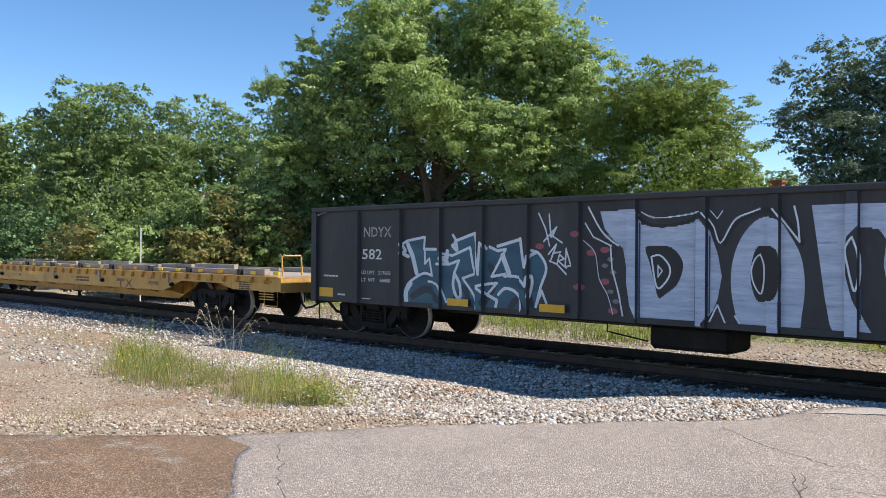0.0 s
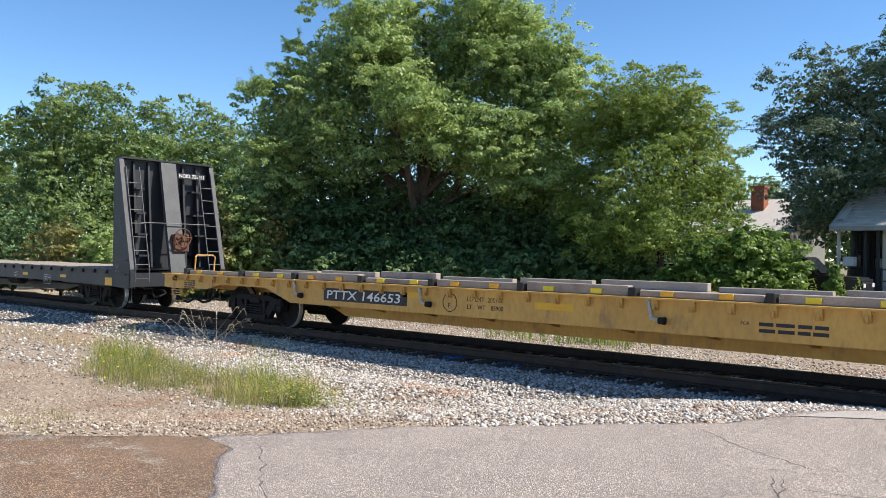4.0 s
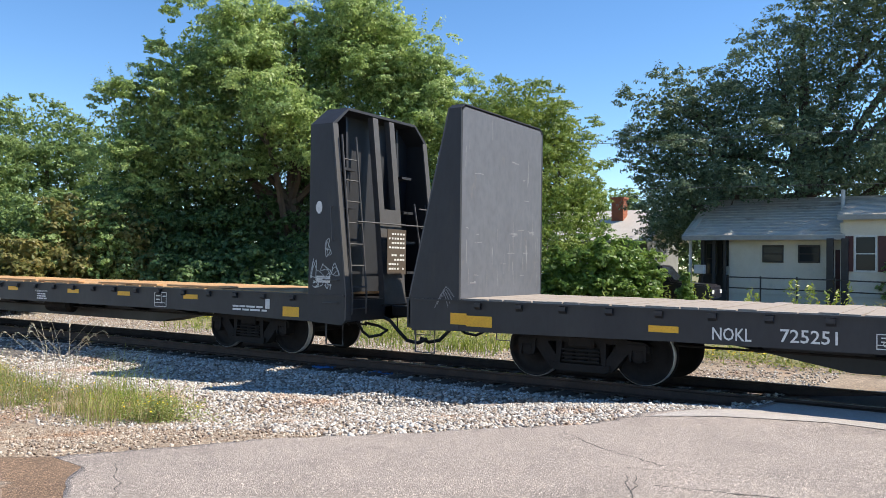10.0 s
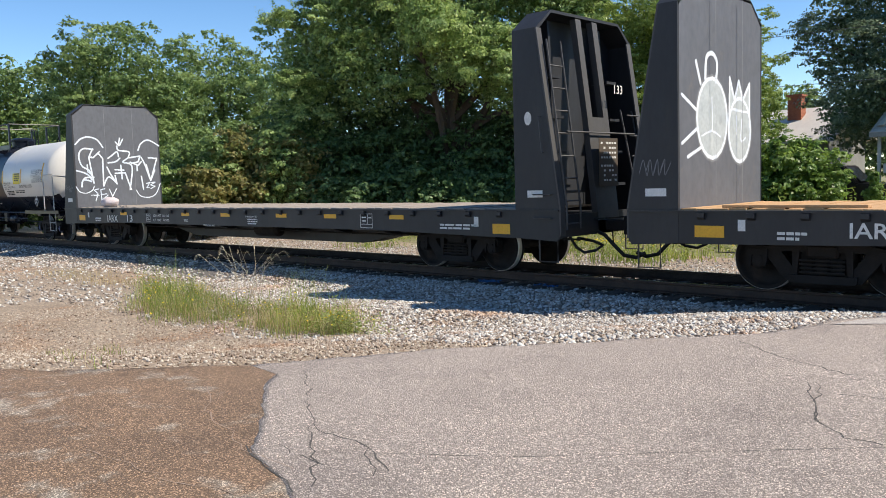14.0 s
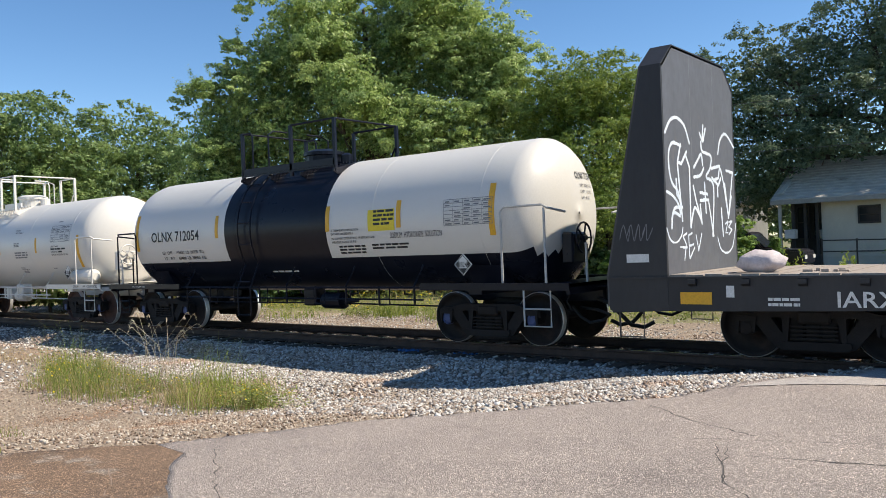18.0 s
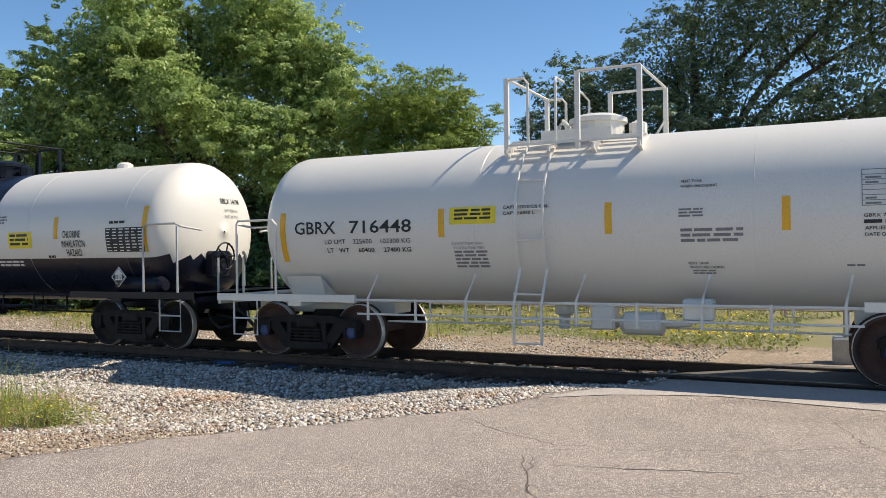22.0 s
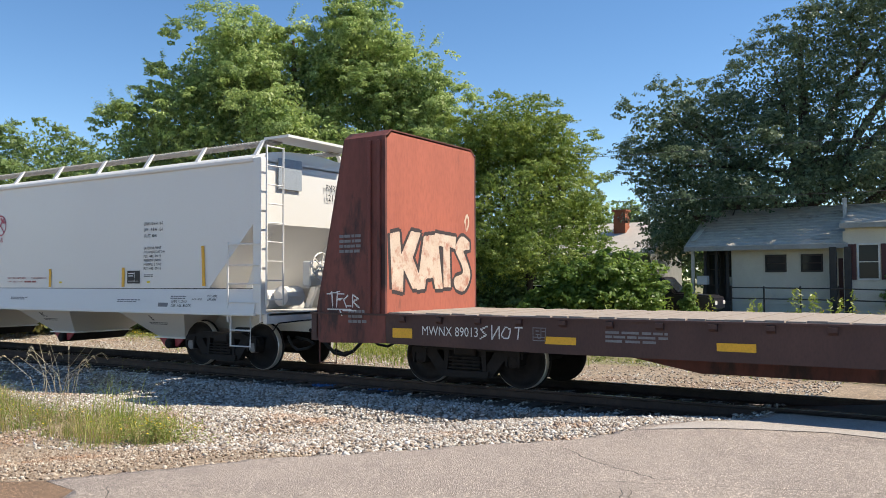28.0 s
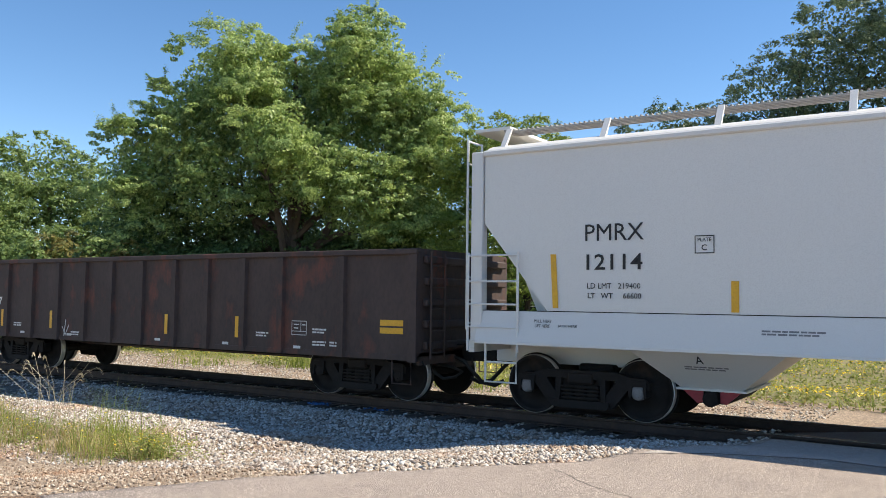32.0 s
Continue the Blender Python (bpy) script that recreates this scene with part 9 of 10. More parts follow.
def table(c, x, z, w, h, m, bend, rows=7, cols=5, solid=False):
    r = []
    t = 0.008
    for i in range(rows + 1):
        zz = z + h * i / rows
        r.append((x, x + w, zz, zz + t))
    for i in range(cols + 1):
        xx = x + w * i / cols
        r.append((xx, xx + t, z, z + h))
    cells = []
    for i in range(rows):
        for j in range(cols):
            if random.random() < 0.85:
                cells.append((x + w * (j + 0.15) / cols, x + w * (j + random.uniform(0.6, 0.9)) / cols, z + h * (i + 0.3) / rows, z + h * (i + 0.65) / rows))
    if solid:
        patches(c, "data_table", [(x, x + w, z, z + h)], 0, m, bend)
        patches(c, "lettering", cells, 0, letter_white, (bend[0] + 0.003, bend[1]))
        return
    r += cells
    patches(c, "data_table", r, 0, m, bend)["kind"] = "stuff"


def tapes(c, xs, z0, z1, bend, w=0.11):
    for x in xs:
        patches(c, "reflector", [(x - w / 2, x + w / 2, z0, z1)], 0, reflect, bend, label="upright yellow reflective tape")


# black and white tank car
RF, ZF = 1.36, 2.24
bend = (RF, ZF)
f = tank_car("white tank car with a black middle band and belly", -113.12, 4.85, 5.5, 0.62, RF, ZF, (-2.0, 1.22), white_paint, tank_black, 1.60, tank_black, iron, cap_blue, (-1.75, 1.15), 0.82, tank_black)
text(f, "OLNX 712054", -4.83, 2.10, 0.24, 0, letter_black, 1.9, bend)
text(f, "LD  LMT    195600  LB  88750  KG", -4.47, 1.80, 0.075, 0, letter_black, 1.62, bend)
text(f, "LT   WT     67400  LB  30550  KG", -4.45, 1.665, 0.075, 0, letter_black, 1.62, bend)
tapes(f, (-5.46, 5.2), 1.9, 2.78, bend, 0.12)
tapes(f, (-2.28, 1.27, 3.13), 2.12, 2.62, bend)
patches(f, "sticker", [(2.36, 3.03, 2.08, 2.48)], 0, sticker, bend, label="yellow emergency sticker")
bars(f, 2.5, 2.47, 0.52, 4, 0.045, letter_black, 0, bend, 3)
text(f, "SODIUM  HYDROXIDE  SOLUTION", 2.90, 1.93, 0.11, 0, letter_black, 1.22, bend)
text(f, "4\" FIBERGLASS INSULATION", 1.36, 2.11, 0.045, 0, letter_black, 0.75, bend)
text(f, "DO NOT EXCEED 300 F", 1.36, 2.04, 0.045, 0, letter_black, 0.6, bend)
text(f, "MAXIMUM OPERATING PRESSURE FOR", 1.36, 1.95, 0.045, 0, letter_black, 1.15, bend)
text(f, "HEATER COILS 15 PSI", 1.36, 1.88, 0.045, 0, letter_black, 0.65, bend)
bars(f, 1.52, 1.83, 0.7, 3, 0.035, letter_black, 0, bend)
bars(f, 2.4, 1.84, 1.0, 2, 0.035, letter_black, 0, bend)
table(f, 4.18, 2.1, 1.03, 0.45, letter_grey, bend)
placard(f, 4.58, 1.42, -1.36, "1824")
bars(f, -0.8, 1.36, 1.0, 1, 0.035, letter_white, 0, bend)
text(f, "2 INCH HF COMP SHOES", -5.6, 1.015, 0.045, -1.456, letter_white, 0.55)
part("stain", tube(bmesh.new(), [(5.85, -0.75, 2.55), (5.95, -0.5, 2.2), (5.98, -0.4, 1.9)], 0.02, 5), rust_knuckle, f, "run of brown rust")

def head_text(c, words, y, z, h, w, m, L, depth, R, zc):
    """Writing on a domed head at the leading end."""
    ob = text(c, words, y, z, h, 0, m, w, whole=True)
    for q in ob.data.vertices:
        yy, zz = q.co.x, q.co.z
        q.co = (L + depth * math.sqrt(max(0.02, 1 - (yy * yy + (zz - zc) ** 2) / (R * R))) + 0.008, yy, zz)


head_text(f, "OLNX 712054", 0.0, 2.84, 0.13, 0.72, letter_black, 5.5, 0.62, RF, ZF)
for q in range(3):
    head_text(f, ("CAPY  29380 US GAL", "CAPY  111200 L", "CAPY  80 GAL")[q], 0.10, 2.70 - 0.11 * q, 0.055, (0.55, 0.5, 0.38)[q], letter_grey, 5.5, 0.62, RF, ZF)
pale_rail = mat("pale_rail_paint", (0.52, 0.52, 0.50), (0.40, 0.40, 0.39), scale=5, rough=0.5, bump=0.03)
for o in list(f.children):
    if o.name.split(".")[0] in ("corner_rail", "corner_upright", "end_post", "step", "step_tread") and o.data.vertices[0].co.x > 0:
        o.data.materials[0] = pale_rail

# white tank car
RG, ZG = 1.31, 2.21
bend = (RG, ZG)
g = tank_car("all-white tank car with grey lettering", -126.70, 4.83, 5.28, 0.62, RG, ZG, (), white_paint, white_paint, None, white_paint, rusty_wheel, cap_blue, (-1.18, 0.84), 0.88, white_paint)
text(g, "GBRX", -4.88, 2.09, 0.21, 0, letter_black, 0.81, bend)
text(g, "716448", -3.80, 2.09, 0.21, 0, letter_black, 1.14, bend)
text(g, "LD LMT    225600    102300 KG", -4.29, 1.925, 0.075, 0, letter_black, 1.6, bend)
text(g, "LT   WT     60400     27400 KG", -4.26, 1.785, 0.075, 0, letter_black, 1.57, bend)
tapes(g, (-5.13,), 1.64, 2.46, bend, 0.11)
tapes(g, (5.11,), 1.56, 2.44, bend, 0.13)
tapes(g, (-2.14, 0.46, 2.76,), 2.0, 2.44, bend, 0.10)
patches(g, "sticker", [(-2.00, -1.24, 2.19, 2.45)], 0, sticker, bend, label="yellow emergency sticker")
bars(g, -1.92, 2.42, 0.6, 3, 0.035, letter_black, 0, bend, 2)
text(g, "CAPY 15010 US GAL", -1.12, 2.40, 0.05, 0, letter_black, 0.71, bend)
text(g, "CAPY 56850 L", -1.12, 2.31, 0.05, 0, letter_black, 0.5, bend)
text(g, "DO NOT STEAM TANK", -1.98, 1.88, 0.04, 0, letter_grey, 0.52, bend)
text(g, "OR CLEAN TANK WITH", -1.96, 1.815, 0.04, 0, letter_grey, 0.52, bend)
bars(g, -1.95, 1.79, 0.55, 5, 0.032, letter_grey, 0, bend, 3)
text(g, "VENT TANK", 1.44, 2.67, 0.04, 0, letter_black, 0.28, bend)
text(g, "WHEN UNLOADING", 1.44, 2.60, 0.04, 0, letter_black, 0.47, bend)
bars(g, 1.42, 2.32, 0.32, 3, 0.025, letter_grey, 0, bend, 2)
bars(g, 1.44, 2.05, 0.8, 3, 0.04, letter_grey, 0, bend, 4)
text(g, "VENT TANK", 1.51, 1.565, 0.035, 0, letter_black, 0.28, bend)
text(g, "WHEN UNLOADING", 1.53, 1.51, 0.035, 0, letter_black, 0.45, bend)
bars(g, 1.57, 1.49, 0.3, 2, 0.02, letter_grey, 0, bend, 3)
bars(g, 3.90, 2.86, 0.22, 1, 0.03, letter_grey, 0, bend, 2)
table(g, 3.62, 2.28, 1.06, 0.45, letter_grey, bend, 7, 4)
text(g, "GBRX 716448", 3.64, 2.14, 0.045, 0, letter_black, 0.42, bend)
bars(g, 3.64, 2.11, 0.9, 1, 0.045, letter_black, 0, bend, 4)
text(g, "APPLIED BY", 3.65, 1.985, 0.045, 0, letter_black, 0.36, bend)
bars(g, 4.05, 2.03, 0.2, 1, 0.045, letter_black, 0, bend, 1)
text(g, "DATE OF APPLICATION 05-2023", 3.65, 1.905, 0.045, 0, letter_black, 0.92, bend)
bars(g, 4.20, 1.52, 0.45, 4, 0.02, letter_grey, 0, bend, 2)
bars(g, 3.45, 1.56, 0.2, 1, 0.025, letter_grey, 0, bend, 2)
placard(g, 4.75, 1.42, -1.40, "1830")
text(g, "2 INCH", 5.1, 1.015, 0.06, -1.456, letter_black)
text(g, "HF    COMP SHOES", 5.6, 1.015, 0.06, -1.456, letter_black)
part("air_reservoir", lathe(bmesh.new(), [(0.1, -0.55), (0.19, -0.45), (0.19, 0.45), (0.1, 0.55)], 16, "x", (5.1, -1.1, 1.30)), white_paint, g)
part("valve_box", B(1.45, 1.85, -1.3, -1.0, 0.80, 1.1, 0.03), white_paint, g)
brake_wheel(g, 6.35, -0.55, 1.85, white_paint)
brake_wheel(f, 6.4, -0.4, 1.8, tank_black)

# chlorine tank car
RH, ZH = 1.39, 2.23
bend = (RH, ZH)
worn_black = mat("rust_streaked_black_tank_paint", (0.011, 0.014, 0.028), (0.008, 0.010, 0.020), scale=1.2, rough=0.30, bump=0.02, fine=8, stain=(0.07, 0.034, 0.021), stain_at=0.61, stain_scale=1.7, spec=0.4, stretch=(1.6, 1, 0.22))
hcar = tank_car("white tank car with a dark middle band and black belly", -140.79, 5.15, 5.9, 0.66, RH, ZH, (-1.30, 1.57), white_paint, worn_black, 1.74, tank_black, iron, iron, (-0.85, 0.72), 0.72, tank_black)
text(hcar, "SBLX 14194", -4.85, 1.89, 0.22, 0, letter_black, 1.53, bend)
text(hcar, "LD LMT 180000 LBS   81 648 KGS", -4.82, 1.62, 0.07, 0, letter_white, 0.95, bend)
text(hcar, "LT WT    80000 LBS  36 300 KGS", -4.82, 1.50, 0.07, 0, letter_white, 0.95, bend)
tapes(hcar, (-5.80, 5.86), 1.85, 2.7, bend, 0.12)
tapes(hcar, (-3.66, -1.54, 1.58, 3.48), 2.12, 2.56, bend)
patches(hcar, "sticker", [(2.07, 2.77, 1.95, 2.28)], 0, sticker, bend, label="yellow emergency sticker")
bars(hcar, 2.12, 2.24, 0.55, 3, 0.05, letter_black, 0, bend, 2)
text(hcar, "CHLORINE", 3.67, 2.14, 0.14, 0, letter_black, 0.50, bend)
text(hcar, "INHALATION", 3.64, 1.95, 0.14, 0, letter_black, 0.64, bend)
text(hcar, "HAZARD", 3.75, 1.78, 0.14, 0, letter_black, 0.42, bend)
table(hcar, 4.86, 1.85, 0.98, 0.46, letter_black, bend, 8, 6, True)
bars(hcar, 4.95, 2.44, 0.45, 1, 0.05, letter_black, 0, bend, 3)
bars(hcar, -2.08, 1.72, 0.5, 3, 0.035, letter_white, 0, bend, 3)
bars(hcar, 1.68, 2.62, 0.32, 3, 0.035, letter_grey, 0, bend, 2)
bars(hcar, 1.65, 1.70, 0.75, 2, 0.04, letter_white, 0, bend, 4)
bars(hcar, 3.2, 1.8, 0.2, 1, 0.05, letter_black, 0, bend, 2)
placard(hcar, 5.22, 1.38, -1.40, "1017")
part("air_reservoir", lathe(bmesh.new(), [(0.1, -0.6), (0.17, -0.5), (0.17, 0.5), (0.1, 0.6)], 16, "x", (5.55, -1.15, 1.22)), tank_black, hcar)
brake_wheel(hcar, 6.75, -0.2, 1.75, tank_black)
for o in list(hcar.children):
    if o.name.split(".")[0] in ("corner_rail", "corner_upright", "end_post", "step", "step_tread") and o.data.vertices[0].co.x > 0:
        o.data.materials[0] = pale_rail
head_text(hcar, "SBLX 14194", -0.05, 2.78, 0.11, 0.62, letter_black, 5.9, 0.66, RH, ZH)
for q in range(2):
    head_text(hcar, ("CAPY 17360 GAL", "CAPY 65 710 L")[q], 0.02, 2.62 - 0.12 * q, 0.06, 0.45, letter_grey, 5.9, 0.66, RH, ZH)
part("safety_valve", lathe(bmesh.new(), [(0.16, 3.56), (0.16, 3.70), (0.1, 3.74)], 14, "z", (3.9, 0.0, 0)), white_paint, hcar)


# -- the covered hopper --
def hopper():
    c = car("pale grey covered hopper car with four bottom chutes", -179.07)
    m = hopper_grey
    Wd, top = 1.55, 4.10
    zinc = mat("dull_zinc_grating", (0.48, 0.46, 0.42), (0.38, 0.36, 0.33), scale=6, rough=0.6, metal=0.4, bump=0.05)
    # the body: side sheets cut to the slope sheets at both ends
    out = [(-8.2, 1.58), (8.05, 1.58), (9.3, 2.85), (9.3, top), (-9.3, top), (-9.3, 2.95)]
    bm = bmesh.new()
    prism(bm, out, -Wd, Wd)
    part("body", bm, m, c)
    # arched roof
    bm = bmesh.new()
    arc = [(Wd * math.sin(a), top - 0.06 + 0.30 * (math.cos(a * 0.98) - math.cos(math.pi / 2 * 0.98))) for a in (math.pi / 2 * (i / 8 - 1) for i in range(17))]
    prism(bm, [(-Wd + 0.012, top - 0.04)] + [(a * 0.99, b) for a, b in arc] + [(Wd - 0.012, top - 0.04)], -9.31, 9.31, "x")
    part("roof", bm, m, c, smooth=False)
    for y in (-1, 1):
        part("eave", B(-9.32, 9.32, min(y * 1.5, y * 1.60), max(y * 1.5, y * 1.60), top - 0.10, top - 0.01, 0.02), m, c)
        a, b = sorted((y * 1.44, y * 1.575))
        part("side_sill", prism(bmesh.new(), [(y * 1.44, 1.60), (y * 1.552, 1.60), (y * 1.653, 1.14), (y * 1.44, 1.14)], -9.4, 9.4, "x"), m, c)
        part("sill_flange", B(-9.4, 9.4, min(y * 1.44, y * 1.66), max(y * 1.44, y * 1.66), 1.10, 1.139), m, c)
        # thin dark strip that draws the shadow line along the sill's top
        part("sill_seam", B(-9.4, 9.4, min(y * 1.552, y * 1.556), max(y * 1.552, y * 1.556), 1.602, 1.614), iron, c, "dark strip drawn as the shadow line over the sill")
        # running board with its brackets
        for i in range(5):
            y0 = y * (0.72 + 0.09 * i)
            part("walk_bar", B(-9.2, 9.2, y0 - 0.008, y0 + 0.008, 4.455, 4.475), zinc, c)
        bar = None
        for i in range(230):
            x = -9.2 + 18.4 * i / 229
            if bar is None:
                bar = part("walk_slat", B(-0.012, 0.012, min(y * 0.70, y * 1.1), max(y * 0.70, y * 1.1), 4.476, 4.50), zinc, c, "thin slat of the roof walk", (x, 0, 0))
            else:
                link("walk_slat", bar.data, None, c, "", (x, 0, 0))
        for i in range(12):
            x = -9.1 + 18.2 * i / 11
            part("walk_bracket", prism(bmesh.new(), [(y * 1.13, 4.50), (y * 1.09, 4.50), (y * 1.30, 4.16), (y * 1.38, 4.14)], x - 0.045, x + 0.045, "x"), m, c)
        # corner posts
        for s in (1, -1):
            part("corner_post", B(min(s * 9.32, s * 9.52), max(s * 9.32, s * 9.52), min(y * 1.42, y * 1.60), max(y * 1.42, y * 1.60), 1.12, top - 0.02, 0.015), m, c)
            part("end_ladder", ladder_bm(s * 9.62, y * 1.32, 1.3, 4.3, 0.44, 0.36, "y"), m, c)
            bm = bmesh.new()
            for x in (8.68, 9.55):
                tube(bm, [(s * x, y * 1.62, 0.98), (s * x, y * 1.62, 2.5)], 0.02, 6)
            for z in (1.35, 1.7, 2.05, 2.45):
                tube(bm, [(s * 8.68, y * 1.62, z), (s * 9.55, y * 1.62, z)], 0.016, 6)
            part("side_ladder", bm, m, c)
            part("step", tube(bmesh.new(), [(s * 8.72, y * 1.58, 1.12), (s * 8.72, y * 1.58, 0.52), (s * 9.25, y * 1.58, 0.52), (s * 9.25, y * 1.58, 1.12)], 0.02, 6), m, c)
            part("step_tread", tube(bmesh.new(), [(s * 8.72, y * 1.58, 0.82), (s * 9.25, y * 1.58, 0.82)], 0.018, 6), m, c)
    for s in (1, -1):
        part("end_platform", B(min(s * 8.3, s * 9.6), max(s * 8.3, s * 9.6), -1.44, 1.44, 1.10, 1.15), m, c)
        part("end_sill", B(min(s * 9.5, s * 9.6), max(s * 9.5, s * 9.6), -1.5, 1.5, 0.95, 1.14), m, c)
        part("stub_sill", B(min(s * 6.6, s * 9.75), max(s * 6.6, s * 9.75), -0.3, 0.3, 0.74, 1.12), m, c)
        part("bolster_web", prism(bmesh.new(), [(-1.3, 1.1), (1.3, 1.1), (0.9, 1.9), (-0.9, 1.9)], s * 8.0 - 0.05, s * 8.0 + 0.05, "x"), m, c)
        for y in (-0.95, 0.95):
            part("slope_brace", prism(bmesh.new(), [(s * 8.3, 1.12), (s * 8.45, 1.12), (s * 9.15, 2.7), (s * 9.0, 2.7)], y - 0.04, y + 0.04), m, c)
        bogie(c, s * 7.9, iron, mat("grey_bearing_cap", (0.22, 0.22, 0.23), scale=9, rough=0.5, bump=0.05), iron)
        coupler(c, s * 9.55, s)
        part("roof_platform", B(min(s * 9.1, s * 9.75), max(s * 9.1, s * 9.75), -1.1, 1.1, 4.50, 4.55), m, c)
    part("end_grating", B(9.335, 9.36, -0.95, -0.30, 3.55, 4.15), mat("pale_blue_grey_mesh", (0.35, 0.40, 0.46), scale=30, rough=0.5, bump=0.3), c, "mesh panel on the end")
    brake_wheel(c, 9.7, -0.1, 2.05, m)
    part("brake_cylinder", lathe(bmesh.new(), [(0.1, -0.3), (0.2, -0.22), (0.2, 0.25), (0.08, 0.3)], 14, "y", (9.2, -0.5, 1.45)), m, c)
    part("air_tank", lathe(bmesh.new(), [(0.12, -0.45), (0.2, -0.38), (0.2, 0.38), (0.12, 0.45)], 14, "y", (8.85, -0.5, 1.38)), m, c)
    # the four chutes, from the body down to their outlets
    for x, tag in ((-6.05, "A"), (-2.1, "AC"), (2.05, "BC"), (6.0, "B")):
        bm = bmesh.new()
        up = [(x - 1.05, -1.38, 1.12), (x + 1.15, -1.38, 1.12), (x + 1.15, 1.38, 1.12), (x - 1.05, 1.38, 1.12)]
        lo = [(x - 0.43, -0.75, 0.55), (x + 0.43, -0.75, 0.55), (x + 0.43, 0.75, 0.55), (x - 0.43, 0.75, 0.55)]
        a, b = [bm.verts.new(p) for p in up], [bm.verts.new(p) for p in lo]
        for i in range(4):
            bm.faces.new((a[i], a[(i + 1) % 4], b[(i + 1) % 4], b[i]))
        bm.faces.new(b[::-1]), bm.faces.new(a)
        bmesh.ops.recalc_face_normals(bm, faces=bm.faces)
        ch = part("chute", bm, m, c)
        part("outlet_flange", B(x - 0.49, x + 0.49, -0.81, 0.81, 0.52, 0.549), m, ch)
        part("outlet_trough", prism(bmesh.new(), [(x - 0.42, 0.519), (x + 0.42, 0.519), (x + 0.2, 0.34), (x - 0.2, 0.34)], -0.72, 0.78), iron, ch)
        for s in (-1, 1):
            part("outlet_plate", prism(bmesh.new(), [(x + s * 0.40, 0.515), (x + s * 0.12, 0.515), (x + s * 0.12, 0.36), (x + s * 0.20, 0.34)], -0.76, -0.725), outlet_red, ch, "red outlet plate")
        part("outlet_pipe", lathe(bmesh.new(), [(0.08, -0.86), (0.11, -0.84), (0.11, -0.6), (0.09, 0.84)], 14, "y", (x, 0, 0.41)), iron, ch)
        mark = text(ch, tag, x - 0.2 + (0.1 if len(tag) < 2 else 0), 0.92, 0.11, 0, letter_black)
        rows = bars(ch, x - 0.28, 0.88, 0.6, 2, 0.018, letter_grey, 0, None, 6)
        for o in (mark, rows):
            for q in o.data.vertices:
                q.co.y = -1.38 + (1.12 - q.co.z) * 0.63 / 0.57 - 0.006
    ys = -Wd - 0.012
    text(c, "PMRX", -7.62, 2.63, 0.24, ys, letter_black, 0.87)
    text(c, "12114", -7.6, 2.215, 0.225, ys, letter_black, 0.83)
    text(c, "LD LMT   219400", -7.59, 1.945, 0.08, ys, letter_black, 0.79)
    text(c, "LT   WT     66600", -7.58, 1.805, 0.08, ys, letter_black, 0.79)
    patches(c, "lettering", [(-6.05, -5.79, 2.42, 2.432), (-6.05, -5.79, 2.65, 2.662), (-6.05, -6.038, 2.42, 2.66), (-5.802, -5.79, 2.42, 2.66)], ys, letter_black)
    text(c, "PLATE", -6.01, 2.58, 0.05, ys, letter_black, 0.18)
    text(c, "C", -5.96, 2.46, 0.08, ys, letter_black)
    for x in (-8.13, 7.9):
        spray(c, [[(x - 0.04, 2.45), (x + 0.05, 2.45), (x + 0.09, 1.66), (x, 1.66)]], ys, reflect, name="reflector", label="upright yellow reflective tape")
    for x in (-5.53, -2.70, 0.02, 2.74, 5.42):
        patches(c, "reflector", [(x - 0.05, x + 0.05, 1.64, 2.05)], ys, reflect, label="upright yellow reflective tape")
    spray(c, stroke([(0.62 + 0.24 * math.cos(a * 0.314), 3.13 + 0.24 * math.sin(a * 0.314)) for a in range(21)], 0.03) + stroke([(0.46, 3.30), (0.78, 2.96)], 0.03) + stroke([(0.74, 3.28), (0.47, 2.97)], 0.04) + stroke([(0.64, 3.30), (0.78, 3.20)], 0.06), ys, letter_red, name="mark", label="red no-hammer sign")
    text(c, "DO NOT HAMMER ON THE CAR", -1.45, 2.72, 0.12, ys, letter_red, 2.19)
    pink = mat("faded_red_lettering", (0.45, 0.16, 0.15), scale=9, rough=0.7, bump=0.0)
    text(c, "LINED CAR-WEAR RUBBER", 0.97, 1.82, 0.05, ys, pink, 0.78)
    text(c, "WHEN ENTERING CAR", 1.98, 1.82, 0.05, ys, pink, 0.62)
    text(c, "SHARP OBJECTS MUST", 0.97, 1.73, 0.05, ys, pink, 0.66)
    bars(c, 1.7, 1.78, 0.5, 1, 0.04, pink, ys, None, 3)
    patches(c, "decal", [(-1.78, -1.5, 1.72, 1.86)], ys, letter_black, label="small framed notice")
    patches(c, "decal", [(-1.765, -1.515, 1.735, 1.845)], ys - 0.002, letter_white)
    text(c, "JOB F14046", -1.8, 1.90, 0.035, ys, letter_black, 0.3)
    for x in (-3.2, 3.15, 6.25):
        patches(c, "decal", [(x - 0.05, x + 0.05, 1.72, 1.76)], ys, sticker, label="small yellow-green decal")
    for i, s in enumerate(("EXW 10-6 H   8-5", "EW    8-8 H  15-1", "CU FT  6241")):
        text(c, s, 6.10, 2.92 - i * 0.125, 0.065, ys, letter_black, 0.6 if i < 2 else 0.4)
    for i, s in enumerate(("EXTERIOR PAINT", "PPG AMERCOAT 399", "PLT  442  09-15", "INTERIOR LINING", "HEMPEL 37500", "PLT  442  09-15")):
        text(c, s, 6.10, 2.42 - i * 0.085, 0.055, ys, letter_black, 0.55 if i != 1 else 0.66)
    bars(c, 6.11, 1.90, 0.3, 2, 0.02, letter_grey, ys)
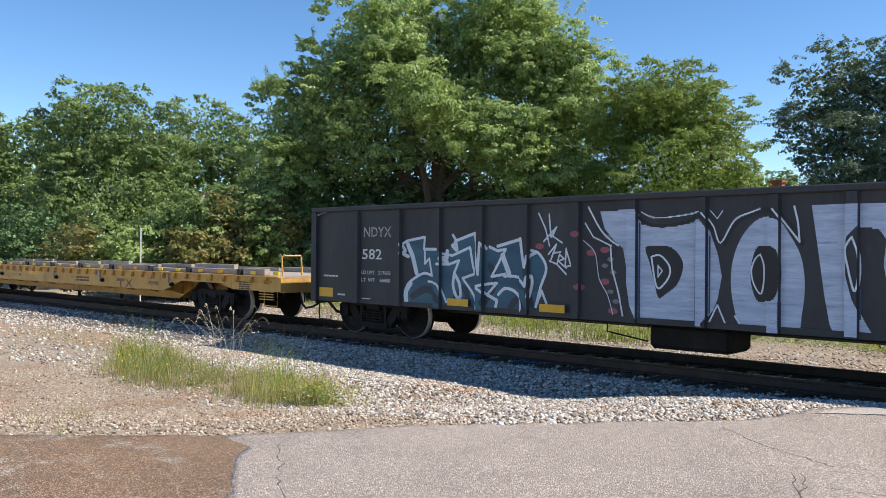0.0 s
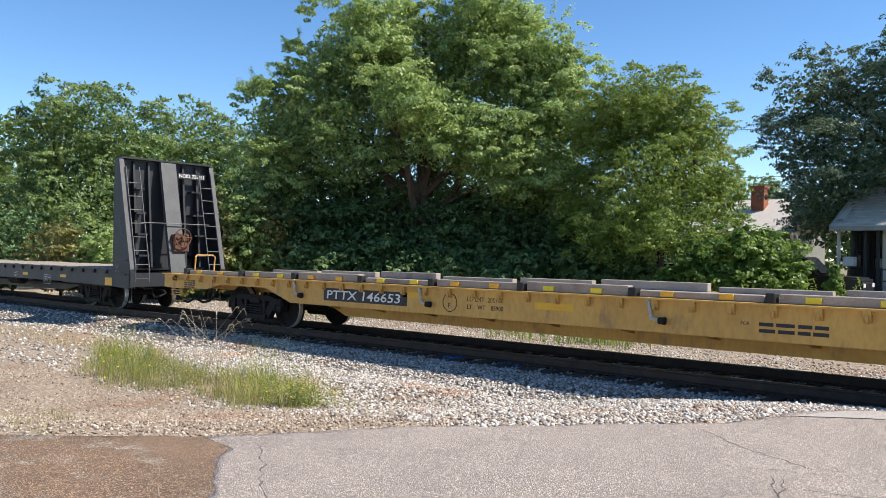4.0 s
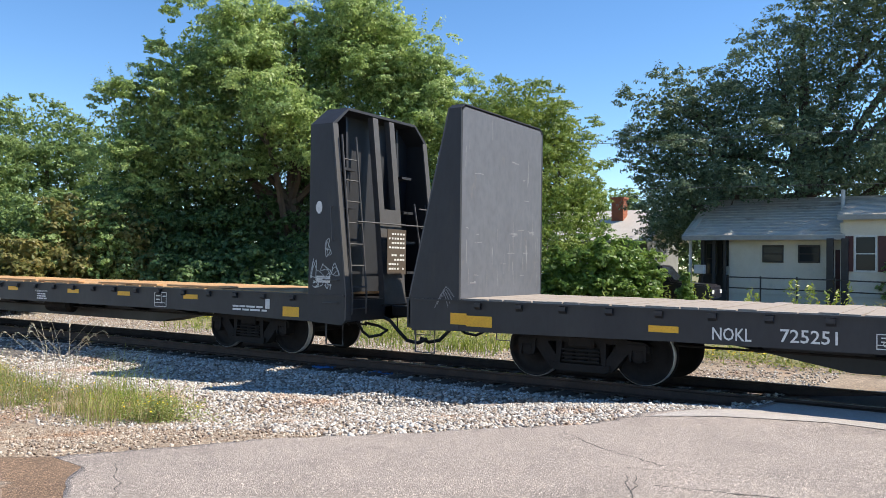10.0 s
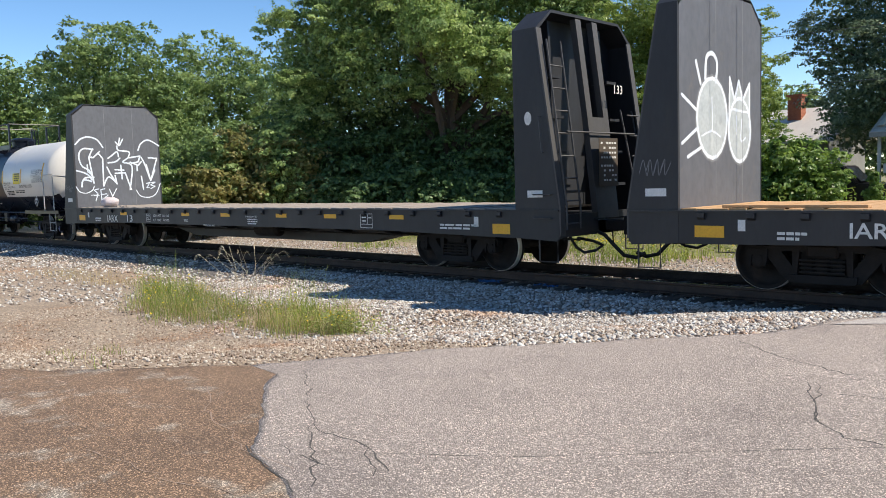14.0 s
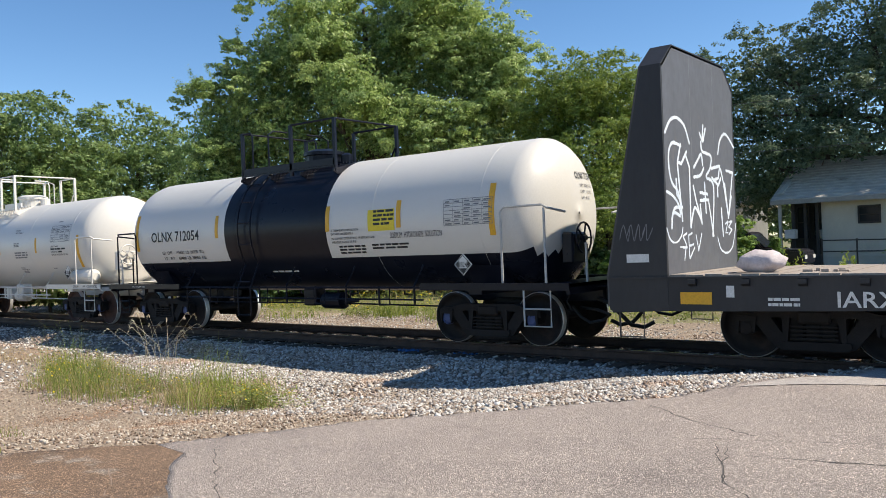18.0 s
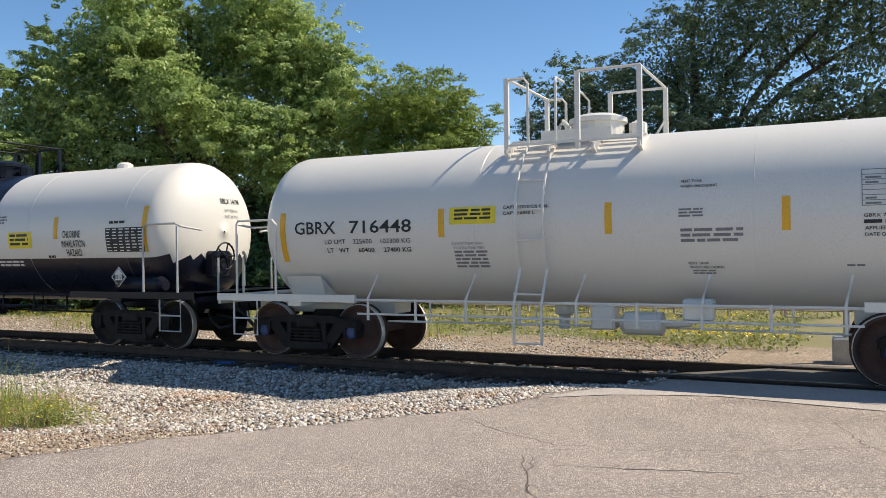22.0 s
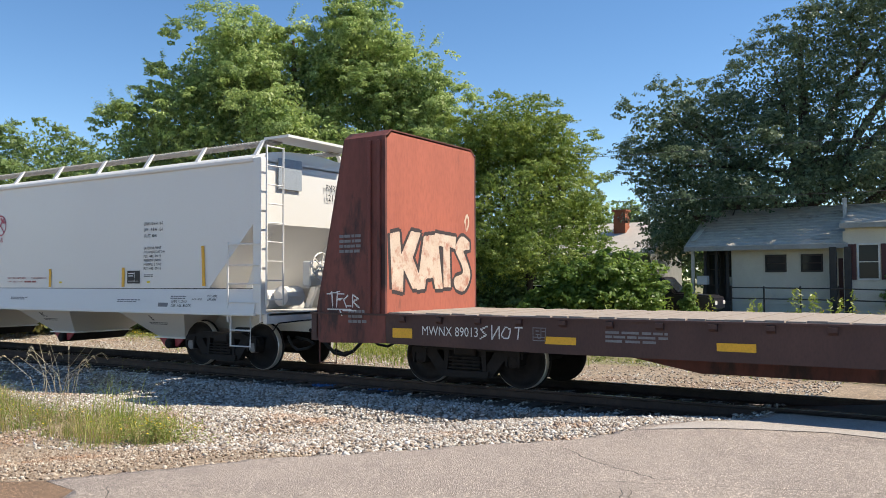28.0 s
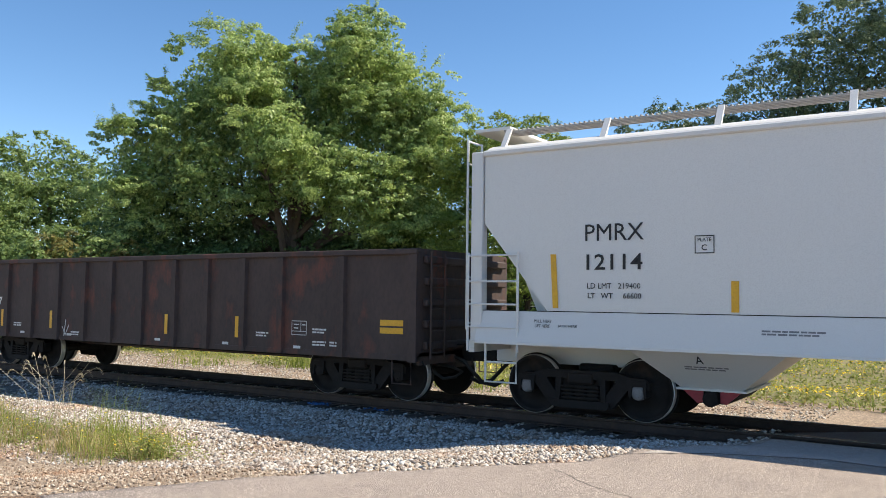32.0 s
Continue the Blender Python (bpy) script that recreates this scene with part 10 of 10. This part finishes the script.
    patches(c, "panel_rim", [(5.535, 6.005, 1.685, 2.005)], ys + 0.003, letter_white, label="white border of a panel")
    patches(c, "black_panel", [(5.56, 5.98, 1.71, 1.98)], ys, letter_black, label="black stencil panel")
    patches(c, "lettering", [(5.60, 5.78, 1.91, 1.935), (5.60, 5.76, 1.86, 1.88), (5.80, 5.808, 1.76, 1.95), (5.60, 5.94, 1.755, 1.765)], ys - 0.004, letter_white)
    y2 = -1.578
    first = set(c.children)
    for x, z, w in ((-5.2, 1.42, 0.75), (-2.5, 1.42, 0.5), (1.2, 1.4, 0.7), (5.3, 1.38, 0.75), (7.0, 1.46, 0.5)):
        bars(c, x, z, w, 2, 0.022, letter_grey, y2, None, 7)
    for x in (-8.25, 8.25):
        text(c, "PULL HERE", x - 0.17, 1.44, 0.045, y2, letter_black, 0.28)
        text(c, "LIFT HERE", x - 0.15, 1.37, 0.045, y2, letter_black, 0.24)
        text(c, "JACK HERE", x + (0.22 if x < 0 else -0.62), 1.37, 0.045, y2, letter_black, 0.3)
    text(c, "EMPTY LOAD", 7.05, 1.32, 0.06, y2, letter_black, 0.45)
    text(c, "CAR  AGL  BLOCK", 7.05, 1.24, 0.06, y2, letter_black, 0.6)
    patches(c, "lettering", [(6.65, 6.95, 1.24, 1.32)], y2, letter_grey)
    for o in [k for k in c.children if k not in first]:
        for q in o.data.vertices:
            q.co.y = -1.556 - (1.60 - q.co.z) * 0.2196
    text(c, "PMRX", 0, 0, 0.14, 0, letter_black, 0.42, whole=True).matrix_basis = pose(9.345, 0.45, 3.62, 0, 0, 90)
    text(c, "12114", 0, 0, 0.14, 0, letter_black, 0.40, whole=True).matrix_basis = pose(9.345, 0.47, 3.42, 0, 0, 90)
    return c


hopper()


def run(t):
    i = min(int(t * 2), len(RUN) - 2)
    return RUN[i] + (RUN[i + 1] - RUN[i]) * (t * 2 - i)


def motions():
    steps = [i / 2 for i in range(len(RUN))]
    for c, at in CARS:
        walk(c, [(t, pose(at + run(t), YC, 0)) for t in steps])
    ticks = [i / 15 for i in range(481)]
    for ax, x in WHEELS:
        walk(ax, [(t, pose(x, 0, R_WHEEL, 0, math.degrees(run(t) / R_WHEEL) % 360, 0)) for t in ticks])


motions()
